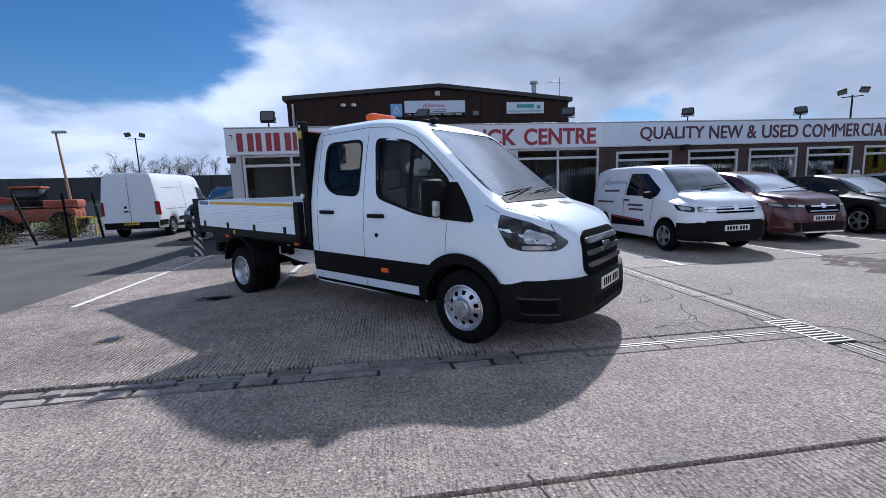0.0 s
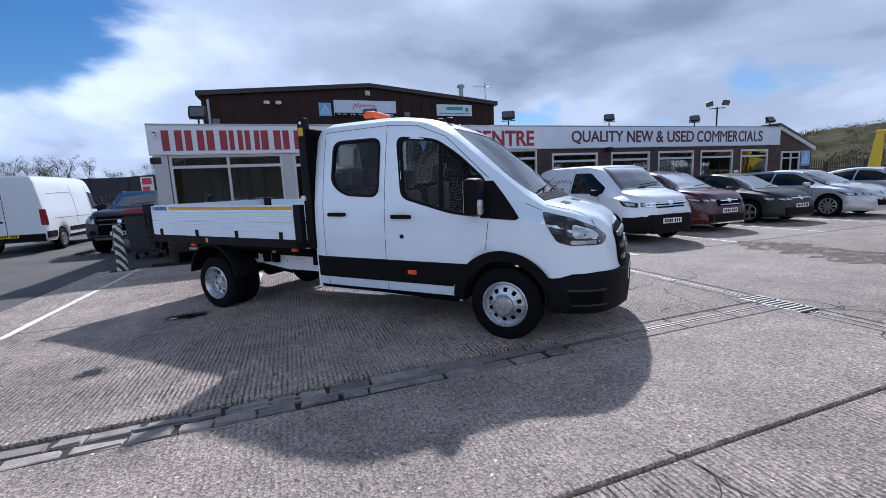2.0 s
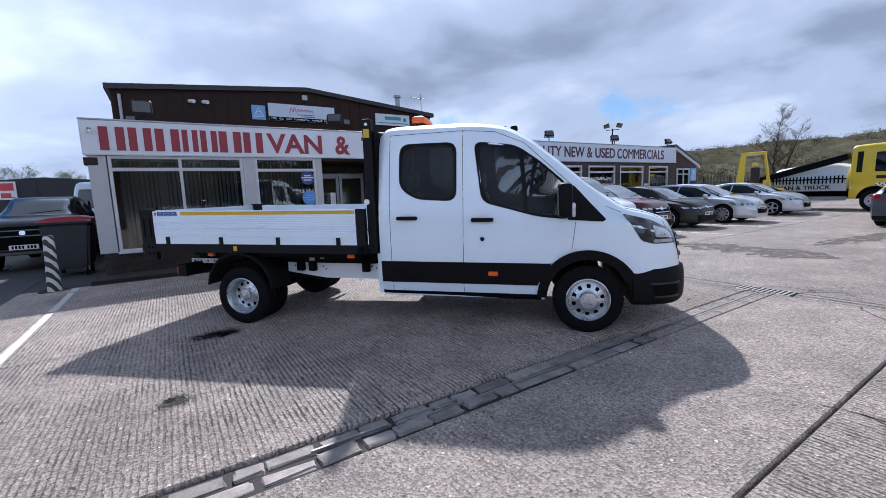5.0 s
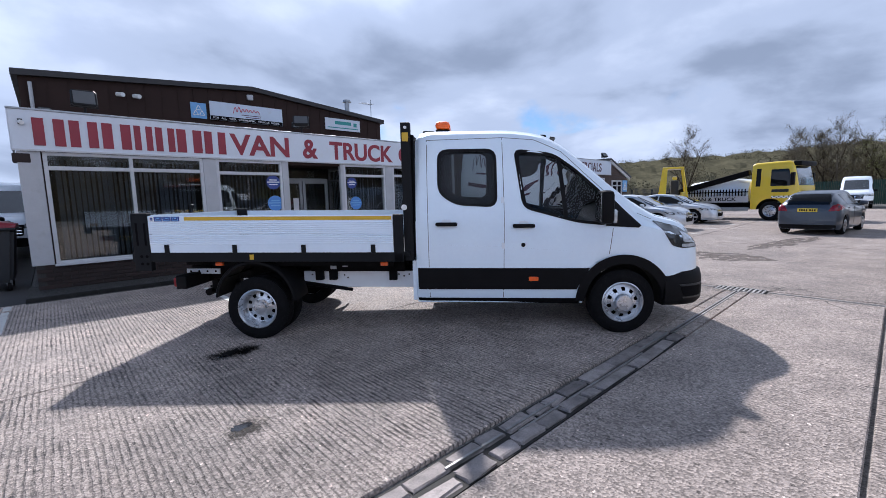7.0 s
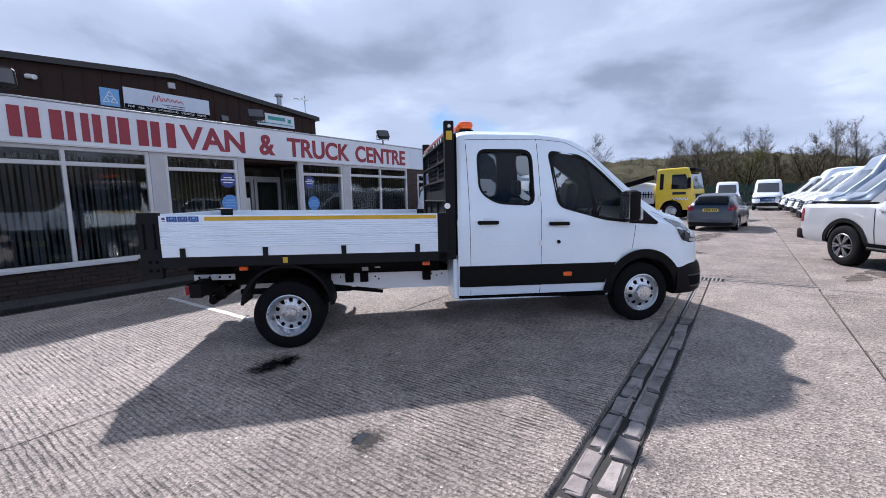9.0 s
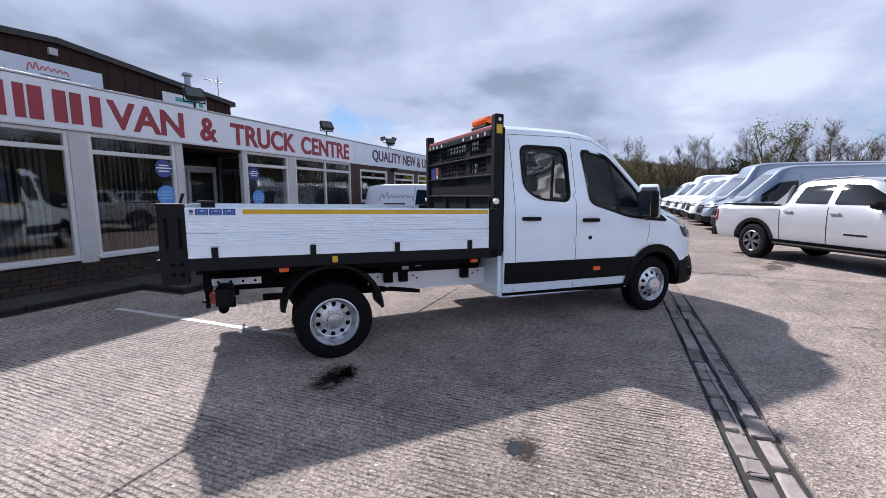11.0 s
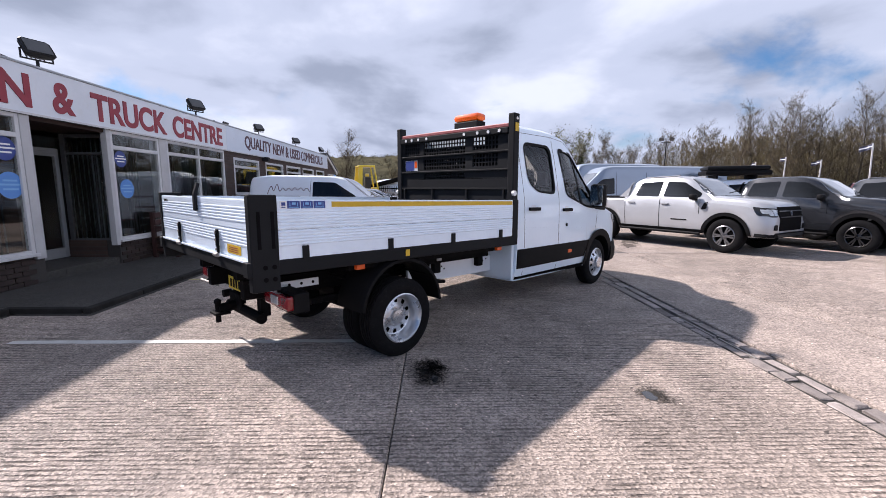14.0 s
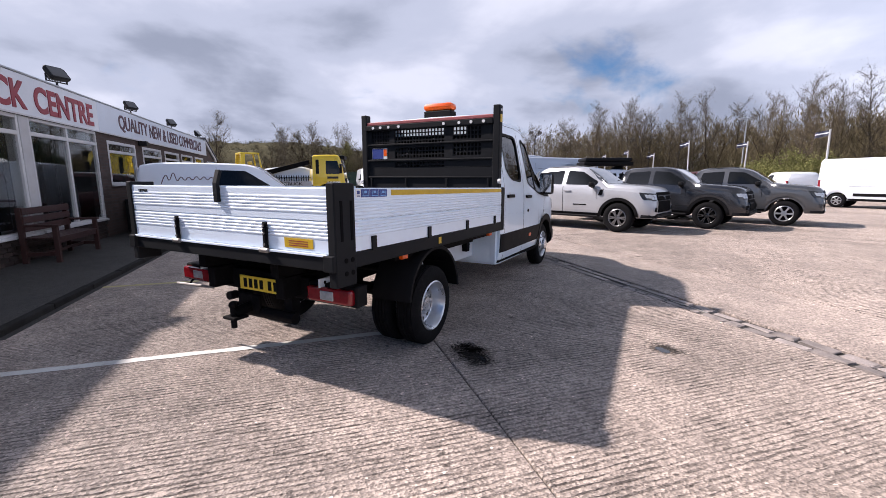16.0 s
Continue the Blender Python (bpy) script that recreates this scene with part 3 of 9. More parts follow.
for k, args in enumerate(((2.9, 4.80, 2, 1.0), (3.35, 4.65, -110, 1.0), (2.55, 3.95, 40, 0.7), (4.02, 4.88, -8, 1.5), (4.1, 3.1, 45, 1.9), (4.0, 3.25, -35, 1.3), (3.7, 2.6, -150, 1.4), (0.6, 2.1, -70, 0.8), (4.3, -0.6, 30, 1.8), (-3.4, 2.0, -60, 1.2))):
    crack(*args, seed=40 + k)


def worn_band(x0, y0, x1, y1, half, seed, label):
    """A ragged strip where the surface has broken away to rough stone."""
    rng = random.Random(seed)
    bm = bm_new()
    a, c = Vector((x0, y0)), Vector((x1, y1))
    n_ = int((c - a).length / 0.12)
    d = (c - a).normalized()
    nn = Vector((-d.y, d.x))
    prev = None
    for i in range(n_ + 1):
        p = a.lerp(c, i / n_)
        k = min(1.0, 5 * min(i, n_ - i) / n_) + 0.05
        u, v = p + nn * half * k * rng.uniform(0.55, 1.1), p - nn * half * k * rng.uniform(0.55, 1.1)
        cur = (bm.verts.new((u.x, u.y, 0.0042)), bm.verts.new((v.x, v.y, 0.0042)))
        if prev:
            bm.faces.new((prev[1], prev[0], cur[0], cur[1]))
        prev = cur
    return tagged(part("worn_patch", bm, M["rough"], ground), label)


M["rough"] = pbr("broken_aggregate", (0.15, 0.128, 0.115), 0.95, var=0.45, scale=9, fine=38, bump=1.0, dirt=(0.06, 0.055, 0.05), spec=0.15)
rn, rl = M["rough"].node_tree.nodes, M["rough"].node_tree.links
rl.new(ramp_of(rn, rl, noise_of(rn, rl, rn.new("ShaderNodeNewGeometry").outputs["Position"], 3.2, 8.0, 0.72), [(0.42, 0.0), (0.52, 0.9)]), rn["Principled BSDF"].inputs["Alpha"])
worn_band(7.85, 6.9, 7.5, 3.7, 0.68, 2, "worn rough patch with exposed stone")
worn_band(9.2, 4.6, 14.0, 3.7, 0.35, 3, "worn rough patch with exposed stone")
worn_band(4.6, 1.6, 6.6, 0.6, 0.22, 4, "worn rough patch with exposed stone")
M["water"] = pbr("thin_water_film", (0.03, 0.031, 0.034), 0.06, var=0.2, scale=3, fine=20, bump=0.0, spec=0.5)


def puddle(x, y, rx, ry, z, seed, label):
    """A shallow film of water with an uneven rim."""
    rng = random.Random(seed)
    bm = bm_new()
    c = bm.verts.new((x, y, z))
    rim = []
    for i in range(36):
        a = 2 * math.pi * i / 36
        k = rng.uniform(0.75, 1.08)
        rim.append(bm.verts.new((x + rx * k * math.cos(a), y + ry * k * math.sin(a), z)))
    for i in range(36):
        bm.faces.new((c, rim[i], rim[(i + 1) % 36]))
    return tagged(part("puddle", bm, M["water"]), label, "puddle", kind="structure")


puddle(-6.85, 16.2, 0.5, 1.0, -0.0005, 9, "shallow puddle on the asphalt beside the pickup")
puddle(-2.97, 4.91, 0.075, 0.045, 0.0052, 10, "tiny puddle in a hollow of the concrete")
puddle(-2.68, 6.44, 0.06, 0.030, 0.0056, 11, "tiny puddle in a hollow of the concrete")

# dirt along the kerbs, with the kerb's shade put into the same dark strip
for (xa, xb, ya, yb) in ((-4.2, -0.91, 11.33, 11.398), (-0.9, 6.9, 10.41, 10.478), (-0.97, -0.902, 10.41, 11.39), (6.9, 19.9, 11.58, 11.648)):
    tagged(part("gutter_dirt", box(bm_new(), xa, xb, ya, yb, -0.02, 0.0046, 0), M["soil"], path), "dark strip of dirt and painted shade along the kerb")

# ---- showroom ----
WY = 12.30            # outer face of the shop front
BX0, BX1 = -4.14, 17.6
SMALL = [(6.85, 8.65), (9.2, 10.9), (11.28, 13.0), (13.33, 15.03), (15.45, 17.0)]

wb = bm_new()
box(wb, -4.05, 0.62, WY + 0.025, WY + 0.26, -0.02, 0.5)
box(wb, 2.16, 6.50, WY + 0.025, WY + 0.26, -0.02, 0.5)
box(wb, -4.05, 6.30, WY + 0.02, WY + 0.26, 2.5, 3.12)
tagged(part("wall_front", wb, M["mortar"]), "dark brick shop front wall below the glazing", "wall", kind="structure")
wb = bm_new()
xs = [6.50] + [v for p_ in SMALL for v in p_] + [BX1]
for a, c in zip(xs[0::2], xs[1::2]):
    box(wb, a, c, WY, WY + 0.26, -0.02, 3.12)
for a, c in SMALL:
    box(wb, a, c, WY, WY + 0.26, -0.02, 1.28)
    box(wb, a, c, WY, WY + 0.26, 2.36, 3.12)
tagged(part("wall_front_brick", wb, M["brickwall"]), "dark brown brick wall with white framed windows", "wall", kind="structure")
wb = bm_new()
box(wb, BX0 + 0.1, BX0 + 0.36, WY + 0.27, 20.0, -0.02, 3.12)
box(wb, BX1 - 0.26, BX1, WY + 0.27, 20.0, -0.02, 3.12)
box(wb, BX0 + 0.37, BX1 - 0.27, 18.0, 18.2, -0.02, 3.12)
tagged(part("wall_side", wb, M["brickwall"]), "brown brick side walls of the showroom", "wall", kind="structure")
tagged(part("roof_flat", box(bm_new(), BX0 + 0.05, BX1, WY + 0.0, 20.0, 3.125, 3.2), M["roof"]), "flat grey felt roof of the showroom", "roof", kind="structure")
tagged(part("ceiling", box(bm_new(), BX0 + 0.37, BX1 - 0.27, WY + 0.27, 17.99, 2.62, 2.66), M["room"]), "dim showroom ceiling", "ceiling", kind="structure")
tagged(part("showroom_floor", box(bm_new(), BX0 + 0.37, BX1 - 0.27, WY + 0.27, 17.99, 0.0, 0.1), M["room"]), "showroom floor in the dimmed room colour", "floor", kind="structure")
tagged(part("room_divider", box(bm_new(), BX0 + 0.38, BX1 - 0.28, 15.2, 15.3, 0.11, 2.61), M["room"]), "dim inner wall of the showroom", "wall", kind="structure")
tagged(part("wall_pier", box(bm_new(), -4.10, -3.80, WY - 0.02, WY + 0.30, 0.5, 2.5, 0.01), M["white_pier"]), "white painted corner pier of the showroom", "pier", kind="structure")
tagged(part("beam_end", box(bm_new(), -4.16, -3.93, WY - 0.03, WY + 0.18, 2.30, 2.46, 0.015), M["brick"]), "brown timber beam end at the corner", "beam", kind="structure")

win_no = [0]


def bar(par, x0, x1, z0, z1, y0=WY - 0.01, y1=WY + 0.07, name="window_frame"):
    return boxed(name, M["upvc"], par, (x0, x1, y0, y1, z0, z1), 0.006)


def blinds(x0, x1, z0, z1, y, seed, share=1.0):
    random.seed(seed)
    bm = bm_new()
    x = x0
    while x < x0 + (x1 - x0) * share:
        a = radians(random.uniform(25, 60))
        box(bm, -0.045, 0.045, -0.001, 0.001, z0, z1, 0, Matrix.Translation((x, y, 0)) @ Matrix.Rotation(a, 4, "Z"))
        x += 0.085
    return tagged(part("vertical_blind", bm, M["blind"]), "grey fabric vertical blind behind the showroom glass", "blind", kind="stuff")


def shop_window(x0, x1, z0, z1, splits=(), transom=None, f=0.06, sill=True):
    """White plastic window: frame, mullions, transom, a pane in each light."""
    win_no[0] += 1
    w = thing(f"window_{win_no[0]}", "white plastic framed showroom window", "window", kind="structure")
    bar(w, x0, x0 + f, z0, z1)
    bar(w, x1 - f, x1, z0, z1)
    bar(w, x0 + f, x1 - f, z0, z0 + f)
    bar(w, x0 + f, x1 - f, z1 - f, z1)
    cols = [x0 + f, *splits, x1 - f]
    for s in splits:
        bar(w, s - f / 2, s + f / 2, z0 + f, z1 - f)
    edges = [(cols[i] + (f / 2 if i else 0), cols[i + 1] - (f / 2 if i + 1 < len(cols) - 1 else 0)) for i in range(len(cols) - 1)]
    for a, c in edges:
        rows = [(z0 + f, z1 - f)]
        if transom:
            bar(w, a, c, transom - 0.035, transom + 0.035)
            rows = [(z0 + f, transom - 0.035), (transom + 0.035, z1 - f)]
        for r0, r1 in rows:
            p_ = boxed("pane", M["pane"], w, (a + 0.001, c - 0.001, WY + 0.03, WY + 0.036, r0 + 0.001, r1 - 0.001))
            p_.visible_shadow = False
    if sill:
        boxed("window_sill", M["upvc"], w, (x0 - 0.02, x1 + 0.02, WY - 0.06, WY - 0.011, z0 - 0.03, z0 + 0.015), 0.006)
    return w


shop_window(-3.78, -1.26, 0.5, 2.5, (-2.52,), 2.22)
shop_window(-1.00, 0.46, 0.5, 2.5, (), 2.20)
shop_window(2.14, 3.50, 0.5, 2.5, (), 2.20)
shop_window(3.76, 6.30, 0.5, 2.5, (5.03,), 2.22)
for a, c in SMALL:
    shop_window(a, c, 1.28, 2.36, (), 2.10, 0.07)
for a, c in ((-1.26, -1.0), (0.46, 0.62), (2.04, 2.14), (3.50, 3.76), (6.30, 6.50)):
    tagged(part("wall_pier", box(bm_new(), a + 0.002, c - 0.002, WY - 0.02, WY + (0.09 if c in (0.62, 2.14) else 0.20), 0.42 if c < 6.4 else 0.0, 2.5, 0.008), M["white_pier"] if c < 6.4 else M["brickwall"]), "white painted pier between the shop windows" if c < 6.4 else "brown brick pier", "pier", kind="structure")
blinds(-3.6, -1.35, 0.45, 2.4, WY + 0.45, 1, 1.0)
blinds(-0.9, 0.5, 0.45, 2.45, WY + 0.40, 2)
blinds(2.25, 3.5, 0.45, 2.45, WY + 0.45, 3)
blinds(3.9, 6.2, 0.45, 2.45, WY + 0.5, 4)
for k, (a, c) in enumerate(SMALL):
    blinds(a + 0.1, c - 0.05, 1.2, 2.3, WY + 0.35, 10 + k)

# entrance recess with glazed double doors
RY = 13.25
wb = bm_new()
box(wb, 0.50, 0.62, WY + 0.21, RY + 0.1, 0.06, 2.5)
box(wb, 2.16, 2.26, WY + 0.27, RY + 0.1, 0.06, 0.5)
tagged(part("wall_recess", wb, M["brickwall"]), "brick return walls of the entrance recess", "wall", kind="structure")
tagged(part("recess_soffit", box(bm_new(), 0.62, 2.16, WY + 0.02, RY + 0.1, 2.44, 2.495), M["cladding"]), "dark brown soffit over the entrance recess", "ceiling", kind="structure")
tagged(part("door_step", box(bm_new(), 0.63, 2.15, WY + 0.05, RY + 0.1, 0.05, 0.19, 0.01), M["path"]), "concrete step at the showroom entrance", "step", kind="structure")
M["door_frame"] = pbr("grey_aluminium_frame", (0.30, 0.31, 0.32), 0.45, 0.2, var=0.08, scale=4, bump=0.02)
door = thing("door_1", "white framed glazed double entrance door, closed", "door", kind="structure")
for a, c in ((0.63, 1.38), (1.40, 2.15)):
    leaf = boxed("door_frame", M["door_frame"], door, (a, a + 0.08, RY, RY + 0.06, 0.2, 2.1), 0.006)
    boxed("door_frame", M["door_frame"], door, (c - 0.08, c, RY, RY + 0.06, 0.2, 2.1), 0.006)
    boxed("door_frame", M["door_frame"], door, (a + 0.08, c - 0.08, RY, RY + 0.06, 2.02, 2.1), 0.006)
    boxed("door_frame", M["door_frame"], door, (a + 0.08, c - 0.08, RY, RY + 0.06, 0.2, 0.38), 0.006)
    p_ = boxed("pane", M["pane"], door, (a + 0.081, c - 0.081, RY + 0.025, RY + 0.031, 0.381, 2.019))
    p_.visible_shadow = False
part("door_handle", rod(bm_new(), (1.33, RY - 0.05, 0.95), (1.33, RY - 0.05, 1.45), 0.014), M["steel"], door)
boxed("transom_frame", M["door_frame"], door, (0.63, 2.15, RY, RY + 0.06, 2.10, 2.16), 0.006)
boxed("notice", M["white"], door, (1.12, 1.27, RY + 0.018, RY + 0.024, 1.25, 1.62))
boxed("notice", M["white"], door, (1.12, 1.27, RY + 0.018, RY + 0.024, 0.95, 1.20))
p_ = boxed("pane", M["pane"], door, (0.63, 2.15, RY + 0.02, RY + 0.026, 2.161, 2.439))
p_.visible_shadow = False
M["grey_frame"] = pbr("dark_grey_frame", (0.075, 0.078, 0.082), 0.5, var=0.12, scale=4, bump=0.03)
side = thing("window_side", "tall glazed side light of the entrance recess", "window", kind="structure")
boxed("window_frame", M["grey_frame"], side, (2.17, 2.23, RY - 0.10, RY - 0.02, 0.5, 2.43), 0.006)
boxed("window_frame", M["grey_frame"], side, (2.17, 2.23, WY + 0.12, RY - 0.11, 2.36, 2.43), 0.006)
p_ = boxed("pane", M["pane"], side, (2.19, 2.196, WY + 0.12, RY - 0.11, 0.5, 2.359))
p_.visible_shadow = False

boxed("window_frame", M["grey_frame"], side, (2.17, 2.23, WY + 0.12, RY - 0.11, 2.06, 2.11), 0.006)
boxed("window_frame", M["grey_frame"], side, (2.17, 2.23, WY + 0.12, RY - 0.11, 0.47, 0.54), 0.006)
bm = bm_new()
for k in range(8):
    box(bm, -0.05, 0.05, -0.001, 0.001, 0.5, 2.4, 0, Matrix.Translation((2.34, WY + 0.33 + k * 0.085, 0)) @ Matrix.Rotation(radians(50), 4, "Z"))
tagged(part("vertical_blind", bm, pbr("blue_grey_blind_fabric", (0.20, 0.23, 0.27), 0.9, var=0.1, scale=3, fine=200, bump=0.2)), "blue-grey fabric vertical blind behind the entrance side light", "blind", kind="stuff")

# round blue stickers on the glass
def sticker(x, z, r, material):
    s = thing("round_sticker", "round blue printed notice stuck on showroom glass", "sticker", pose(x, WY + 0.028, z), group="glass stickers")
    bm = bm_new()
    bmesh.ops.create_cone(bm, cap_ends=True, segments=32, radius1=r, radius2=r, depth=0.003, matrix=Matrix.Rotation(radians(90), 4, "X"))
    part("disc", bm, material, s)
    for k, (w_, z_) in enumerate(((0.55, 0.35), (0.9, 0.05), (0.6, -0.3))):
        boxed("print_bar", M["white"] if material is M["navy"] else M["skyblue"], s, (-r * w_, r * w_, -0.004, -0.0025, r * z_ - r * 0.07, r * z_ + r * 0.07))
    return s


sticker(0.24, 2.00, 0.165, M["navy"])
sticker(0.26, 1.50, 0.185, M["midblue"])
sticker(2.40, 2.00, 0.15, M["navy"])
sticker(2.50, 1.45, 0.18, M["midblue"])

# long fascia sign
fascia = thing("fascia_sign", "long white fascia sign with maroon lettering", "sign", kind="structure")
boxed("sign_panel", M["sign"], fascia, (-4.14, 6.42, 12.25, WY + 0.015, 2.52, 3.19), 0.004)
boxed("sign_panel", M["sign_b"], fascia, (6.424, 17.6, 12.25, WY - 0.002, 2.52, 3.19), 0.004)
boxed("sign_trim", M["galv"], fascia, (-4.16, 17.62, 12.235, 12.45, 3.192, 3.225), 0.006)
boxed("sign_trim", M["upvc"], fascia, (-4.15, 17.61, 12.242, 12.249, 2.50, 2.53))
boxed("sign_return", M["sign"], fascia, (-4.155, -4.142, 12.25, 13.2, 2.52, 3.19))
# the firm's name is a row of plain upright bars
x = -3.86
for w_, gap_ in ((0.42, 0.06), (0.40, 0.06), (0.44, 0.05), (0.30, 0.05), (0.33, 0.04), (0.46, 0.05), (0.42, 0.0)):
    boxed("letter_block", M["maroon"], fascia, (x, x + w_ * 0.36, 12.236, 12.2495, 2.60, 3.07), 0.002)
    boxed("letter_block", M["maroon"], fascia, (x + w_ * 0.64, x + w_, 12.236, 12.2495, 2.60, 3.07), 0.002)
    x += w_ + gap_
words("sign_word", "VAN", M["maroon"], fascia, -0.69, 0.65, 2.60, 3.07, 12.2495, bold=0.028)
words("sign_word", "&", M["maroon"], fascia, 1.00, 1.40, 2.60, 3.07, 12.2495, bold=0.028)
words("sign_word", "TRUCK", M["maroon"], fascia, 1.74, 3.75, 2.60, 3.07, 12.2495, bold=0.028)
words("sign_word", "CENTRE", M["maroon"], fascia, 3.98, 6.17, 2.60, 3.07, 12.2495, bold=0.028)
words("sign_word", "QUALITY", M["plum"], fascia, 7.57, 9.67, 2.63, 3.06, 12.2495, bold=0.016)
words("sign_word", "NEW", M["plum"], fascia, 9.83, 10.97, 2.67, 3.06, 12.2495, bold=0.016)
words("sign_word", "&", M["plum"], fascia, 11.12, 11.45, 2.66, 3.06, 12.2495, bold=0.016)
words("sign_word", "USED", M["plum"], fascia, 11.63, 12.90, 2.66, 3.06, 12.2495, bold=0.016)
x = 13.06
for ch, w_ in (("C", 0.30), ("O", 0.36), ("M", 0.36), ("M", 0.36), ("E", 0.22), ("R", 0.25), ("C", 0.30), ("I", 0.06), ("A", 0.34), ("L", 0.20), ("S", 0.23)):
    words("sign_letter", ch, M["plum"], fascia, x, x + w_, 2.65, 3.06, 12.2495, bold=0.0 if ch == "M" else 0.016)
    x += w_ + 0.05
cctv = thing("security_camera", "small white security camera on the sign", "camera", pose(-4.0, 12.245, 2.98))
part("camera_body", rod(bm_new(), (0, -0.02, 0), (0.02, -0.14, -0.03), 0.035), M["white"], cctv)
boxed("bracket", M["black"], cctv, (-0.03, 0.03, -0.03, 0.003, -0.04, 0.05))
nt = thing("notice", "small white and red notice on the brick wall", "notice", pose(15.24, WY - 0.012, 1.42))
boxed("notice_plate", M["white"], nt, (-0.12, 0.12, 0.0, 0.010, -0.16, 0.16), 0.002)
for z_, mt_ in ((0.06, M["red_print"]), (-0.04, M["black"]), (-0.10, M["black"])):
    boxed("print_bar", mt_, nt, (-0.09, 0.09, -0.004, -0.0005, z_ - 0.02, z_ + 0.02))
vent = thing("wall_box", "small black box lamp under the sign", "lamp", pose(9.0, WY, 2.44))
boxed("housing", M["lamp_black"], vent, (-0.09, 0.09, -0.22, 0.0, -0.07, 0.07), 0.02)


def floodlight(x, y, z, rz=0.0, tilt=35, s=1.0, post=0.18):
    """Tapered housing on a yoke; the lens looks down over the yard."""
    f = thing("floodlight", "black floodlight tilted down over the roof edge", "floodlight", pose(x, y, z, 0, 0, rz), group="roof floodlights")
    yoke = rod(bm_new(), (0, 0, 0), (0, 0, post), 0.02 * s)
    box(yoke, -0.19 * s, 0.19 * s, -0.012, 0.012, post, post + 0.02)
    for q in (-1, 1):
        box(yoke, 0.185 * q * s - 0.008, 0.185 * q * s + 0.008, -0.014, 0.014, post, post + 0.14 * s)
    part("bracket", yoke, M["lamp_black"], f)
    t = Matrix.Translation((0, 0, post + 0.14 * s)) @ Matrix.Rotation(radians(-tilt), 4, "X")
    bm = bm_new()
    rings = []
    for y, w, h in ((-0.075, 0.175, 0.145), (-0.06, 0.185, 0.155), (0.0, 0.175, 0.145), (0.05, 0.13, 0.10), (0.085, 0.10, 0.065)):
        c = 0.035
        rings.append([bm.verts.new((px * s, y * s, pz * s)) for px, pz in ((-w + c, -h), (w - c, -h), (w, -h + c), (w, h - c), (w - c, h), (-w + c, h), (-w, h - c), (-w, -h + c))])
    for r0, r1 in zip(rings, rings[1:]):
        for i in range(8):
            bm.faces.new((r0[i], r0[(i + 1) % 8], r1[(i + 1) % 8], r1[i]))
    bm.faces.new(rings[0]), bm.faces.new(list(reversed(rings[-1])))
    bmesh.ops.recalc_face_normals(bm, faces=bm.faces)
    bmesh.ops.transform(bm, matrix=t, verts=bm.verts)
    hd = part("lamp_head", bm, M["lamp_black"], f)
    bm = box(bm_new(), -0.15 * s, 0.15 * s, -0.082 * s, -0.077 * s, -0.12 * s, 0.12 * s)
    bmesh.ops.transform(bm, matrix=t, verts=bm.verts)
    part("lamp_lens", bm, M["lens"], hd)
    bm = bm_new()
    for i in range(5):
        box(bm, (-0.10 + i * 0.05) * s - 0.004, (-0.10 + i * 0.05) * s + 0.004, 0.05 * s, 0.105 * s, -0.06 * s, 0.06 * s)
    bmesh.ops.transform(bm, matrix=t, verts=bm.verts)
    part("cooling_fins", bm, M["lamp_black"], hd)
    return f


for x in (9.28, 13.2, 17.3):
    floodlight(x, 12.5, 3.2, random.choice((-35, -15)), 40, 0.9)
floodlight(5.42, 12.5, 3.2, -30, 40, 1.05)
floodlight(-3.1, 12.6, 3.2, 0, 20, 1.05)
floodlight(1.12, 12.5, 3.2, -25, 40, 1.05)

# lean-to end with a sloping verge
lean = thing("lean_to", "brown brick lean-to with a white sloping verge", "extension", kind="structure")
bm = bm_new()
prism(bm, [(17.6, 0), (19.7, 0), (19.7, 2.28), (17.6, 3.1)], 5.0, Matrix.Translation((0, 12.31, 0)))
part("wall", bm, M["brickwall"], lean)
bm = bm_new()
prism(bm, [(17.55, 3.12), (19.85, 2.26), (19.85, 2.42), (17.55, 3.28)], 0.06, Matrix.Translation((0, 12.24, 0)))
part("verge_board", bm, M["upvc"], lean)
bm = bm_new()
prism(bm, [(17.5, 3.29), (19.95, 2.39), (19.95, 2.45), (17.5, 3.36)], 5.3, Matrix.Translation((0, 12.2, 0)))
part("roof_sheet", bm, M["roof"], lean)
d2 = thing("door_2", "white plastic door with side light", "door", kind="structure")
for a, c in ((17.75, 17.82), (18.3, 18.37), (18.82, 18.9)):
    boxed("door_frame", M["upvc"], d2, (a, c, 12.25, 12.305, 0.06, 2.25), 0.005)
boxed("door_frame", M["upvc"], d2, (17.82, 18.82, 12.25, 12.305, 2.18, 2.25), 0.005)
boxed("door_frame", M["upvc"], d2, (17.82, 18.82, 12.25, 12.305, 1.95, 2.0), 0.005)
boxed("door_panel", M["upvc"], d2, (17.82, 18.82, 12.27, 12.305, 0.06, 0.9), 0.005)
boxed("pane", M["matt_black"], d2, (17.82, 18.82, 12.29, 12.305, 0.9, 2.18))


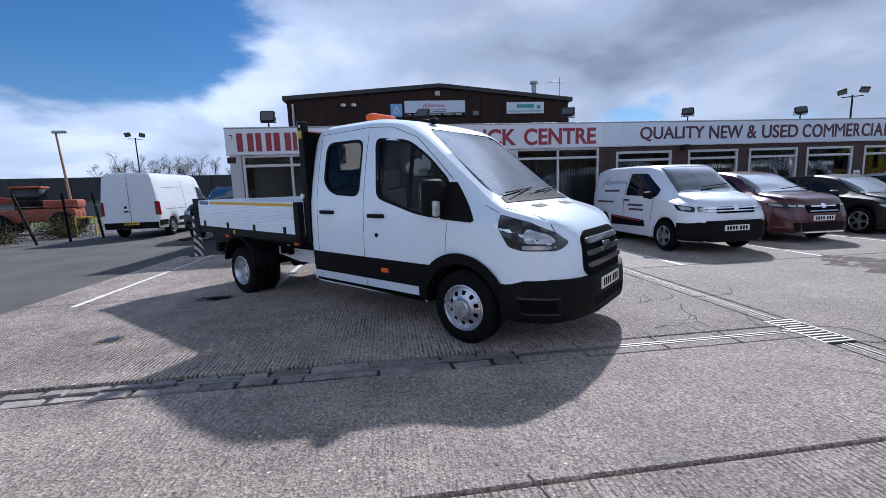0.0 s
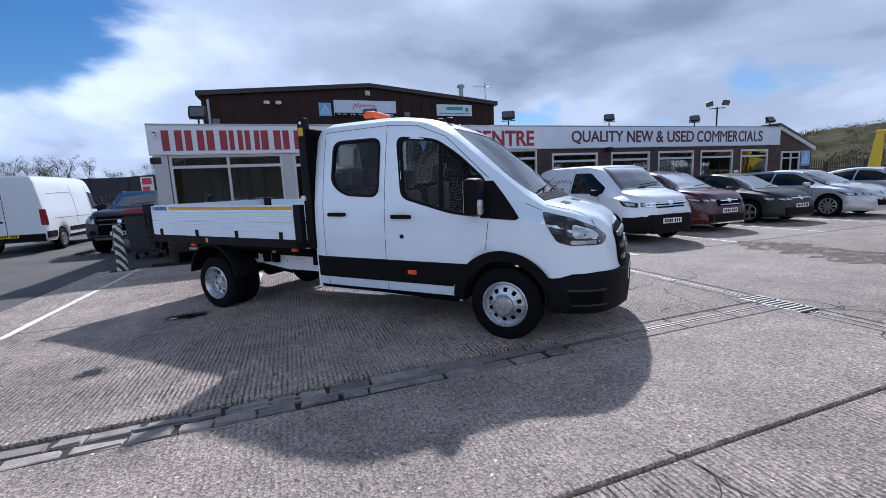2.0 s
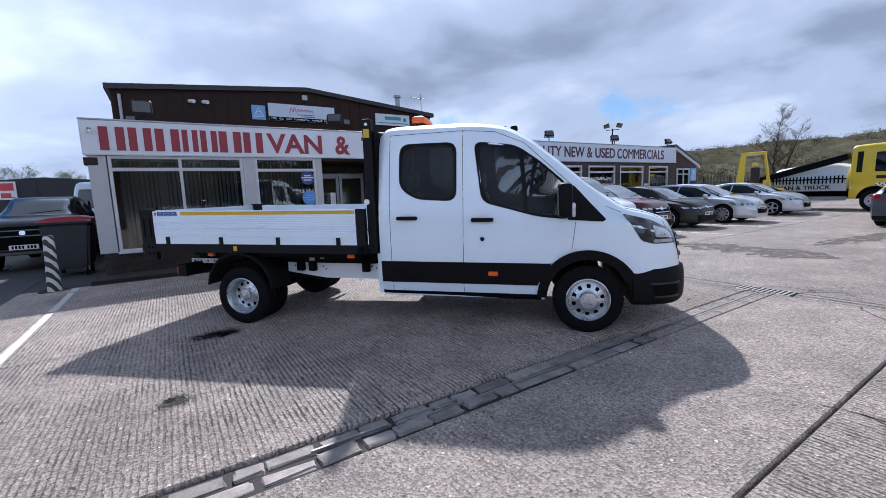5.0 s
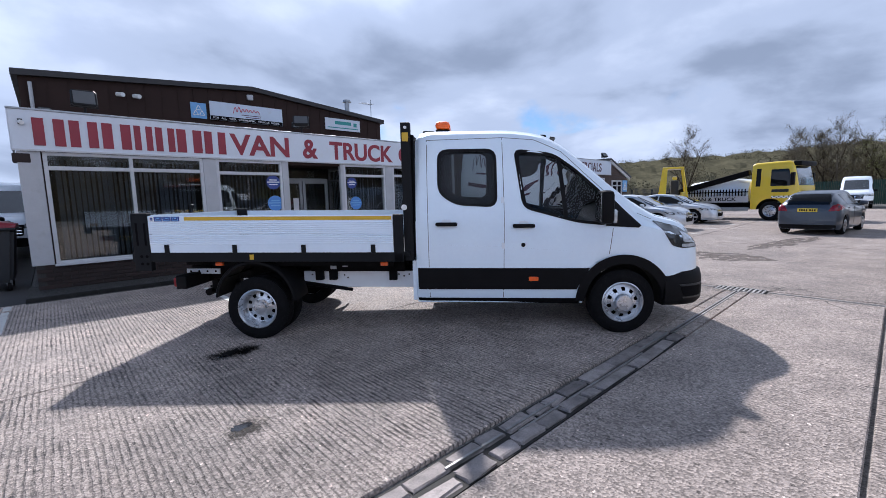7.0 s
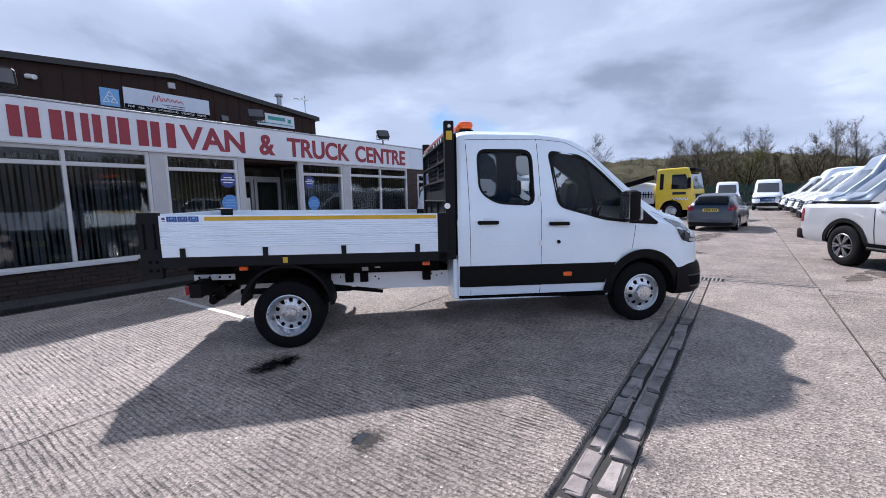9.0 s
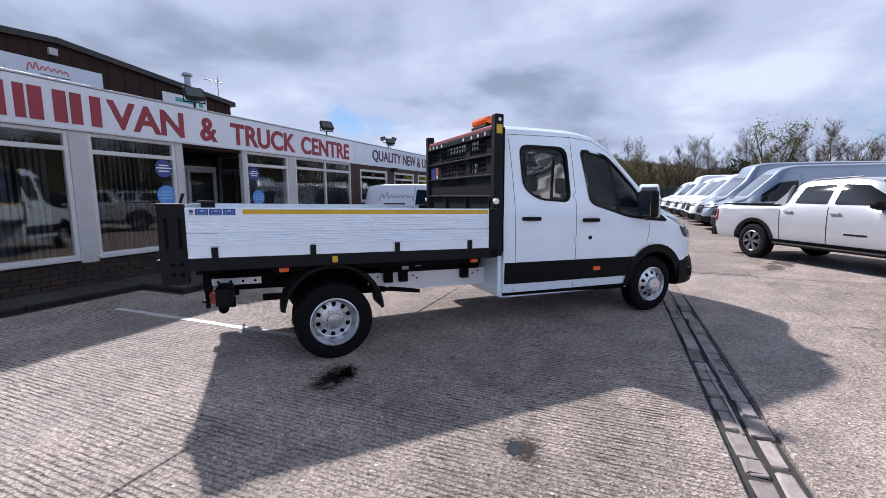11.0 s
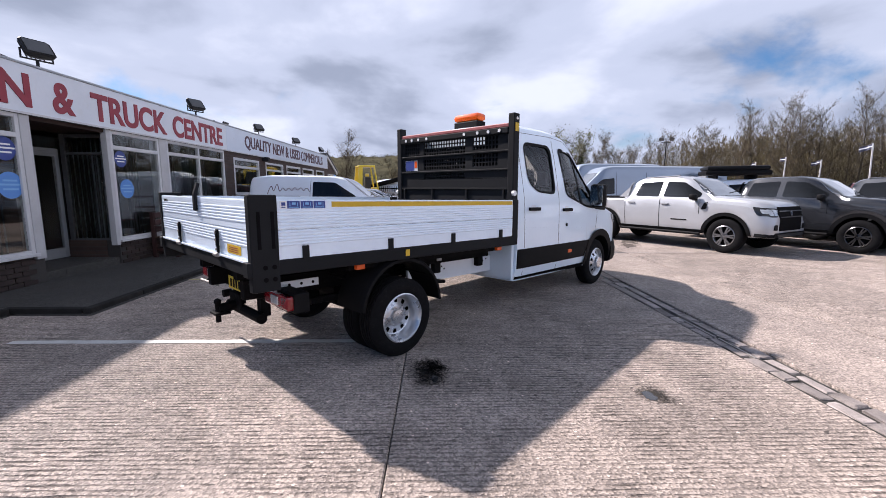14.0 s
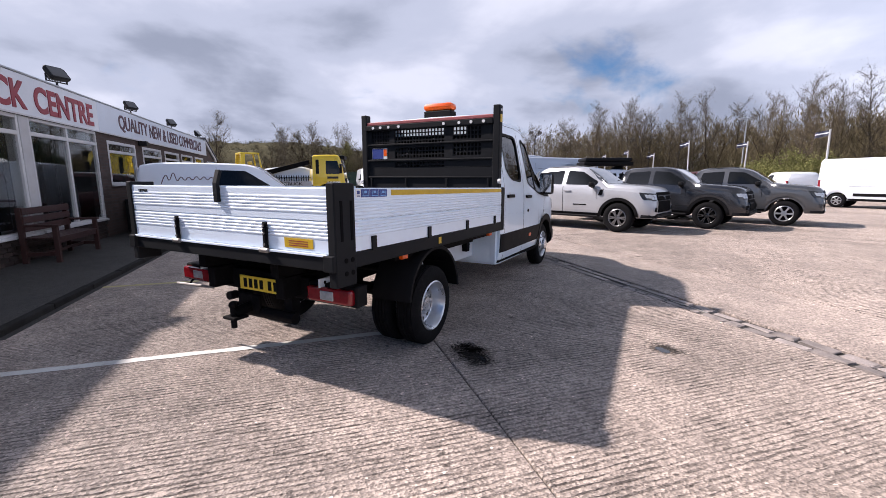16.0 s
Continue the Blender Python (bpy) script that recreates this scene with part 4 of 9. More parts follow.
def test_station_sign(name, m, w, h):
    """A light blue panel with three plain white triangles."""
    s = thing(name, "light blue square sign with three white triangles", "sign", m)
    boxed("sign_plate", M["skyblue"], s, (-w / 2, w / 2, -0.02, 0, -h / 2, h / 2), 0.004)
    for cx, cz in ((0, 0.18), (-0.2, -0.16), (0.2, -0.16)):
        bm = bm_new()
        for (q0, q1) in (((-0.17, -0.13), (0.17, -0.13)), ((0.17, -0.13), (0, 0.17)), ((0, 0.17), (-0.17, -0.13))):
            rod(bm, (cx * w + q0[0] * w, -0.024, cz * h + q0[1] * h), (cx * w + q1[0] * w, -0.024, cz * h + q1[1] * h), 0.025 * w, seg=6)
        part("triangle", bm, M["white"], s)
    return s


test_station_sign("blue_sign", pose(19.3, 12.30, 1.95), 0.55, 0.62)

# two-storey workshop behind
work = thing("workshop", "dark brown clad two-storey workshop with a low gable", "building", kind="structure")
GAB = [(-4.1, 3.0), (8.75, 3.0), (8.75, 5.38), (2.6, 6.02), (-4.1, 5.5)]
bm = bm_new()
prism(bm, GAB, 14.0, Matrix.Translation((0, 20.0, 0)))
part("wall", bm, M["cladding"], work)
bm = bm_new()
prism(bm, [(-4.25, 5.44), (2.6, 5.97), (8.9, 5.32), (8.9, 5.50), (2.6, 6.14), (-4.25, 5.62)], 14.3, Matrix.Translation((0, 19.85, 0)))
part("roof", bm, M["capping"], work)
for i in range(26):
    xx = -4.0 + i * 0.5
    boxed("cladding_rib", M["cladding"], work, (xx, xx + 0.03, 19.975, 20.0, 3.2, min(5.42 + (xx + 4.1) * 0.076, 5.95 - max(0, xx - 2.6) * 0.10)))
part("downpipe", rod(bm_new(), (-3.85, 19.93, 3.2), (-3.85, 19.93, 5.3), 0.05), M["white_pier"], work)
part("flue", rod(bm_new(), (7.28, 20.6, 5.3), (7.28, 20.6, 6.27), 0.11, seg=16), M["galv"], work)
part("flue_cowl", rod(bm_new(), (7.28, 20.6, 6.28), (7.28, 20.6, 6.38), 0.2, 0.17, seg=16), M["galv"], work)
bm = rod(bm_new(), (8.45, 20.3, 5.3), (8.45, 20.3, 6.5), 0.018)
for i in range(6):
    rod(bm, (7.9 + i * 0.12, 20.1, 6.28), (7.9 + i * 0.12, 20.5, 6.28), 0.008, seg=5)
rod(bm, (7.85, 20.3, 6.28), (8.65, 20.3, 6.28), 0.012, seg=6)
part("aerial", bm, M["galv"], work)
boxed("alarm_box", M["white_pier"], work, (2.40, 2.62, 19.9, 20.0, 5.62, 5.82), 0.01)
test_station_sign("blue_sign", pose(0.63, 19.97, 5.0), 0.52, 0.56)

board = thing("firm_board", "white firm board with a pink script mark and black strip", "sign", pose(2.38, 19.95, 5.06))
boxed("board_panel", M["sign_b"], board, (-1.38, 1.38, -0.04, 0.0, -0.34, 0.34), 0.006)
boxed("strip", M["matt_black"], board, (-1.37, 1.37, -0.046, -0.0405, -0.335, -0.19))
x_ = -1.28
for w_, n_ in (("FOR", 3), ("ALL", 3), ("YOUR", 4), ("COMMERCIAL", 10), ("VEHICLE", 7), ("NEEDS", 5)):
    words("strip_word", w_, M["white"], board, x_, x_ + n_ * 0.066, -0.295, -0.225, -0.0465, depth=0.004, bold=0.006)
    x_ += n_ * 0.066 + 0.08


def script_mark(par, x0, x1, z, h, y, material, seed=4):
    """A handwritten mark reduced to one plain wavy stroke."""
    cu = bpy.data.curves.new("script_stroke", "CURVE")
    cu.dimensions, cu.bevel_depth, cu.bevel_resolution = "3D", h * 0.07, 1
    sp = cu.splines.new("NURBS")
    n_ = 15
    sp.points.add(n_ - 1)
    random.seed(seed)
    for i in range(n_):
        big_ = 1.0 if i < 5 else 0.45
        sp.points[i].co = (x0 + (x1 - x0) * i / (n_ - 1), y, z + h * big_ * (1.5 if i % 2 else -0.9) * random.uniform(0.7, 1.0), 1)
    sp.order_u, sp.use_endpoint_u = 3, True
    tmp = new("stroke_source", cu)
    bpy.context.view_layer.update()
    me = bpy.data.meshes.new_from_object(tmp.evaluated_get(bpy.context.evaluated_depsgraph_get()))
    bpy.data.objects.remove(tmp)
    bpy.data.curves.remove(cu)
    me.materials.clear()
    me.materials.append(material)
    return mesh_part("script_mark", me, par)


script_mark(board, -0.55, 0.45, 0.10, 0.2, -0.045, M["red_print"])
boxed("print_bar", M["plum"], board, (-0.25, 0.5, -0.045, -0.0405, -0.075, -0.05))
boxed("print_bar", M["plum"], board, (-0.1, 0.5, -0.045, -0.0405, -0.15, -0.125))
b2 = thing("service_board", "white service board with teal printing", "sign", pose(6.62, 19.95, 5.05))
boxed("board_panel", M["sign"], b2, (-0.9, 0.9, -0.04, 0, -0.26, 0.26), 0.006)
boxed("print_bar", M["teal"], b2, (-0.42, 0.42, -0.045, -0.0405, 0.0, 0.15))
boxed("print_bar", M["teal"], b2, (-0.8, 0.8, -0.045, -0.0405, -0.17, -0.13))
boxed("print_block", M["teal"], b2, (0.55, 0.72, -0.045, -0.0405, -0.05, 0.12))
floodlight(-3.6, 19.75, 4.25, 0, 14, 0.85, 0.05)
floodlight(4.2, 19.7, 4.6, 0, 14, 0.85, 0.05)
for x in (-1.75, -1.3):
    c_ = thing("security_camera", "white security camera on the workshop wall", "camera", pose(x, 19.93, 5.25))
    part("camera_body", rod(bm_new(), (0, 0.05, 0), (0.12, -0.22, -0.05), 0.07), M["white"], c_)

# ---- vehicle tools ----
from mathutils.bvhtree import BVHTree


def paint(name, base, metal=0.0, rough=0.32, coat=0.8, var=0.03):
    return pbr(name, base, rough, metal, var=var, scale=2.0, fine=25.0, bump=0.0, coat=coat)


M["p_white"] = paint("white_paint", (0.765, 0.875, 0.99))
M["p_van"] = paint("van_white_paint", (0.76, 0.81, 0.87))
M["p_red"] = paint("dark_red_paint", (0.065, 0.005, 0.009), 0.1)
M["p_navy"] = paint("blue_black_paint", (0.009, 0.010, 0.012), 0.0, 0.45, coat=0.1)
M["p_bluevan"] = paint("silver_blue_paint", (0.27, 0.32, 0.39), 0.35, 0.3)
M["p_silver"] = paint("silver_paint", (0.55, 0.58, 0.62), 0.5)
M["p_pearl"] = paint("pale_silver_paint", (0.43, 0.445, 0.47), 0.25)
M["p_grey"] = paint("dark_grey_paint", (0.028, 0.030, 0.035), 0.35, 0.22, coat=0.75)
M["bar_grey"] = paint("dark_satin_bar", (0.075, 0.078, 0.083), 0.6)
M["p_mid"] = paint("mid_grey_paint", (0.095, 0.100, 0.108), 0.45, 0.25, coat=0.75)
M["p_steel"] = paint("blue_grey_paint", (0.055, 0.068, 0.088), 0.3, coat=0.5)
M["p_black"] = paint("black_paint", (0.012, 0.013, 0.016))
M["p_yellow"] = paint("yellow_paint", (0.72, 0.52, 0.02))
M["tint"] = dark_glass("tinted_glass", (0.006, 0.007, 0.008))
M["tint"].node_tree.nodes["Principled BSDF"].inputs["Coat Weight"].default_value = 0.0
M["tint"].node_tree.nodes["Principled BSDF"].inputs["Specular IOR Level"].default_value = 0.35
M["screen"] = dark_glass("car_glass", (0.03, 0.035, 0.038))
M["screen"].node_tree.nodes["Principled BSDF"].inputs["Coat IOR"].default_value = 3.0
M["cabglass"] = glass("cab_glass", (0.64, 0.68, 0.67))
M["screenglass"] = glass("windscreen_glass", (0.50, 0.54, 0.53))
M["screenglass"].node_tree.nodes["Principled BSDF"].inputs["IOR"].default_value = 2.4
M["privacy"] = glass("privacy_glass", (0.36, 0.39, 0.38))
for key in ("cabglass", "privacy"):
    M[key].node_tree.nodes["Principled BSDF"].inputs["IOR"].default_value = 1.33
M["wheel_silver"] = pbr("silver_wheel_paint", (0.56, 0.58, 0.61), 0.28, 0.7, var=0.06, scale=8, bump=0.02)
M["alloy"] = pbr("alloy_wheel", (0.50, 0.51, 0.53), 0.3, 0.8, var=0.06, scale=8, bump=0.02)
M["satin_alloy"] = pbr("satin_alloy_wheel", (0.27, 0.27, 0.28), 0.3, 0.8, var=0.08, scale=8, bump=0.02)
M["dark_alloy"] = pbr("dark_alloy_wheel", (0.07, 0.07, 0.073), 0.25, 0.8, var=0.1, scale=8, bump=0.02)
M["chrome"] = pbr("chrome", (0.75, 0.76, 0.78), 0.12, 1.0, var=0.04, bump=0.0)
M["lamp"] = pbr("clear_lamp_lens", (0.50, 0.53, 0.56), 0.08, 0.3, var=0.25, scale=16, fine=60, bump=0.05, coat=1.0)
M["lamp_dark"] = pbr("dark_lamp_housing", (0.018, 0.02, 0.022), 0.2, var=0.2, scale=12, coat=0.5)
M["red_lens"] = pbr("red_lamp_lens", (0.22, 0.005, 0.010), 0.2, var=0.25, scale=14, coat=0.4)
M["amber"] = pbr("amber_lens", (0.85, 0.115, 0.006), 0.3, var=0.12, scale=10, coat=0.2)
M["plate_w"] = pbr("white_plate", (0.75, 0.75, 0.72), 0.4, var=0.03)
M["plate_y"] = pbr("yellow_plate", (0.78, 0.58, 0.05), 0.4, var=0.03)
M["seam"] = pbr("shut_line", (0.05, 0.055, 0.06), 0.7, var=0.1, bump=0.0)
M["seat"] = pbr("dark_seat_cloth", (0.03, 0.03, 0.033), 0.9, var=0.2, fine=200, bump=0.2)


def pchip(pts):
    """A smooth curve through (x, value) pairs that does not overshoot."""
    xs = np.array([p[0] for p in pts], float)
    ys = np.array([p[1] for p in pts], float)
    if len(xs) == 1:
        return lambda q: float(ys[0])
    h = np.diff(xs)
    d = np.diff(ys) / h
    m = np.zeros(len(xs))
    for i in range(1, len(xs) - 1):
        if d[i - 1] * d[i] > 0:
            w1, w2 = 2 * h[i] + h[i - 1], h[i] + 2 * h[i - 1]
            m[i] = (w1 + w2) / (w1 / d[i - 1] + w2 / d[i])
    m[0], m[-1] = d[0], d[-1]

    def f(q):
        if q <= xs[0]:
            return float(ys[0])
        if q >= xs[-1]:
            return float(ys[-1])
        i = int(np.searchsorted(xs, q) - 1)
        t = (q - xs[i]) / h[i]
        return float((1 + 2 * t) * (1 - t) ** 2 * ys[i] + t * (1 - t) ** 2 * h[i] * m[i] + t * t * (3 - 2 * t) * ys[i + 1] + t * t * (t - 1) * h[i] * m[i + 1])

    return f


def hull(x0, x1, top, bottom, wide, belt, roof, arches=(), step=0.07, tuck=0.05, round_top=0.12, inset=0.0):
    """A closed body skin lofted along x. All curves are functions of x; arches are (x, z, radius)."""
    xs = list(np.linspace(x0, x1, int((x1 - x0) / step) + 2))
    for cx, cz, r in arches:
        xs += [cx - r - 0.002, cx - r, cx + r, cx + r + 0.002]
        xs += [cx + r * math.cos(a) for a in np.linspace(0.15, math.pi - 0.15, 15)]
    xs += [x1 - 0.02, x1 - 0.05, x0 + 0.02, x0 + 0.05]
    xs = sorted({round(float(q), 4) for q in xs if x0 <= q <= x1})
    bm = bm_new()
    rings = []
    for x in xs:
        zt, zb, w, zs, wr = top(x) - inset, bottom(x) + inset, wide(x) - inset, belt(x), roof(x) - inset
        for cx, cz, r in arches:
            if abs(x - cx) <= r:
                zb = max(zb, cz + math.sqrt(max(0.0, r * r - (x - cx) ** 2)))
        zt = max(zt, zb + 0.05)
        zs = min(zs, zt - 0.06)
        zs = max(zs, zb + 0.02)
        wr = min(wr, w)
        rt = min(round_top, (zt - zs) * 0.6)
        side_h = zs - zb
        half = [(0.0, zb), (w * 0.55, zb), (w - 0.10, zb), (w - tuck, zb + 0.004), (w - tuck * 0.25, zb + side_h * 0.14), (w, zb + side_h * 0.42), (w - 0.002, zb + side_h * 0.72), (w - 0.014, zs)]
        k = wr - (w - 0.014)
        half += [(w - 0.014 + k * 0.30, zs + (zt - rt - zs) * 0.36), (w - 0.014 + k * 0.64, zs + (zt - rt - zs) * 0.70), (wr, zt - rt)]
        half += [(wr - rt * 0.28, zt - rt * 0.42), (wr - rt * 0.85, zt - rt * 0.12), (wr * 0.5, zt - 0.006), (0.0, zt)]
        ring = [bm.verts.new((x, y, z)) for y, z in half]
        ring += [bm.verts.new((x, -y, z)) for y, z in reversed(half[1:-1])]
        rings.append(ring)
    n = len(rings[0])
    for a, c in zip(rings, rings[1:]):
        for i in range(n):
            j = (i + 1) % n
            f = bm.faces.new((a[i], a[j], c[j], c[i]))
            if i < 3 or i >= n - 3:
                f.material_index = 1
    bm.faces.new(rings[0])
    bm.faces.new(list(reversed(rings[-1])))
    bmesh.ops.recalc_face_normals(bm, faces=bm.faces)
    return bm


VIEWS = {
    "R": (Vector((0, -1, 0)), lambda a, c: Vector((a, -4, c))),
    "L": (Vector((0, 1, 0)), lambda a, c: Vector((a, 4, c))),
    "F": (Vector((1, 0, 0)), lambda a, c: Vector((6, a, c))),
    "B": (Vector((-1, 0, 0)), lambda a, c: Vector((-8, a, c))),
    "T": (Vector((0, 0, 1)), lambda a, c: Vector((a, c, 6))),
}


def rounded(poly, r, n=4):
    """The outline with its corners rounded."""
    out = []
    k = len(poly)
    for i in range(k):
        p, a, c = Vector(poly[i]), Vector(poly[i - 1]), Vector(poly[(i + 1) % k])
        u, w = (a - p), (c - p)
        q = min(r, u.length * 0.45, w.length * 0.45)
        s, e = p + u.normalized() * q, p + w.normalized() * q
        for j in range(n + 1):
            t = j / n
            out.append(tuple((1 - t) ** 2 * s + 2 * t * (1 - t) * p + t * t * e))
    return out


def panel(tree, poly, view, off=0.004, thick=0.012, grid=0.05):
    """A skin piece: the outline laid on the body as seen from one side, lifted by off."""
    out, place = VIEWS[view]
    bm = bm_new()
    f = bm.faces.new([bm.verts.new((a, 0, c)) for a, c in poly])
    bmesh.ops.triangulate(bm, faces=[f])
    la = np.array([p[0] for p in poly])
    lc = np.array([p[1] for p in poly])
    for k, vals in ((0, la), (2, lc)):
        n = int((vals.max() - vals.min()) / grid)
        for i in range(1, n + 1):
            q = vals.min() + (vals.max() - vals.min()) * i / (n + 1)
            co, no = [0, 0, 0], [0, 0, 0]
            co[k], no[k] = q, 1
            bmesh.ops.bisect_plane(bm, geom=bm.verts[:] + bm.edges[:] + bm.faces[:], plane_co=co, plane_no=no, dist=1e-5)
    bad = []
    for v in bm.verts:
        o = place(v.co.x, v.co.z)
        hit, nor, _, _ = tree.ray_cast(o, -out)
        if hit is None:
            hit, nor, _, _ = tree.find_nearest(o - out * 4)
        if nor.dot(out) < 0:
            nor = -nor
        v.co = hit + (nor * 0.6 + out * 0.4).normalized() * off
    bm.normal_update()
    for fc in bm.faces:
        if fc.normal.dot(out) < 0:
            fc.normal_flip()
    rim = [e for e in bm.edges if e.is_boundary]
    ext = bmesh.ops.extrude_edge_only(bm, edges=rim)
    for v in ext["geom"]:
        if isinstance(v, bmesh.types.BMVert):
            v.co -= out * thick
    bmesh.ops.recalc_face_normals(bm, faces=bm.faces)
    return bm


def arch_strip(tree, cx, cz, r0, r1, view, off, z_low, n=24, thick=0.03):
    """Wheel-arch lip: a curved band on the body between two radii."""
    out, place = VIEWS[view]
    bm = bm_new()
    rows = []
    for i in range(n + 1):
        a = math.pi * i / n
        row = []
        for k in range(4):
            r = r0 + (r1 - r0) * k / 3
            x, z = cx + r * math.cos(a), max(z_low, cz + r * math.sin(a))
            q = max(r, r1 - 0.02)
            hit, nor, _, _ = tree.ray_cast(place(cx + q * math.cos(a), max(z_low, cz + q * math.sin(a))), -out)
            if hit is None:
                hit, nor, _, _ = tree.ray_cast(place(cx + q * math.cos(a), z + 0.05), -out)
            if hit is None:
                row = []
                break
            q = Vector((x, hit.y, z))
            row.append(q + out * (off * (1.0 if k else 0.8)))
        if row:
            row.insert(0, row[0] - out * thick)
            rows.append([bm.verts.new(q) for q in row])
    for a, c in zip(rows, rows[1:]):
        for k in range(4):
            bm.faces.new((a[k], a[k + 1], c[k + 1], c[k]))
    edge = [e for e in bm.edges if e.is_boundary]
    bmesh.ops.recalc_face_normals(bm, faces=bm.faces)
    return bm


def ring_verts(bm, seg, r, z, squash=1.0):
    return [bm.verts.new((r * math.cos(2 * math.pi * i / seg), r * math.sin(2 * math.pi * i / seg) * squash, z)) for i in range(seg)]


def make_tyre(R, w, rim):
    bm = bm_new()
    h = w / 2
    prof = [(rim - 0.012, -h + 0.02), (rim + 0.008, -h + 0.004), (rim + (R - rim) * 0.5, -h - 0.004), (R - 0.03, -h + 0.008), (R - 0.006, -h + 0.026)]
    n = 4
    for i in range(n):
        z0 = -h + 0.032 + (w - 0.064) * i / n
        z1 = -h + 0.032 + (w - 0.064) * (i + 1) / n
        prof += [(R, z0 + 0.003), (R, z1 - 0.006), (R - 0.008, z1 - 0.005), (R - 0.008, z1 + 0.002)]
    prof += [(R - 0.006, h - 0.026), (R - 0.03, h - 0.008), (rim + (R - rim) * 0.5, h + 0.004), (rim + 0.008, h - 0.004), (rim - 0.012, h - 0.02)]
    lathe(bm, prof, 48)
    bmesh.ops.recalc_face_normals(bm, faces=bm.faces)
    return bm


def steel_rim(rim, w, deep):
    """Pressed steel wheel with a ring of hand holes; deep: the rear wheel's dish."""
    bm = bm_new()
    h = w / 2
    seg = 60
    if deep:
        prof = [(rim - 0.012, -h + 0.02), (rim - 0.02, h - 0.02), (rim + 0.004, h - 0.002), (rim - 0.006, h + 0.004), (rim - 0.022, h - 0.012), (rim - 0.034, 0.02), (rim - 0.046, -0.012), (rim - 0.055, -0.018), (rim - 0.095, -0.012), (0.095, 0.002), (0.09, 0.004), (0.062, 0.004), (0.058, 0.03), (0.02, 0.036), (0.001, 0.036)]
        hole = 7
    else:
        prof = [(rim - 0.012, -h + 0.02), (rim - 0.02, h - 0.03), (rim + 0.004, h - 0.002), (rim - 0.006, h + 0.004), (rim - 0.02, h - 0.008), (rim - 0.028, h - 0.035), (rim - 0.045, h - 0.028), (rim - 0.053, h - 0.022), (rim - 0.092, h - 0.002), (0.098, h + 0.006), (0.092, h + 0.012), (0.088, h + 0.04), (0.078, h + 0.05), (0.03, h + 0.052), (0.001, h + 0.052)]
        hole = 7
    rings, faces = lathe(bm, prof, seg)
    kill = []
    for i in range(seg):
        if i % 6 in (1, 2, 3):
            kill.append(faces[hole * seg + i])
    for i in range(0, seg, 6):
        vs = [rings[hole][(i + 1) % seg], rings[hole][(i + 4) % seg], rings[hole + 1][(i + 1) % seg], rings[hole + 1][(i + 4) % seg]]
        mid = sum((v.co for v in vs), Vector()) / 4
        for v in vs:
            v.co = v.co.lerp(mid, 0.14)
    bmesh.ops.delete(bm, geom=kill, context="FACES_ONLY")
    bmesh.ops.recalc_face_normals(bm, faces=bm.faces)
    if deep:
        for i in range(6):
            a = math.pi / 3 * i
            p0 = Vector((0.082 * math.cos(a), 0.082 * math.sin(a), 0.0))
            rod(bm, p0, p0 + Vector((0, 0, 0.03)), 0.011, seg=6)
    return bm


def alloy_rim(rim, w, spokes, twin=False):
    bm = bm_new()
    h = w / 2
    lathe(bm, [(rim - 0.012, -h + 0.02), (rim - 0.02, h - 0.025), (rim + 0.004, h - 0.004), (rim - 0.008, h + 0.003), (rim - 0.02, h - 0.006), (rim - 0.022, h - 0.05)], 40)
    lathe(bm, [(0.075, h - 0.06), (0.07, h - 0.022), (0.045, h - 0.012), (0.001, h - 0.012)], 20)
    for i in range(spokes):
        for k in ((-0.14, 0.14) if twin else (0.0,)):
            a = 2 * math.pi * i / spokes
            wd = 0.0115 if twin else 0.019
            s = bm_new()
            prism(s, [(0.05, -wd * 1.1), (rim - 0.015, -wd * 1.5 - 0.0), (rim - 0.015, wd * 1.5), (0.05, wd * 1.1)], 0.03)
            mt = Matrix.Rotation(a + k, 4, "Z") @ Matrix.Translation((0, 0, h - 0.018)) @ Matrix.Rotation(radians(90), 4, "X")
            for v in s.verts:
                v.co = mt @ v.co
            me = bpy.data.meshes.new("spoke_tmp")
            s.to_mesh(me)
            s.free()
            bm.from_mesh(me)
            bpy.data.meshes.remove(me)
    return bm


# closes the rim; its black stands in for the shade behind spokes and holes
def back_disc(rim, z):
    bm = bm_new()
    lathe(bm, [(rim - 0.014, z - 0.01), (rim - 0.016, z), (0.001, z)], 32)
    return bm


def mesh_of(bm, material, smooth=True):
    me = bpy.data.meshes.new("m")
    bm.normal_update()
    if smooth:
        for f in bm.faces:
            f.smooth = True
        for e in bm.edges:
            if len(e.link_faces) == 2 and e.calc_face_angle(0) > radians(35):
                e.smooth = False
    bm.to_mesh(me)
    bm.free()
    for m_ in (material if isinstance(material, (list, tuple)) else [material]):
        me.materials.append(m_)
    return me


def wheel_set(R, w, rim, kind, material):
    if kind == "steel":
        rm, dz = steel_rim(rim, w, False), w / 2 - 0.07
    elif kind == "deep":
        rm, dz = steel_rim(rim, w, True), -0.05
    else:
        rm, dz = alloy_rim(rim, w, kind[0], kind[1]), w / 2 - 0.075
    return mesh_of(make_tyre(R, w, rim), M["rubber"]), mesh_of(rm, material), mesh_of(back_disc(rim, dz), M["matt_black"]), R


def put_wheel(par, ws, x, y, steer=0.0):
    tyre, rim, disc, R = ws
    w = new("wheel")
    w.empty_display_size = 0.1
    w.parent = par
    w.matrix_basis = pose(x, y, R, 0, 0, steer) @ Matrix.Rotation(radians(90 if y < 0 else -90), 4, "X")
    for nm, me in (("tyre", tyre), ("rim", rim), ("brake_disc", disc)):
        mesh_part(nm, me, w)
    return w


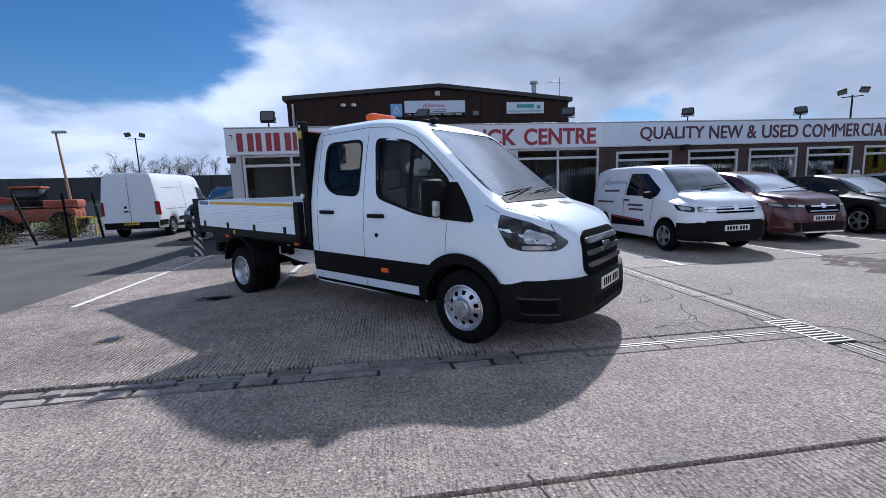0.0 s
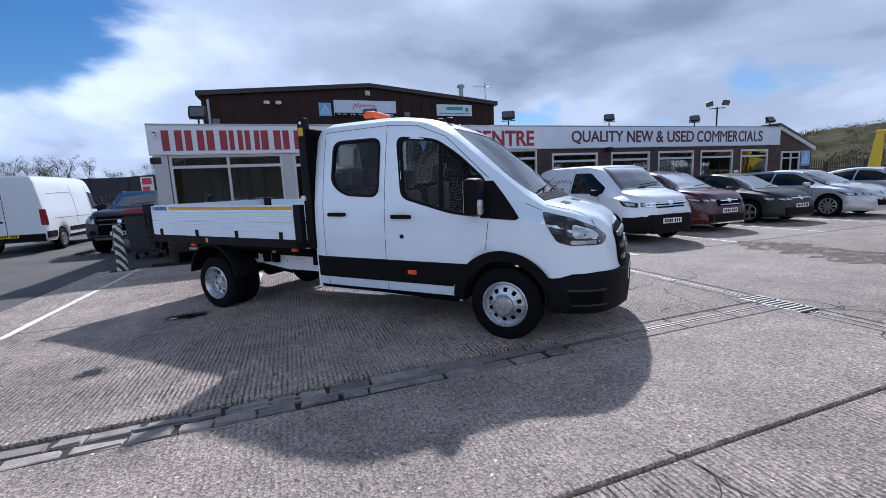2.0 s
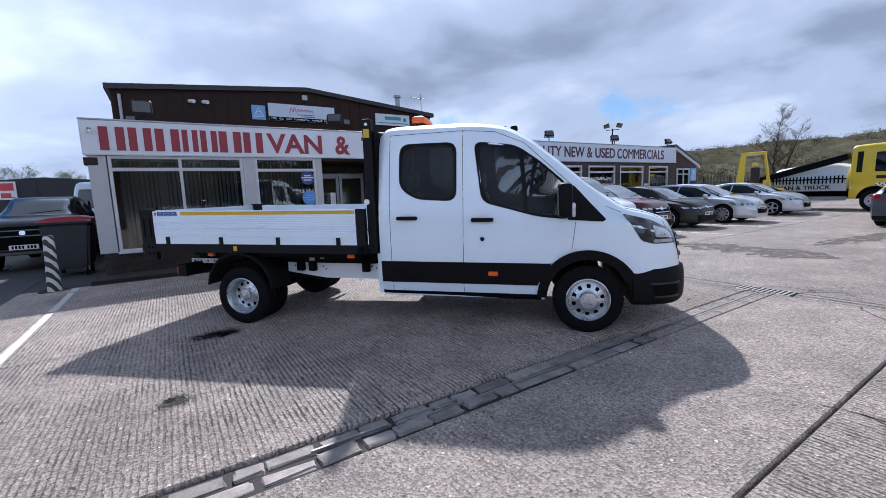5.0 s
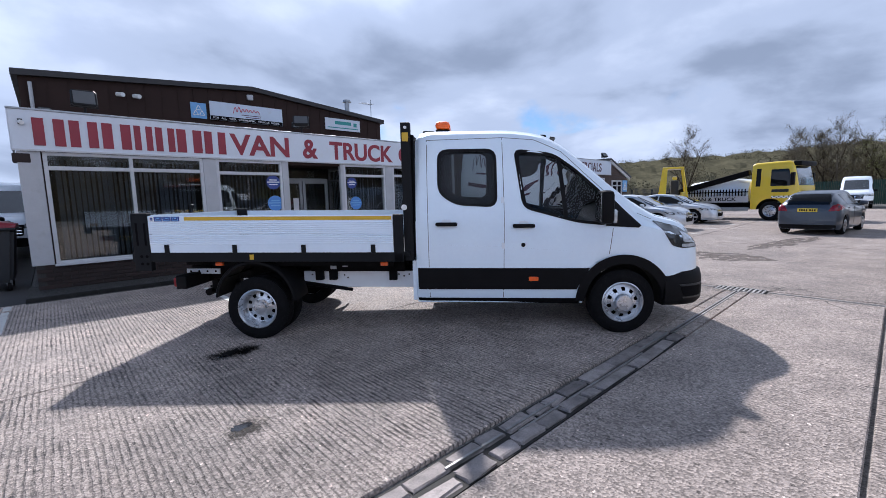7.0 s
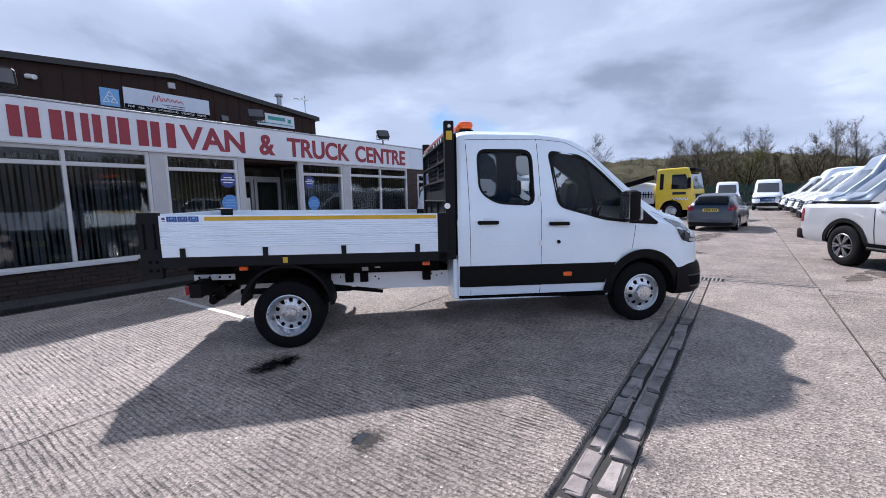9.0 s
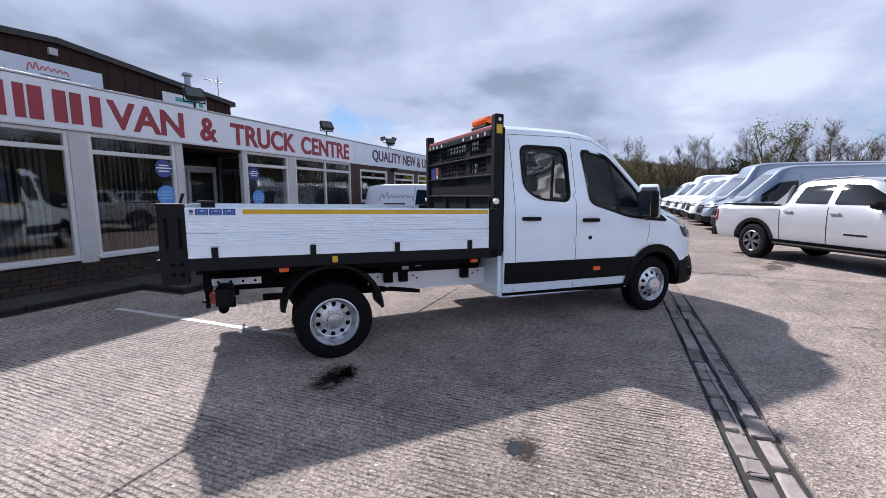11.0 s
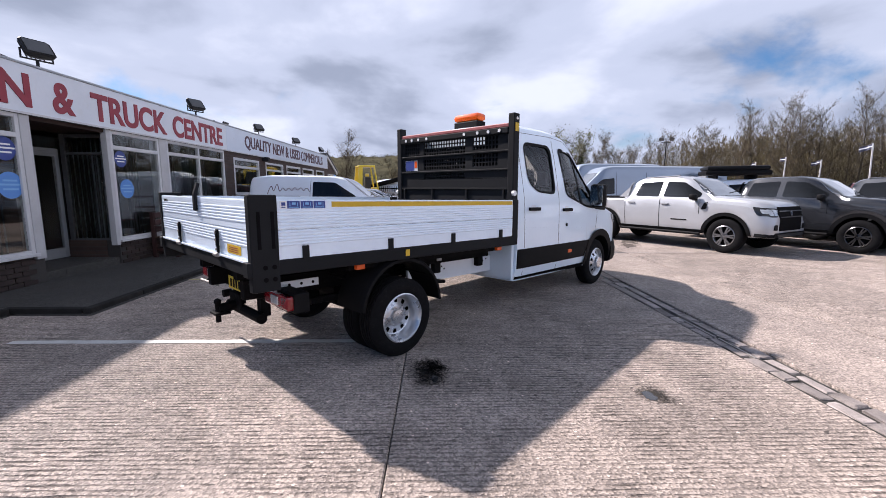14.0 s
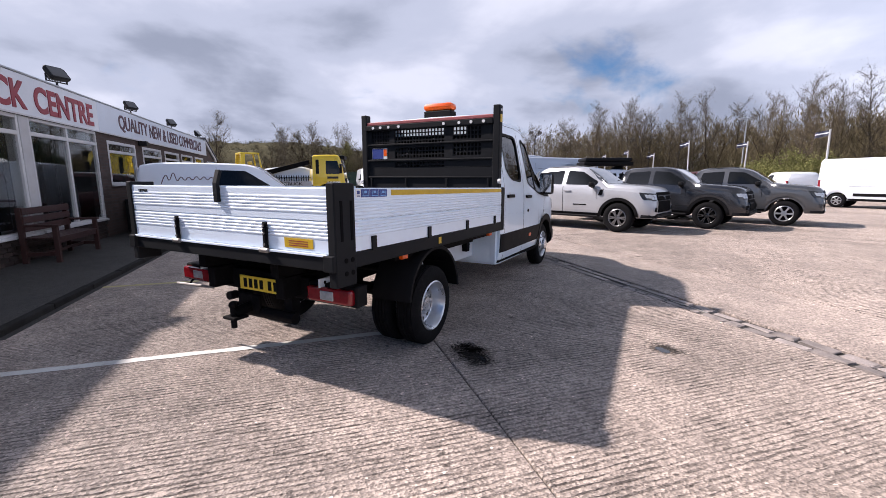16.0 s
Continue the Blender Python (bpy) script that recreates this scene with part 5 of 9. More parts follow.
def both(fn):
    """Calls fn for the right and for the left side."""
    for view, s in (("R", -1), ("L", 1)):
        fn(view, s)


def plate(par, x, y, z, w, h, material, rx=0.0, rz=0.0, name="number_plate"):
    """A blank registration plate with a row of plain dark bars; it faces +x before rz."""
    bm = bm_new()
    box(bm, 0, 0.008, -w / 2, w / 2, -h / 2, h / 2, 0.003)
    p = part(name, bm, material, par)
    p.matrix_basis = pose(x, y, z, 0, 0, rz)
    for k in range(7):
        c_ = (-0.375 + 0.115 * k + (0.06 if k > 3 else 0.0)) * w
        part("plate_bar", box(bm_new(), 0.0085, 0.0105, c_ - w * 0.036, c_ + w * 0.036, -h * 0.32, h * 0.32), M["black"], p)
    return p


def bool_cut(base_bm, cutters, mats):
    """The closed skin with the cutter meshes taken out, as mesh data."""
    me = bpy.data.meshes.new("shell")
    base_bm.to_mesh(me)
    ob = new("shell_source", me)
    for m_ in mats:
        me.materials.append(m_)
    made = []
    for c in cutters:
        cm = bpy.data.meshes.new("cut")
        c.to_mesh(cm)
        c.free()
        co = new("cut_source", cm)
        made.append(co)
        md = ob.modifiers.new("cut", "BOOLEAN")
        md.operation, md.solver, md.object = "DIFFERENCE", "EXACT", co
    bpy.context.view_layer.update()
    res = bpy.data.meshes.new_from_object(ob.evaluated_get(bpy.context.evaluated_depsgraph_get()))
    for o in made + [ob]:
        bpy.data.objects.remove(o)
    return res

# ---- white double-cab tipper ----
TRUCK = pose(1.299, 4.627, 0, 0, 0, -45.3)
truck = thing("tipper_truck", "white double-cab tipper truck with alloy dropside body and orange beacon", "truck", TRUCK)
M["tray"] = pbr("white_aluminium", (0.77, 0.87, 0.98), 0.30, var=0.03, scale=3, fine=30, bump=0.0, coat=0.4)
M["frame_grey"] = pbr("dark_grey_powder_coat", (0.011, 0.012, 0.014), 0.6, spec=0.14, var=0.15, scale=5, fine=150, bump=0.06)
M["chassis"] = pbr("black_chassis_paint", (0.006, 0.006, 0.007), 0.65, spec=0.07, var=0.25, scale=6, fine=90, bump=0.2, dirt=(0.025, 0.022, 0.02))
M["safety_yellow"] = pbr("yellow_reflective_tape", (0.62, 0.40, 0.02), 0.4, var=0.12, scale=6)
M["bar_red"] = pbr("faded_red_bar", (0.36, 0.09, 0.09), 0.5, var=0.12, scale=6)

c_top = pchip([(-2.19, 2.13), (-2.14, 2.18), (-2.0, 2.205), (-1.3, 2.21), (-0.86, 2.165), (-0.62, 2.06), (-0.36, 1.86), (0.02, 1.55), (0.26, 1.365), (0.36, 1.30), (0.6, 1.235), (0.78, 1.165), (0.88, 1.08), (0.935, 0.98), (0.965, 0.86), (0.985, 0.72), (1.0, 0.62)])
c_bot = pchip([(-2.19, 0.335), (1.0, 0.33)])
c_wide = pchip([(-2.19, 0.985), (-2.1, 1.0), (0.2, 1.0), (0.45, 0.985), (0.65, 0.93), (0.8, 0.83), (0.9, 0.70), (0.97, 0.56), (1.0, 0.46)])
c_belt = pchip([(-2.19, 1.30), (-0.6, 1.26), (0.1, 1.18), (0.5, 1.08), (0.8, 0.98), (1.0, 0.5)])
c_roof = pchip([(-2.19, 0.83), (-1.0, 0.83), (-0.5, 0.79), (0.0, 0.80), (0.3, 0.84), (0.6, 0.80), (0.9, 0.56), (1.0, 0.4)])
CAB_ARCH = ((0.0, 0.36, 0.425),)
cab_bm = hull(-2.19, 1.0, c_top, c_bot, c_wide, c_belt, c_roof, CAB_ARCH, 0.06, round_top=0.15)
tree = BVHTree.FromBMesh(cab_bm)
RWIN = rounded([(-1.935, 1.965), (-1.335, 1.968), (-1.335, 1.375), (-1.76, 1.40), (-1.935, 1.52)], 0.11)
FWIN = rounded([(-1.115, 1.960), (-0.70, 1.915), (-0.47, 1.755), (-0.19, 1.50), (-0.19, 1.185), (-0.50, 1.215), (-1.035, 1.362)], 0.09)
SCREEN = rounded([(-0.72, 1.36), (0.72, 1.36), (0.63, 2.05), (-0.63, 2.05)], 0.10)
REARW = rounded([(-0.62, 1.46), (0.62, 1.46), (0.60, 1.95), (-0.60, 1.95)], 0.08)
inner = hull(-2.14, 0.30, c_top, pchip([(-2.14, 0.46), (-0.62, 0.46), (-0.50, 0.80), (0.3, 0.80)]), c_wide, c_belt, c_roof, (), 0.09, round_top=0.15, inset=0.045)
for f in inner.faces:
    f.material_index = 1
cuts = [inner]
for poly in (RWIN, FWIN):
    cuts.append(prism(bm_new(), poly, 2.6, Matrix.Translation((0, -1.3, 0))))
    for f in cuts[-1].faces:
        f.material_index = 1
turn = Matrix.Rotation(radians(90), 4, "Z")
cuts.append(prism(bm_new(), SCREEN, 1.6, Matrix.Translation((0.85, 0, 0)) @ turn))
cuts.append(prism(bm_new(), REARW, 0.35, Matrix.Translation((-1.98, 0, 0)) @ turn))
for c_ in cuts[-2:]:
    for f in c_.faces:
        f.material_index = 1
shell = bool_cut(cab_bm, cuts, (M["p_white"], M["matt_black"]))
cab_bm.free()
for pl in shell.polygons:
    pl.use_smooth = True
bm = bm_new()
bm.from_mesh(shell)
bpy.data.meshes.remove(shell)
cab = part("cab_body", bm, (M["p_white"], M["matt_black"]), truck, smooth=True, flat_angle=28)


def skin(name, poly, view, off, material, par=None, thick=0.012, label="", grid=0.05, shadow=True):
    ob = part(name, panel(tree, poly, view, off, thick, grid), material, par or truck, label, smooth=True)
    if not shadow:
        ob.visible_shadow = False
    return ob


def grow(poly, d):
    cx = sum(p[0] for p in poly) / len(poly)
    cz = sum(p[1] for p in poly) / len(poly)
    return [(cx + (x - cx) * (1 + d), cz + (z - cz) * (1 + d)) for x, z in poly]


def strip(poly, w):
    """Narrow outline between two points."""
    (ax, az), (bx, bz) = poly
    d = Vector((bx - ax, bz - az)).normalized()
    n = Vector((-d.y, d.x)) * w / 2
    return [(ax + n.x, az + n.y), (bx + n.x, bz + n.y), (bx - n.x, bz - n.y), (ax - n.x, az - n.y)]


def cab_side(view, s):
    skin("door_glass", grow(RWIN, 0.02), view, -0.014, M["privacy"], thick=0.004)
    skin("door_glass", grow(FWIN, 0.015), view, -0.014, M["cabglass"], thick=0.004)
    skin("window_pillar", strip([(-0.655, 1.91), (-0.60, 1.20)], 0.045), view, -0.008, M["black"])
    for poly in (RWIN, FWIN):
        o, i_ = grow(poly, 0.05), grow(poly, -0.045)
        seal = bm_new()
        n_ = len(o)
        vo, vi = [], []
        for (a, c), (e, g) in zip(o, i_):
            for lst, q in ((vo, (a, c)), (vi, (e, g))):
                st = VIEWS[view][1](*q)
                hit, nor, _, _ = tree.ray_cast(st, -VIEWS[view][0])
                lst.append(seal.verts.new((hit if hit else st) + VIEWS[view][0] * (0.005 if lst is vo else 0.0)))
        vd = [seal.verts.new(v.co - VIEWS[view][0] * 0.05) for v in vi]
        for k in range(n_):
            j = (k + 1) % n_
            seal.faces.new((vo[k], vo[j], vi[j], vi[k]))
            seal.faces.new((vi[k], vi[j], vd[j], vd[k]))
        bmesh.ops.recalc_face_normals(seal, faces=seal.faces)
        part("window_seal", seal, M["black"], truck, smooth=True)
    skin("sail_panel", [(-0.20, 1.50), (-0.13, 1.50), (0.16, 1.165), (0.13, 1.145), (-0.20, 1.165)], view, 0.010, M["black"], grid=0.035)
    skin("rubbing_strip", [(-2.175, 0.492), (-0.50, 0.492), (-0.47, 0.60), (-0.36, 0.722), (-2.175, 0.722)], view, 0.012, M["black"])
    skin("sill_trim", [(-2.18, 0.336), (-0.46, 0.336), (-0.46, 0.392), (-2.18, 0.392)], view, 0.008, M["matt_black"])
    part("arch_flare", arch_strip(tree, 0.0, 0.36, 0.405, 0.505, view, 0.018, 0.34, thick=0.20), M["black"], truck, smooth=True)
    skin("side_marker", rounded([(-1.0, 0.585), (-0.90, 0.585), (-0.90, 0.63), (-1.0, 0.63)], 0.012), view, 0.02, M["amber"])
    for x, z in ((-1.86, 1.187), (-1.05, 1.168)):
        skin("handle_recess", rounded([(x - 0.06, z - 0.03), (x + 0.06, z - 0.03), (x + 0.05, z + 0.05), (x - 0.05, z + 0.05)], 0.03), view, 0.001, M["p_van"])
        h = skin("door_handle", rounded([(x - 0.115, z - 0.02), (x + 0.115, z - 0.02), (x + 0.115, z + 0.02), (x - 0.115, z + 0.02)], 0.018), view, 0.032, M["black"], thick=0.03)
    bm_ = bm_new()
    hit, nor, _, _ = tree.ray_cast(VIEWS[view][1](-1.055, 0.968), -VIEWS[view][0])
    rod(bm_, hit - VIEWS[view][0] * 0.01, hit + VIEWS[view][0] * 0.012, 0.025, 0.02, 16)
    part("door_lock", bm_, M["black"], truck)
    for ln in ([(-2.06, 2.08), (-2.055, 0.73)], [(-1.255, 2.10), (-1.25, 1.3)], [(-1.25, 1.3), (-1.265, 0.40)], [(-2.06, 2.08), (-1.255, 2.10)], [(-1.255, 2.10), (-0.92, 2.075)], [(-0.92, 2.075), (-0.62, 1.95)], [(-0.62, 1.95), (-0.17, 1.53)], [(-0.125, 1.14), (-0.16, 0.87)], [(-2.055, 0.49), (-2.055, 0.395)], [(-1.265, 0.49), (-1.265, 0.395)]):
        skin("door_seam", strip(ln, 0.0055), view, 0.0015, M["seam"], thick=0.004, grid=0.06)
    for ln, w_ in (([(-2.03, 0.955), (-1.29, 0.935)], 0.030), ([(-1.23, 0.93), (-0.50, 0.885)], 0.030)):
        skin("swage_line", strip(ln, w_), view, 0.0045, M["p_white"], thick=0.004, grid=0.08)
    for x, z in ((-1.262, 1.44), (-1.262, 0.96)):
        skin("door_hinge", rounded([(x - 0.02, z - 0.03), (x + 0.012, z - 0.03), (x + 0.012, z + 0.03), (x - 0.02, z + 0.03)], 0.008), view, 0.012, M["p_van"])
    lampb = skin("headlight", rounded([(0.33, 1.215), (0.60, 1.15), (0.78, 1.065), (0.86, 0.985), (0.85, 0.925), (0.60, 0.925), (0.49, 0.955)], 0.03), view, 0.006, M["lamp_dark"], grid=0.05)
    skin("lamp_reflector", rounded([(0.60, 1.10), (0.76, 1.045), (0.82, 0.985), (0.62, 0.985)], 0.03), view, 0.010, M["lamp"], lampb, grid=0.05)
    skin("lamp_reflector", rounded([(0.60, 0.97), (0.80, 0.965), (0.80, 0.935), (0.60, 0.935)], 0.02), view, 0.010, M["lamp"], lampb, grid=0.05)
    skin("wing_seam", strip([(0.33, 1.225), (0.18, 1.29)], 0.005), view, 0.001, M["seam"], thick=0.003)
    # door mirror
    mir = part("door_mirror", box(bm_new(), -0.30, -0.16, 1.06 * s - 0.10, 1.06 * s + 0.12, 1.19, 1.53, 0.045), M["black"], truck, smooth=True)
    part("mirror_arm", rod(bm_new(), (-0.20, 0.93 * s, 1.24), (-0.22, 1.05 * s, 1.25), 0.03), M["black"], mir)
    part("mirror_arm", rod(bm_new(), (-0.20, 0.92 * s, 1.42), (-0.22, 1.05 * s, 1.42), 0.022), M["black"], mir)
    part("mirror_indicator", box(bm_new(), -0.175, -0.135, 1.06 * s - 0.055 + 0.04 * s, 1.06 * s + 0.055 + 0.06 * s, 1.20, 1.34, 0.02), M["lamp"], mir, smooth=True)
    part("mirror_glass", box(bm_new(), -0.304, -0.298, 1.06 * s - 0.085, 1.06 * s + 0.10, 1.22, 1.50, 0.002), M["chrome"], mir)


both(cab_side)
for ob_name, poly, view, off in (("windscreen", grow(SCREEN, 0.03), "F", -0.004), ("rear_window", grow(REARW, 0.015), "B", -0.012)):
    skin(ob_name, poly, view, off, M["screenglass"] if view == "F" else M["cabglass"], thick=0.004, grid=0.12)
skin("scuttle", [(0.255, -0.68), (0.33, -0.70), (0.345, 0.0), (0.33, 0.70), (0.255, 0.68), (0.275, 0.0)], "T", 0.006, M["black"])
for y in (0.34, -0.30):
    skin("bonnet_vent", rounded([(0.42, y - 0.12), (0.50, y - 0.12), (0.50, y + 0.12), (0.42, y + 0.12)], 0.02), "T", 0.004, M["black"])
for y0, y1 in ((-0.60, -0.05), (0.05, 0.55)):
    wip = rod(bm_new(), (0.30, y0, 1.335), (0.20, y1, 1.42), 0.007, seg=6)
    rod(wip, (0.235, y0 + 0.05, 1.395), (0.185, y1 + 0.14, 1.435), 0.008, seg=6)
    part("wiper", wip, M["black"], truck)
for y in (-0.84, 0.84):
    skin("bonnet_seam", strip([(0.36, y * 0.93), (0.84, y * 0.80)], 0.005), "T", 0.001, M["seam"], thick=0.003)
# front end
grl = skin("grille", rounded([(-0.50, 0.72), (-0.40, 0.655), (0.40, 0.655), (0.50, 0.72), (0.46, 1.0), (0.36, 1.05), (-0.36, 1.05), (-0.46, 1.0)], 0.05), "F", 0.012, M["matt_black"], grid=0.06)
for z, w in ((0.965, 0.42), (0.865, 0.44), (0.765, 0.44)):
    skin("grille_bar", rounded([(-w, z - 0.022), (w, z - 0.022), (w * 0.98, z + 0.022), (-w * 0.98, z + 0.022)], 0.015), "F", 0.034, M["bar_grey"], grl, thick=0.02)
skin("badge", rounded([(-0.11, 0.845), (0.11, 0.845), (0.11, 0.93), (-0.11, 0.93)], 0.05, 6), "F", 0.046, M["chrome"], grl)
b_top = pchip([(0.42, 0.70), (0.95, 0.685), (1.035, 0.66)])
b_wide = pchip([(0.42, 1.012), (0.6, 0.99), (0.75, 0.93), (0.9, 0.80), (0.98, 0.64), (1.035, 0.45)])
bmp = hull(0.42, 1.035, b_top, lambda x: 0.31 + max(0, x - 0.8) * 0.12, b_wide, lambda x: 0.60, lambda x: b_wide(x) - 0.03, (), 0.05, tuck=0.06, round_top=0.05)
btree = BVHTree.FromBMesh(bmp)
M["black_satin"] = pbr("satin_black_plastic", (0.022, 0.023, 0.025), 0.42, spec=0.4, var=0.15, scale=6, fine=200, bump=0.06)
bumper = part("front_bumper", bmp, (M["black"], M["matt_black"]), truck, "black plastic front bumper", smooth=True)
for s in (-1, 1):
    part("fog_recess", panel(btree, rounded([(0.62, 0.42), (0.86, 0.42), (0.86, 0.52), (0.58, 0.52)], 0.03), "R" if s < 0 else "L", 0.003, 0.01), M["matt_black"], bumper)
    for poly in ([(0.59, 0.528), (0.88, 0.528), (0.88, 0.545), (0.57, 0.545)], [(0.62, 0.398), (0.88, 0.398), (0.88, 0.412), (0.61, 0.412)]):
        part("recess_bezel", panel(btree, poly, "R" if s < 0 else "L", 0.010, 0.012), M["black_satin"], bumper, smooth=True)
part("lower_intake", panel(btree, rounded([(-0.42, 0.40), (0.42, 0.40), (0.45, 0.48), (-0.45, 0.48)], 0.03), "F", 0.003, 0.01), M["matt_black"], bumper)
plate(truck, 1.035, 0, 0.575, 0.52, 0.111, M["plate_w"])
# roof beacon
bcn = boxed("beacon_base", M["black"], truck, (-1.99, -1.82, -0.20, 0.20, 2.19, 2.292), 0.012)
bb = box(bm_new(), -1.995, -1.815, -0.215, 0.215, 2.292, 2.392, 0.045)
part("beacon_lens", bb, M["amber"], truck, "orange beacon lens", smooth=True)
for x, y in ((-0.86, -0.35), (-0.74, -0.35)):
    part("roof_marker", box(bm_new(), x - 0.04, x + 0.04, y - 0.05, y + 0.05, 2.13, 2.19, 0.02), M["black"], truck, smooth=True)
# added plates that stop sunlight leaking between cab and headboard into the shadow
for s in (-1, 1):
    boxed("gap_seal", M["matt_black"], truck, (-2.262, -2.186, min(0.975 * s, 0.55 * s), max(0.975 * s, 0.55 * s), 0.84, 2.12))
# cab interior
boxed("dashboard", M["seat"], truck, (-0.28, 0.2, -0.85, 0.85, 0.85, 1.20), 0.05)
bm = bm_new()
for i in range(28):
    a0, a1 = 2 * math.pi * i / 28, 2 * math.pi * (i + 1) / 28
    rod(bm, (0.19 * math.cos(a0), 0.19 * math.sin(a0), 0), (0.19 * math.cos(a1), 0.19 * math.sin(a1), 0), 0.016, seg=6)
for a in (0, 2.1, 4.2):
    rod(bm, (0, 0, 0), (0.19 * math.cos(a), 0.19 * math.sin(a), 0), 0.02, seg=6)
bmesh.ops.transform(bm, matrix=Matrix.Translation((-0.45, -0.40, 1.20)) @ Matrix.Rotation(radians(-55), 4, "Y"), verts=bm.verts)
part("steering_wheel", bm, M["black"], truck, smooth=True)


def cab_seat(x, y, w):
    b = part("seat", box(bm_new(), x - 0.05, x + 0.45, y - w / 2, y + w / 2, 0.55, 0.80, 0.05), M["seat"], truck, smooth=True)
    bm_ = box(bm_new(), -0.06, 0.06, y - w / 2, y + w / 2, 0.0, 0.62, 0.05)
    bmesh.ops.transform(bm_, matrix=Matrix.Translation((x - 0.02, 0, 0.78)) @ Matrix.Rotation(radians(-10), 4, "Y"), verts=bm_.verts)
    part("seat_back", bm_, M["seat"], b, smooth=True)
    part("headrest", box(bm_new(), x - 0.17, x - 0.08, y - 0.13, y + 0.13, 1.43, 1.62, 0.035), M["seat"], b, smooth=True)


for x, y, w in ((-1.05, -0.45, 0.5), (-1.05, 0.45, 0.5), (-1.95, -0.55, 0.5), (-1.95, 0.0, 0.5), (-1.95, 0.55, 0.5)):
    cab_seat(x, y, w)
boxed("cab_floor", M["matt_black"], truck, (-2.12, -0.62, -0.93, 0.93, 0.51, 0.54))

# tipper body
TX0, TX1 = -5.05, -2.42
boxed("tray_floor", M["frame_grey"], truck, (-5.20, -2.26, -1.04, 1.04, 0.86, 0.9045))


def ribbed(x0, x1, z0, z1, t=0.026, marks=(0.40, 0.435, 0.47, 0.505, 0.62, 0.655, 0.69), deep=0.007):
    """Extruded alloy board with rounded beads; its outer face looks to -y."""
    prof = [(0.0, z0), (0.0, z0 + 0.012)]
    h = z1 - z0
    for c in marks:
        z = z0 + h * c
        prof += [(0.0, z - 0.008), (-deep * 0.8, z - 0.005), (-deep, z), (-deep * 0.8, z + 0.005), (0.0, z + 0.008)]
    prof += [(0.0, z1 - 0.01), (0.004, z1), (t, z1), (t, z0)]
    bm_ = bm_new()
    a = [bm_.verts.new((x0, y, z)) for y, z in prof]
    b = [bm_.verts.new((x1, y, z)) for y, z in prof]
    bm_.faces.new(a), bm_.faces.new(list(reversed(b)))
    n_ = len(prof)
    for i in range(n_):
        bm_.faces.new((a[i], b[i], b[(i + 1) % n_], a[(i + 1) % n_]))
    bmesh.ops.recalc_face_normals(bm_, faces=bm_.faces)
    return bm_


def drop_side(s):
    flip = Matrix.Translation((0, 1.075 * s, 0)) @ (Matrix.Identity(4) if s < 0 else Matrix.Scale(-1, 4, (0, 1, 0)))
    d = None
    for z0, z1 in ((0.902, 1.094), (1.098, 1.295)):
        b_ = ribbed(TX0, TX1, z0, z1, marks=(0.50, 0.61, 0.72, 0.83, 0.94) if z0 < 1 else (0.06, 0.17, 0.28, 0.39, 0.50, 0.61), deep=0.005)
        bmesh.ops.transform(b_, matrix=flip, verts=b_.verts)
        if s > 0:
            bmesh.ops.reverse_faces(b_, faces=b_.faces)
        o = part("dropside_board", b_, M["tray"], truck, "white ribbed aluminium dropside board")
        d = d or o
    yo = 1.075 * s
    boxed("reflective_strip", M["safety_yellow"], d, (-4.65, TX1 - 0.01, min(yo, yo + 0.003 * s), max(yo, yo + 0.003 * s), 1.245, 1.283))
    for k in range(4):
        xx = -5.03 + k * 0.095
        ww = 0.045 if k == 0 else 0.088
        if k:
            xx -= 0.045
        lb_ = boxed("print_label", M["navy"] if k else M["white"], d, (xx, xx + ww, min(yo, yo + 0.003 * s), max(yo, yo + 0.003 * s), 1.237, 1.287))
        ya, yb = min(yo + 0.0032 * s, yo + 0.004 * s), max(yo + 0.0032 * s, yo + 0.004 * s)
        for x_, w_, z_, h_ in (((0.12, 0.76, 1.243, 0.005), (0.18, 0.05, 1.253, 0.024), (0.36, 0.30, 1.262, 0.015), (0.78, 0.05, 1.253, 0.024)) if k else ((0.2, 0.6, 1.256, 0.022), (0.2, 0.6, 1.242, 0.007))):
            boxed("pictogram_bar", M["skyblue"] if k else M["navy"], lb_, (xx + ww * x_, xx + ww * (x_ + w_), ya, yb, z_, z_ + h_))
    for xx in (-4.865, -4.122, -3.376, -2.634):
        boxed("hinge_strap", M["frame_grey"], truck, (xx - 0.024, xx + 0.024, min(yo, yo + 0.014 * s), max(yo, yo + 0.014 * s), 0.89, 0.985), 0.003)
    boxed("side_rail", M["frame_grey"], truck, (-5.26, -2.318, min(yo + 0.005 * s, 1.0 * s), max(yo + 0.005 * s, 1.0 * s), 0.80, 0.898), 0.006)
    boxed("rail_label", M["safety_yellow"], truck, (-3.965, -3.92, min(yo + 0.006 * s, yo + 0.009 * s), max(yo + 0.006 * s, yo + 0.009 * s), 0.825, 0.88))
    # corner post with slots
    pst = boxed("corner_post", M["frame_grey"], truck, (-5.235, -5.052, min(1.085 * s, 1.022 * s), max(1.085 * s, 1.022 * s), 0.70, 1.325), 0.008)
    for xx in (-5.19, -5.10):
        boxed("post_groove", M["matt_black"], pst, (xx, xx + 0.022, min(1.0855 * s, 1.0875 * s), max(1.0855 * s, 1.0875 * s), 0.98, 1.22))
    for xx, zz in ((-5.15, 0.86), (-5.09, 0.86), (-5.15, 0.78), (-5.09, 0.78)):
        part("post_hole", rod(bm_new(), (xx, 1.084 * s, zz), (xx, 1.088 * s, zz), 0.016), M["matt_black"], pst)
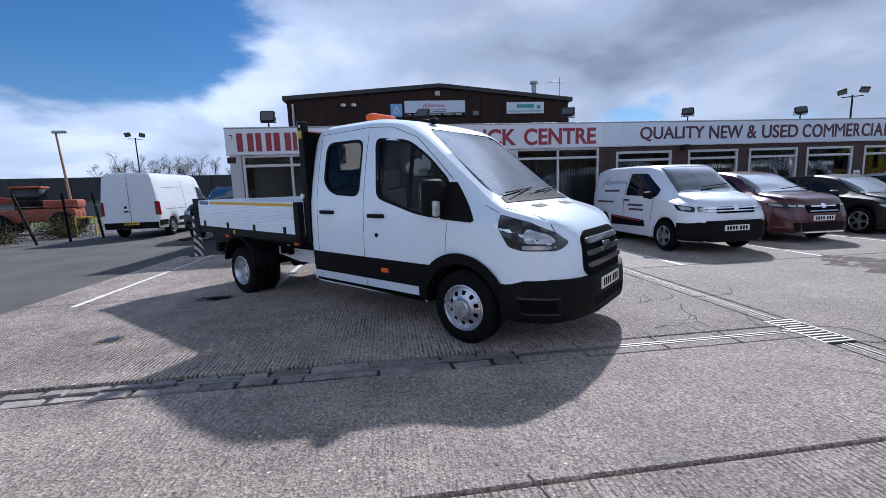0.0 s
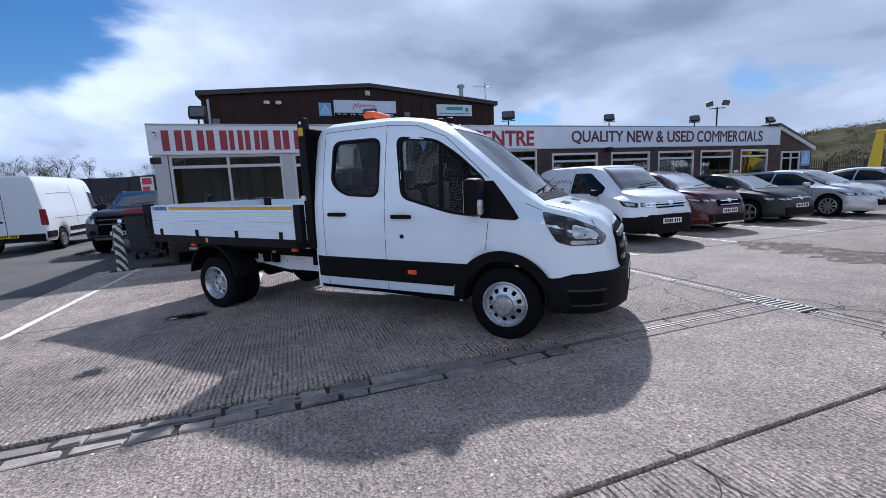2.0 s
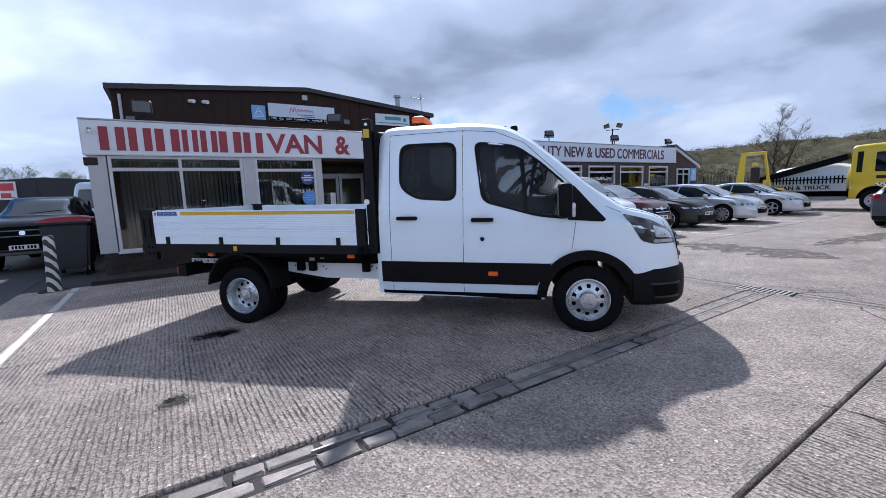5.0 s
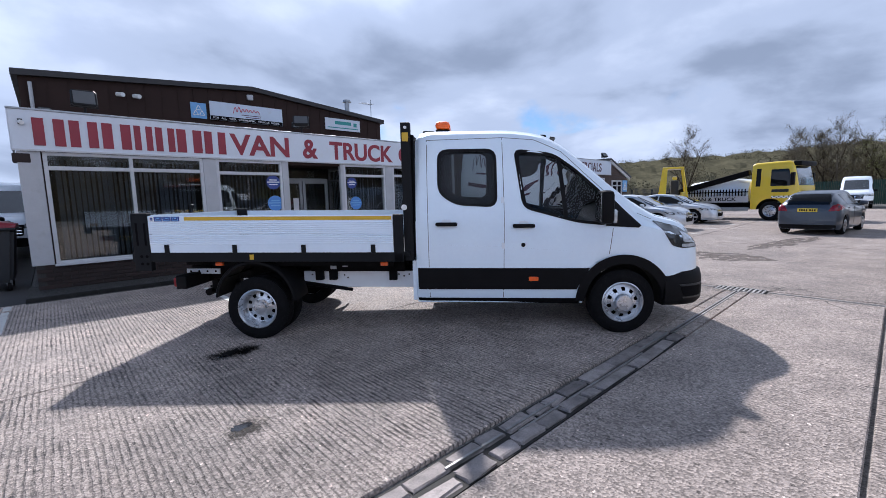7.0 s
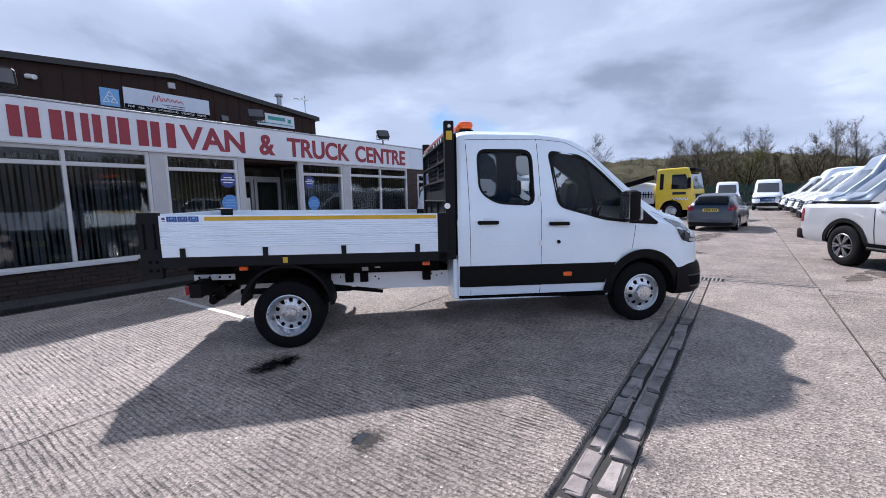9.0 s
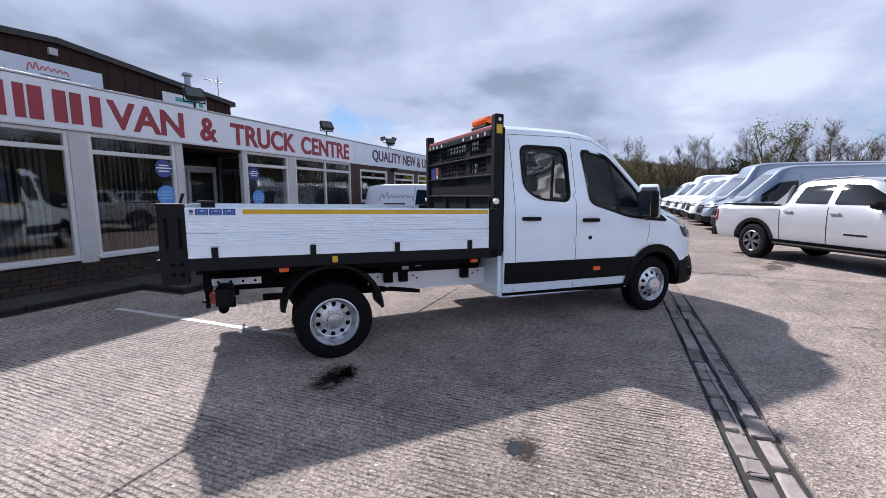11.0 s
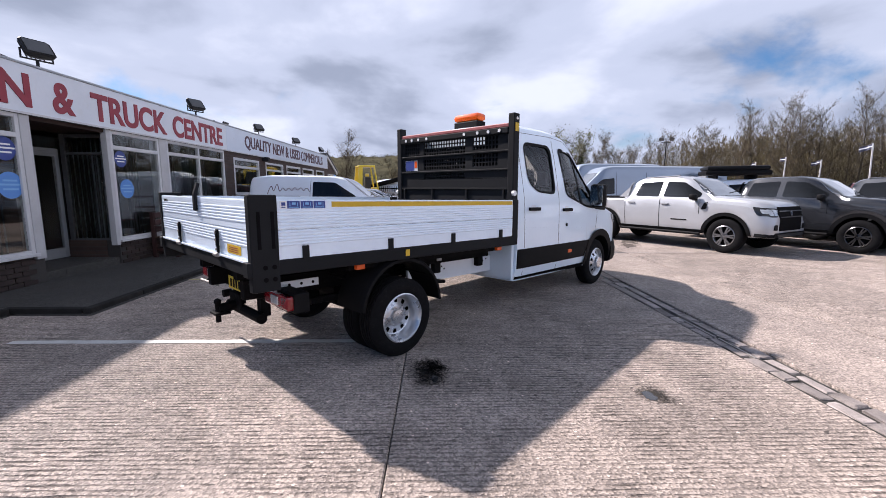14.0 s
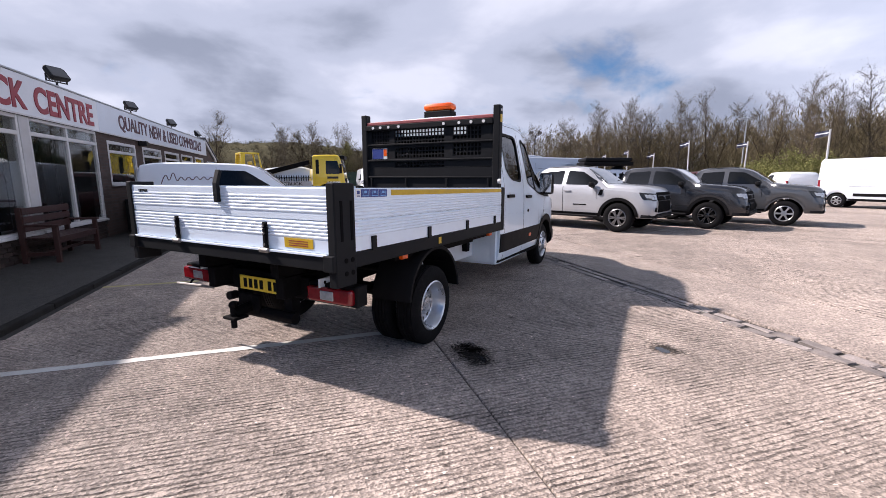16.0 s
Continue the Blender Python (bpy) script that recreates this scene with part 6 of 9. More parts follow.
    # head post
    hp = boxed("head_post", M["frame_grey"], truck, (-2.315, -2.215, min(1.0 * s, 0.915 * s), max(1.0 * s, 0.915 * s), 0.80, 2.245), 0.01)
    boxed("post_label", M["safety_yellow"], hp, (-2.30, -2.235, min(1.0005 * s, 1.003 * s), max(1.0005 * s, 1.003 * s), 2.05, 2.14))
    part("latch_disc", rod(bm_new(), (-2.30, 0.99 * s, 1.37), (-2.30, 1.02 * s, 1.37), 0.03, seg=16), M["white"], hp)
    part("latch_disc", rod(bm_new(), (-2.265, 0.99 * s, 2.19), (-2.265, 1.005 * s, 2.19), 0.017, seg=12), M["white"], hp)
    boxed("front_pillar", M["frame_grey"], truck, (-2.415, -2.316, min(1.08 * s, 1.0 * s), max(1.08 * s, 1.0 * s), 0.80, 1.30), 0.006)
    part("side_repeater", box(bm_new(), -2.58, -2.50, 0.98 * s - 0.02, 0.98 * s + 0.02, 0.745, 0.785, 0.006), M["amber"], truck)
    part("side_repeater", box(bm_new(), -4.40, -4.32, 0.98 * s - 0.02, 0.98 * s + 0.02, 0.745, 0.785, 0.006), M["amber"], truck)
    boxed("repeater_bracket", M["chassis"], truck, (-4.45, -2.45, 0.94 * s - 0.02, 0.94 * s + 0.02, 0.74, 0.80))


drop_side(-1)
drop_side(1)
# tailgate
toe = Matrix.Translation((-5.225, 0, 0)) @ Matrix.Rotation(radians(-90), 4, "Z")
tg = None
for z0, z1 in ((0.905, 1.098), (1.102, 1.298)):
    b_ = ribbed(-1.018, 1.018, z0, z1, marks=(0.48, 0.59, 0.70, 0.81, 0.92) if z0 < 1 else (0.26, 0.37, 0.48, 0.59, 0.70), deep=0.0036)
    bmesh.ops.transform(b_, matrix=toe, verts=b_.verts)
    o = part("tailgate_board", b_, M["tray"], truck, "white ribbed aluminium tailgate board")
    tg = tg or o
boxed("tail_rail", M["frame_grey"], truck, (-5.235, -5.14, -1.02, 1.02, 0.80, 0.885), 0.006)
boxed("tail_edge", M["tray"], truck, (-5.245, -5.14, -1.018, 1.018, 0.887, 0.902), 0.003)
for y in (0.44, -0.50):
    h_ = boxed("tail_hinge", M["chassis"], truck, (-5.243, -5.2315, y - 0.021, y + 0.021, 0.90, 1.075), 0.004)
    boxed("hinge_strap", M["chassis"], h_, (-5.250, -5.2435, y - 0.011, y + 0.011, 0.95, 1.065), 0.002)
    part("hinge_knuckle", rod(bm_new(), (-5.252, y - 0.036, 0.893), (-5.252, y + 0.036, 0.893), 0.016, seg=12), M["steel"], h_)
    for z in (0.93, 1.00, 1.05):
        part("hinge_bolt", rod(bm_new(), (-5.249, y + 0.0, z), (-5.256, y, z), 0.008, seg=8), M["steel"], h_)
lt = boxed("tail_latch", M["frame_grey"], truck, (-5.25, -5.226, -0.075, -0.025, 1.19, 1.32), 0.006)
bm = box(bm_new(), -0.012, 0.012, -0.022, 0.022, 0, 0.10, 0.004)
bmesh.ops.transform(bm, matrix=Matrix.Translation((-5.24, -0.05, 1.31)) @ Matrix.Rotation(radians(18), 4, "Y"), verts=bm.verts)
part("latch_lever", bm, M["frame_grey"], lt)
boxed("warning_label", M["safety_yellow"], tg, (-5.2285, -5.2255, -0.90, -0.66, 0.925, 0.985))
for k in range(3):
    boxed("print_bar", M["maroon"], tg, (-5.2300, -5.2288, -0.86, -0.70, 0.937 + k * 0.014, 0.942 + k * 0.014))
tip = words("tail_word", "TIPPER", M["frame_grey"], tg, 0.0, 0.13, 0.0, 0.022, 0.0, depth=0.003, bold=0.01)
tip.matrix_basis = Matrix.Translation((-5.2262, 0.93, 1.245)) @ Matrix.Rotation(radians(-90), 4, "Z")
# headboard
HX = -2.275
hb = boxed("headboard_sheet", M["frame_grey"], truck, (HX - 0.012, HX + 0.012, -0.915, 0.915, 0.905, 1.54))
for y0, y1, z0, z1 in ((-0.915, 0.915, 2.03, 2.10), (-0.915, -0.76, 1.545, 2.03), (-0.38, -0.26, 1.545, 2.03), (0.48, 0.915, 1.545, 1.83), (0.86, 0.915, 1.83, 2.03), (0.48, 0.56, 1.83, 2.03), (-0.26, 0.48, 1.805, 1.845), (-0.26, 0.48, 1.62, 1.665), (-0.76, -0.38, 1.545, 1.68), (-0.76, -0.38, 1.835, 1.875)):
    boxed("headboard_plate", M["frame_grey"], truck, (HX - 0.012, HX + 0.012, y0, y1, z0, z1))
for z in (1.845, 1.64, 1.42):
    boxed("head_rib", M["frame_grey"], truck, (HX - 0.035, HX - 0.012, -0.915, 0.915, z - 0.010, z + 0.010), 0.004)
for y in (-0.86, -0.3, 0.3, 0.86):
    boxed("head_rib", M["frame_grey"], truck, (HX - 0.035, HX - 0.012, y - 0.012, y + 0.012, 0.91, 1.41), 0.004)


def grid_mesh(y0, y1, z0, z1, cell=0.045):
    bm_ = bm_new()
    for y in np.arange(y0, y1 + 1e-6, (y1 - y0) / max(1, round((y1 - y0) / cell))):
        box(bm_, HX - 0.005, HX + 0.005, y - 0.007, y + 0.007, z0, z1)
    for z in np.arange(z0, z1 + 1e-6, (z1 - z0) / max(1, round((z1 - z0) / cell))):
        box(bm_, HX - 0.004, HX + 0.004, y0, y1, z - 0.007, z + 0.007)
    return tagged(part("head_mesh", bm_, M["frame_grey"], truck), kind="stuff")


grid_mesh(-0.26, 0.48, 1.845, 2.03)
grid_mesh(-0.26, 0.48, 1.665, 1.805)
grid_mesh(-0.26, 0.48, 1.545, 1.62)
grid_mesh(-0.76, -0.38, 1.875, 2.03)
grid_mesh(-0.76, -0.38, 1.68, 1.835)
grid_mesh(0.56, 0.86, 1.83, 2.03)
boxed("top_bar", M["bar_red"], truck, (HX - 0.03, HX + 0.03, -0.915, 0.915, 2.102, 2.145), 0.008)
boxed("top_tube", M["frame_grey"], truck, (HX - 0.045, HX - 0.0125, -0.915, 0.915, 2.035, 2.10), 0.006)
for y in (-0.80, -0.64, -0.48, -0.27, 0.39, 0.55, 0.68, 0.80):
    part("bar_stud", rod(bm_new(), (HX - 0.045, y, 2.068), (HX - 0.051, y, 2.068), 0.019, seg=12), M["white"], truck)
st = boxed("head_sticker", M["white"], truck, (HX - 0.016, HX - 0.0125, 0.60, 0.845, 1.66, 1.80))
boxed("sticker_block", M["navy"], st, (HX - 0.0185, HX - 0.0165, 0.665, 0.84, 1.665, 1.795))
boxed("sticker_block", M["amber"], st, (HX - 0.0185, HX - 0.0165, 0.605, 0.655, 1.70, 1.79))

# chassis and running gear
for s in (-1, 1):
    boxed("chassis_rail", M["chassis"], truck, (-5.05, -2.1, 0.38 * s - 0.04, 0.38 * s + 0.04, 0.50, 0.66), 0.006)
    boxed("subframe_rail", M["chassis"], truck, (-5.1, -2.35, 0.40 * s - 0.04, 0.40 * s + 0.04, 0.67, 0.855))
    bm = prism(bm_new(), [(-3.56, 0.51), (-3.05, 0.44), (-2.195, 0.44), (-2.195, 0.625), (-3.56, 0.625)], 0.03, Matrix.Translation((0, 0.62 * s - 0.015, 0)))
    part("chassis_cover", bm, M["p_van"], truck, "white painted chassis side panel")
    boxed("cab_corner", M["p_white"], truck, (-2.24, -2.19, min(0.95 * s, 0.55 * s), max(0.95 * s, 0.55 * s), 0.36, 0.80), 0.01)
    bm = bm_new()
    n_ = 20
    prev = None
    for i in range(n_ + 1):
        a = radians(2 + 172 * i / n_)
        row = []
        for r, y in ((0.425, 0.70), (0.44, 0.695), (0.455, 0.70), (0.455, 1.03), (0.44, 1.055), (0.415, 1.055), (0.425, 1.03)):
            row.append(bm.verts.new((-3.954 + r * math.cos(a), y * s, 0.36 + r * math.sin(a))))
        if prev:
            for k in range(7):
                bm.faces.new((prev[k], prev[(k + 1) % 7], row[(k + 1) % 7], row[k]))
        else:
            bm.faces.new(row)
        prev = row
    bm.faces.new(list(reversed(prev)))
    bmesh.ops.recalc_face_normals(bm, faces=bm.faces)
    part("mudguard", bm, M["black"], truck, smooth=True)
    for x in (-4.30, -3.61):
        part("guard_stay", rod(bm_new(), (x, 0.40 * s, 0.62), (x, 0.95 * s, 0.62), 0.015, seg=8), M["chassis"], truck)
    part("leaf_spring", box(bm_new(), -4.55, -3.35, 0.50 * s - 0.03, 0.50 * s + 0.03, 0.40, 0.46, 0.01), M["chassis"], truck)
    # rear lamps
    lam = boxed("tail_lamp", M["red_lens"], truck, (-4.945, -4.86, min(0.53 * s, 0.93 * s), max(0.53 * s, 0.93 * s), 0.492, 0.602), 0.018)
    boxed("lamp_body", M["black"], lam, (-4.90, -4.78, min(0.51 * s, 0.95 * s), max(0.51 * s, 0.95 * s), 0.472, 0.622), 0.012)
    boxed("reverse_lens", M["lamp"], lam, (-4.951, -4.94, min(0.66 * s, 0.78 * s), max(0.66 * s, 0.78 * s), 0.515, 0.58), 0.006)
    boxed("perforated_bracket", M["p_van"], truck, (-4.95, -4.55, 0.66 * s - 0.008, 0.66 * s + 0.008, 0.60, 0.66))
    for x in (-4.9, -4.8, -4.7, -4.6):
        part("bracket_hole", rod(bm_new(), (x, 0.651 * s, 0.63), (x, 0.670 * s, 0.63), 0.012), M["matt_black"], truck)
for x in (-4.9, -4.3, -3.5, -2.8):
    boxed("cross_member", M["chassis"], truck, (x - 0.05, x + 0.05, -0.95, 0.95, 0.80, 0.858))
part("rear_axle", rod(bm_new(), (-3.954, -0.75, 0.345), (-3.954, 0.75, 0.345), 0.06), M["chassis"], truck)
part("axle_case", rod(bm_new(), (-3.954, -0.14, 0.345), (-3.954, 0.14, 0.345), 0.15, seg=16), M["chassis"], truck)
part("prop_shaft", rod(bm_new(), (-3.9, 0, 0.38), (-1.6, 0, 0.45), 0.045), M["chassis"], truck)
part("front_axle", rod(bm_new(), (0, -0.75, 0.33), (0, 0.75, 0.33), 0.05), M["chassis"], truck)
boxed("fuel_tank", M["chassis"], truck, (-3.0, -2.0, 0.1, 0.55, 0.33, 0.56), 0.04)
boxed("tool_box", M["chassis"], truck, (-3.3, -2.9, -0.58, -0.42, 0.42, 0.60), 0.02)
for x in (-3.36, -3.20, -2.50):
    boxed("body_bracket", M["chassis"], truck, (x - 0.045, x + 0.045, -0.70, -0.636, 0.53, 0.80), 0.008)
for x, w_, z, h_, mt_ in ((-3.22, 0.07, 0.66, 0.075, M["galv"]), (-3.08, 0.06, 0.69, 0.05, M["white"]), (-2.84, 0.05, 0.73, 0.03, M["safety_yellow"]), (-2.68, 0.12, 0.735, 0.022, M["white"])):
    boxed("maker_plate", mt_, truck, (x, x + w_, -0.706, -0.7015, z, z + h_))
boxed("subframe_skirt", M["chassis"], truck, (-3.45, -2.36, -0.70, -0.68, 0.635, 0.80))
for x, z in ((-3.46, 0.585), (-3.40, 0.585), (-3.08, 0.58), (-3.04, 0.55), (-2.44, 0.59), (-2.38, 0.57), (-2.32, 0.59)):
    part("bolt_hole", rod(bm_new(), (x, -0.634, z), (x, -0.637, z), 0.010, seg=8), M["matt_black"], truck)
part("brake_pipe", rod(bm_new(), (-3.55, -0.60, 0.47), (-3.0, -0.60, 0.40), 0.02, seg=8), M["chassis"], truck)
part("ram", rod(bm_new(), (-3.2, 0, 0.42), (-2.7, 0, 0.83), 0.07), M["steel"], truck)
boxed("light_bar", M["chassis"], truck, (-4.89, -4.79, -0.505, 0.505, 0.47, 0.64), 0.01)
part("under_run_bar", rod(bm_new(), (-4.90, -0.36, 0.31), (-4.90, 0.34, 0.31), 0.045, seg=14), M["chassis"], truck)
for y in (-0.38, 0.38):
    boxed("tow_bracket", M["chassis"], truck, (-4.88, -4.80, y * 0.7 - 0.04, y * 0.7 + 0.04, 0.31, 0.60))
part("tow_bar", rod(bm_new(), (-4.88, 0.10, 0.36), (-5.08, 0.10, 0.33), 0.045, seg=12), M["chassis"], truck)
boxed("tow_jaw", M["chassis"], truck, (-5.13, -5.0, 0.03, 0.17, 0.29, 0.315), 0.01)
boxed("tow_plate", M["chassis"], truck, (-4.945, -4.915, -0.02, 0.22, 0.29, 0.46), 0.008)
part("tow_socket", rod(bm_new(), (-4.90, 0.30, 0.42), (-4.97, 0.30, 0.42), 0.035, seg=12), M["black"], truck)
bm = rod(bm_new(), (-5.085, 0.10, 0.22), (-5.085, 0.10, 0.38), 0.022, seg=12)
bmesh.ops.create_uvsphere(bm, u_segments=14, v_segments=10, radius=0.03, matrix=Matrix.Translation((-5.085, 0.10, 0.40)))
part("tow_ball", bm, M["chassis"], truck, smooth=True)
part("step_tube", rod(bm_new(), (-4.93, 0.55, 0.452), (-4.93, 1.05, 0.43), 0.013, seg=8), M["steel"], truck)
for y in (0.62, 0.88):
    part("tube_stay", rod(bm_new(), (-4.93, y, 0.44), (-4.88, y, 0.49), 0.010, seg=6), M["chassis"], truck)
plate(truck, -4.955, -0.10, 0.555, 0.52, 0.111, M["plate_y"], rz=180)
# the empty truck stands a little nose-down on its springs
for ob in list(truck.children_recursive):
    if ob.type == "MESH" and ob.parent is not None and ob.data.users == 1:
        if ob.matrix_basis == Matrix.Identity(4):
            for v in ob.data.vertices:
                v.co.z -= 0.019 * v.co.x
        elif ob.parent is truck or ob.parent is tg:
            ob.location.z -= 0.019 * ob.location.x
ws_f = wheel_set(0.347, 0.195, 0.215, "steel", M["wheel_silver"])
ws_r = wheel_set(0.347, 0.195, 0.215, "deep", M["wheel_silver"])
for s in (-1, 1):
    put_wheel(truck, ws_f, 0.0, 0.865 * s)
    put_wheel(truck, ws_r, -3.954, 0.93 * s)
    put_wheel(truck, ws_r, -3.954, 0.68 * s)

# ---- parked vehicles ----
def vehicle(name, label, category, m, sp, group=""):
    """A road vehicle from a list of curves and outlines; x = 0 at the front axle, x grows forwards."""
    car = thing(name, label, category, m, group)
    pt = sp["paint"]
    R, xr = sp["R"], -sp["wb"]
    top, wide, belt, roof = pchip(sp["top"]), pchip(sp["wide"]), pchip(sp["belt"]), pchip(sp["roof"])
    zb = sp.get("zb", 0.24)
    ar = sp.get("arch", R + 0.055)
    hb_ = hull(sp["x0"], sp["x1"], top, lambda x: zb + 0.02 * max(0, abs(x - xr / 2) - abs(xr) / 2 - 0.3), wide, belt, roof, ((0.0, R, ar), (xr, R, ar)), 0.08, tuck=0.06, round_top=sp.get("rt", 0.11))
    tr = BVHTree.FromBMesh(hb_)
    part("body", hb_, (pt, M["matt_black"]), car, smooth=True, flat_angle=32)

    def lay(nm, poly, view, off, mat_, par=None, thick=0.012, grid=0.07):
        return part(nm, panel(tr, poly, view, off + 0.003, thick, grid), mat_, par or car, smooth=True)

    for view in ("R", "L"):
        for poly in sp.get("side_glass", ()):
            lay("side_window", rounded(poly, 0.045), view, 0.004, M["tint"])
        for poly in sp.get("trim", ()):
            lay("side_trim", poly, view, 0.012, M["black"])
        for a, c in sp.get("seams", ()):
            lay("door_seam", strip([a, c], 0.009), view, 0.002, M["matt_black"], thick=0.004)
        for x, z in sp.get("handles", ()):
            lay("door_handle", rounded([(x - 0.10, z - 0.016), (x + 0.10, z - 0.016), (x + 0.10, z + 0.016), (x - 0.10, z + 0.016)], 0.014), view, 0.03, sp.get("handle_mat", pt), thick=0.028)
        if "flare" in sp:
            w_ = sp["flare"]
            for cx in (0.0, xr):
                part("arch_flare", arch_strip(tr, cx, R, ar - 0.012, ar + w_, view, 0.015, zb + 0.03), sp.get("flare_mat", M["black"]), car, smooth=True)
        if "sill" in sp:
            lay("sill_trim", [(xr + ar + 0.02, zb + 0.01), (-ar - 0.02, zb + 0.01), (-ar - 0.02, zb + sp["sill"]), (xr + ar + 0.02, zb + sp["sill"])], view, 0.012, M["black"], grid=0.3)
        if "head_side" in sp:
            h_ = lay("headlight", rounded(sp["head_side"], 0.025), view, 0.005, M["lamp_dark"], grid=0.06)
            ps = sp["head_side"]
            cx, cz = sum(p_[0] for p_ in ps) / len(ps), sum(p_[1] for p_ in ps) / len(ps)
            lay("lamp_lens", rounded([(cx + (p_[0] - cx) * 0.50 + 0.03, cz + (p_[1] - cz) * 0.5) for p_ in ps], 0.02), view, 0.009, M["lamp"], h_, grid=0.06)
        if "tail_side" in sp:
            lay("tail_lamp", rounded(sp["tail_side"], 0.025), view, 0.006, M["red_lens"], grid=0.08)
    if "screen" in sp:
        lay("windscreen", rounded(sp["screen"], 0.06), sp.get("screen_view", "T"), 0.004, M["screen"])
        if "wip" in sp:
            x_, z_ = sp["wip"]
            part("wiper", rod(bm_new(), (x_, -0.1, z_), (x_ - 0.06, 0.5, z_ + 0.05), 0.01, seg=6), M["black"], car)
    if "back_glass" in sp:
        lay("rear_window", rounded(sp["back_glass"], 0.06), sp.get("back_view", "B"), 0.004, M["tint"])
    for poly in sp.get("grille", ()):
        g_ = lay("grille", rounded(poly, 0.03), "F", 0.006, M["matt_black"], grid=0.1)
    for z, w_ in sp.get("grille_bars", ()):
        lay("grille_bar", rounded([(-w_, z - 0.012), (w_, z - 0.012), (w_, z + 0.012), (-w_, z + 0.012)], 0.01), "F", 0.018, sp.get("bar_mat", M["chrome"]), thick=0.012, grid=0.1)
    if "badge" in sp:
        z = sp["badge"]
        lay("badge", rounded([(-0.055, z - 0.05), (0.055, z - 0.05), (0.055, z + 0.05), (-0.055, z + 0.05)], 0.045), "F", 0.022, M["chrome"])
    for poly in sp.get("front_black", ()):
        lay("bumper_insert", rounded(poly, 0.03), "F", 0.005, M["black"], grid=0.1)
    for poly in sp.get("front_lamps", ()):
        for s in (1, -1):
            h_ = lay("headlight", rounded([(y * s, z) for y, z in poly], 0.025), "F", 0.007, M["lamp_dark"], grid=0.07)
            cy, cz = sum(q[0] for q in poly) / len(poly), sum(q[1] for q in poly) / len(poly)
            for dy, dz in ((-0.24, 0.0), (0.24, 0.0)):
                k_ = [(s * (cy + (q[0] - cy) * 0.40 + dy * (max(p_[0] for p_ in poly) - min(p_[0] for p_ in poly))), cz + (q[1] - cz) * 0.66) for q in poly]
                lay("lamp_reflector", rounded(k_, 0.015), "F", 0.011, M["lamp"], h_, grid=0.07)
    for poly in sp.get("rear_black", ()):
        lay("rear_bumper", rounded(poly, 0.03), "B", 0.006, M["black"], grid=0.1)
    for poly in sp.get("rear_lamps", ()):
        for s in (1, -1):
            lay("tail_lamp", rounded([(y * s, z) for y, z in poly], 0.025), "B", 0.007, M["red_lens"], grid=0.07)
    for nm, poly, view, mat_, off in sp.get("extra", ()):
        lay(nm, poly, view, off, mat_)
    for key, mat_, rz, sgn in (("plate_f", M["plate_w"], 0, 1), ("plate_b", M["plate_y"], 180, -1)):
        if key in sp:
            z = sp[key]
            hit, _, _, _ = tr.ray_cast(Vector((8 * sgn, 0, z)), Vector((-sgn, 0, 0)))
            plate(car, hit.x + (0.024 if "bumper" in sp and sgn > 0 else 0.004) * sgn, 0, z, 0.52, 0.111, mat_, rz=rz)
    if "bumper" in sp:
        xa, zt_, mat_ = sp["bumper"]
        bw_ = hull(xa, sp["x1"] + 0.018, lambda x: zt_ - 0.02 * max(0, x - sp["x1"] + 0.2), lambda x: zb + 0.015, lambda x: wide(x) + 0.014, lambda x: zt_ - 0.06, lambda x: wide(x) - 0.01, (), 0.05, tuck=0.07, round_top=0.04)
        part("front_bumper", bw_, (mat_, M["matt_black"]), car, smooth=True)
    # mirrors
    mx, mz = sp["mirror"]
    for s in (-1, 1):
        y = s * (wide(mx) + 0.06)
        mi = part("door_mirror", box(bm_new(), mx - 0.07, mx + 0.07, y - 0.11, y + 0.11, mz - 0.07, mz + 0.07, 0.045), sp.get("mirror_mat", pt), car, smooth=True)
        part("mirror_stalk", box(bm_new(), mx - 0.03, mx + 0.03, min(y, s * (wide(mx) - 0.12)), max(y, s * (wide(mx) - 0.12)), mz - 0.09, mz - 0.05, 0.008), M["black"], mi)
    ws = wheel_set(R, sp.get("tw", 0.21), sp["rim"], sp["rk"], sp.get("rim_mat", M["alloy"]))
    tk = sp["track"]
    for x in (0.0, xr):
        for s in (-1, 1):
            put_wheel(car, ws, x, tk * s)
    return car, tr, lay


ROAD_ROW = "cars parked in the row by the showroom"
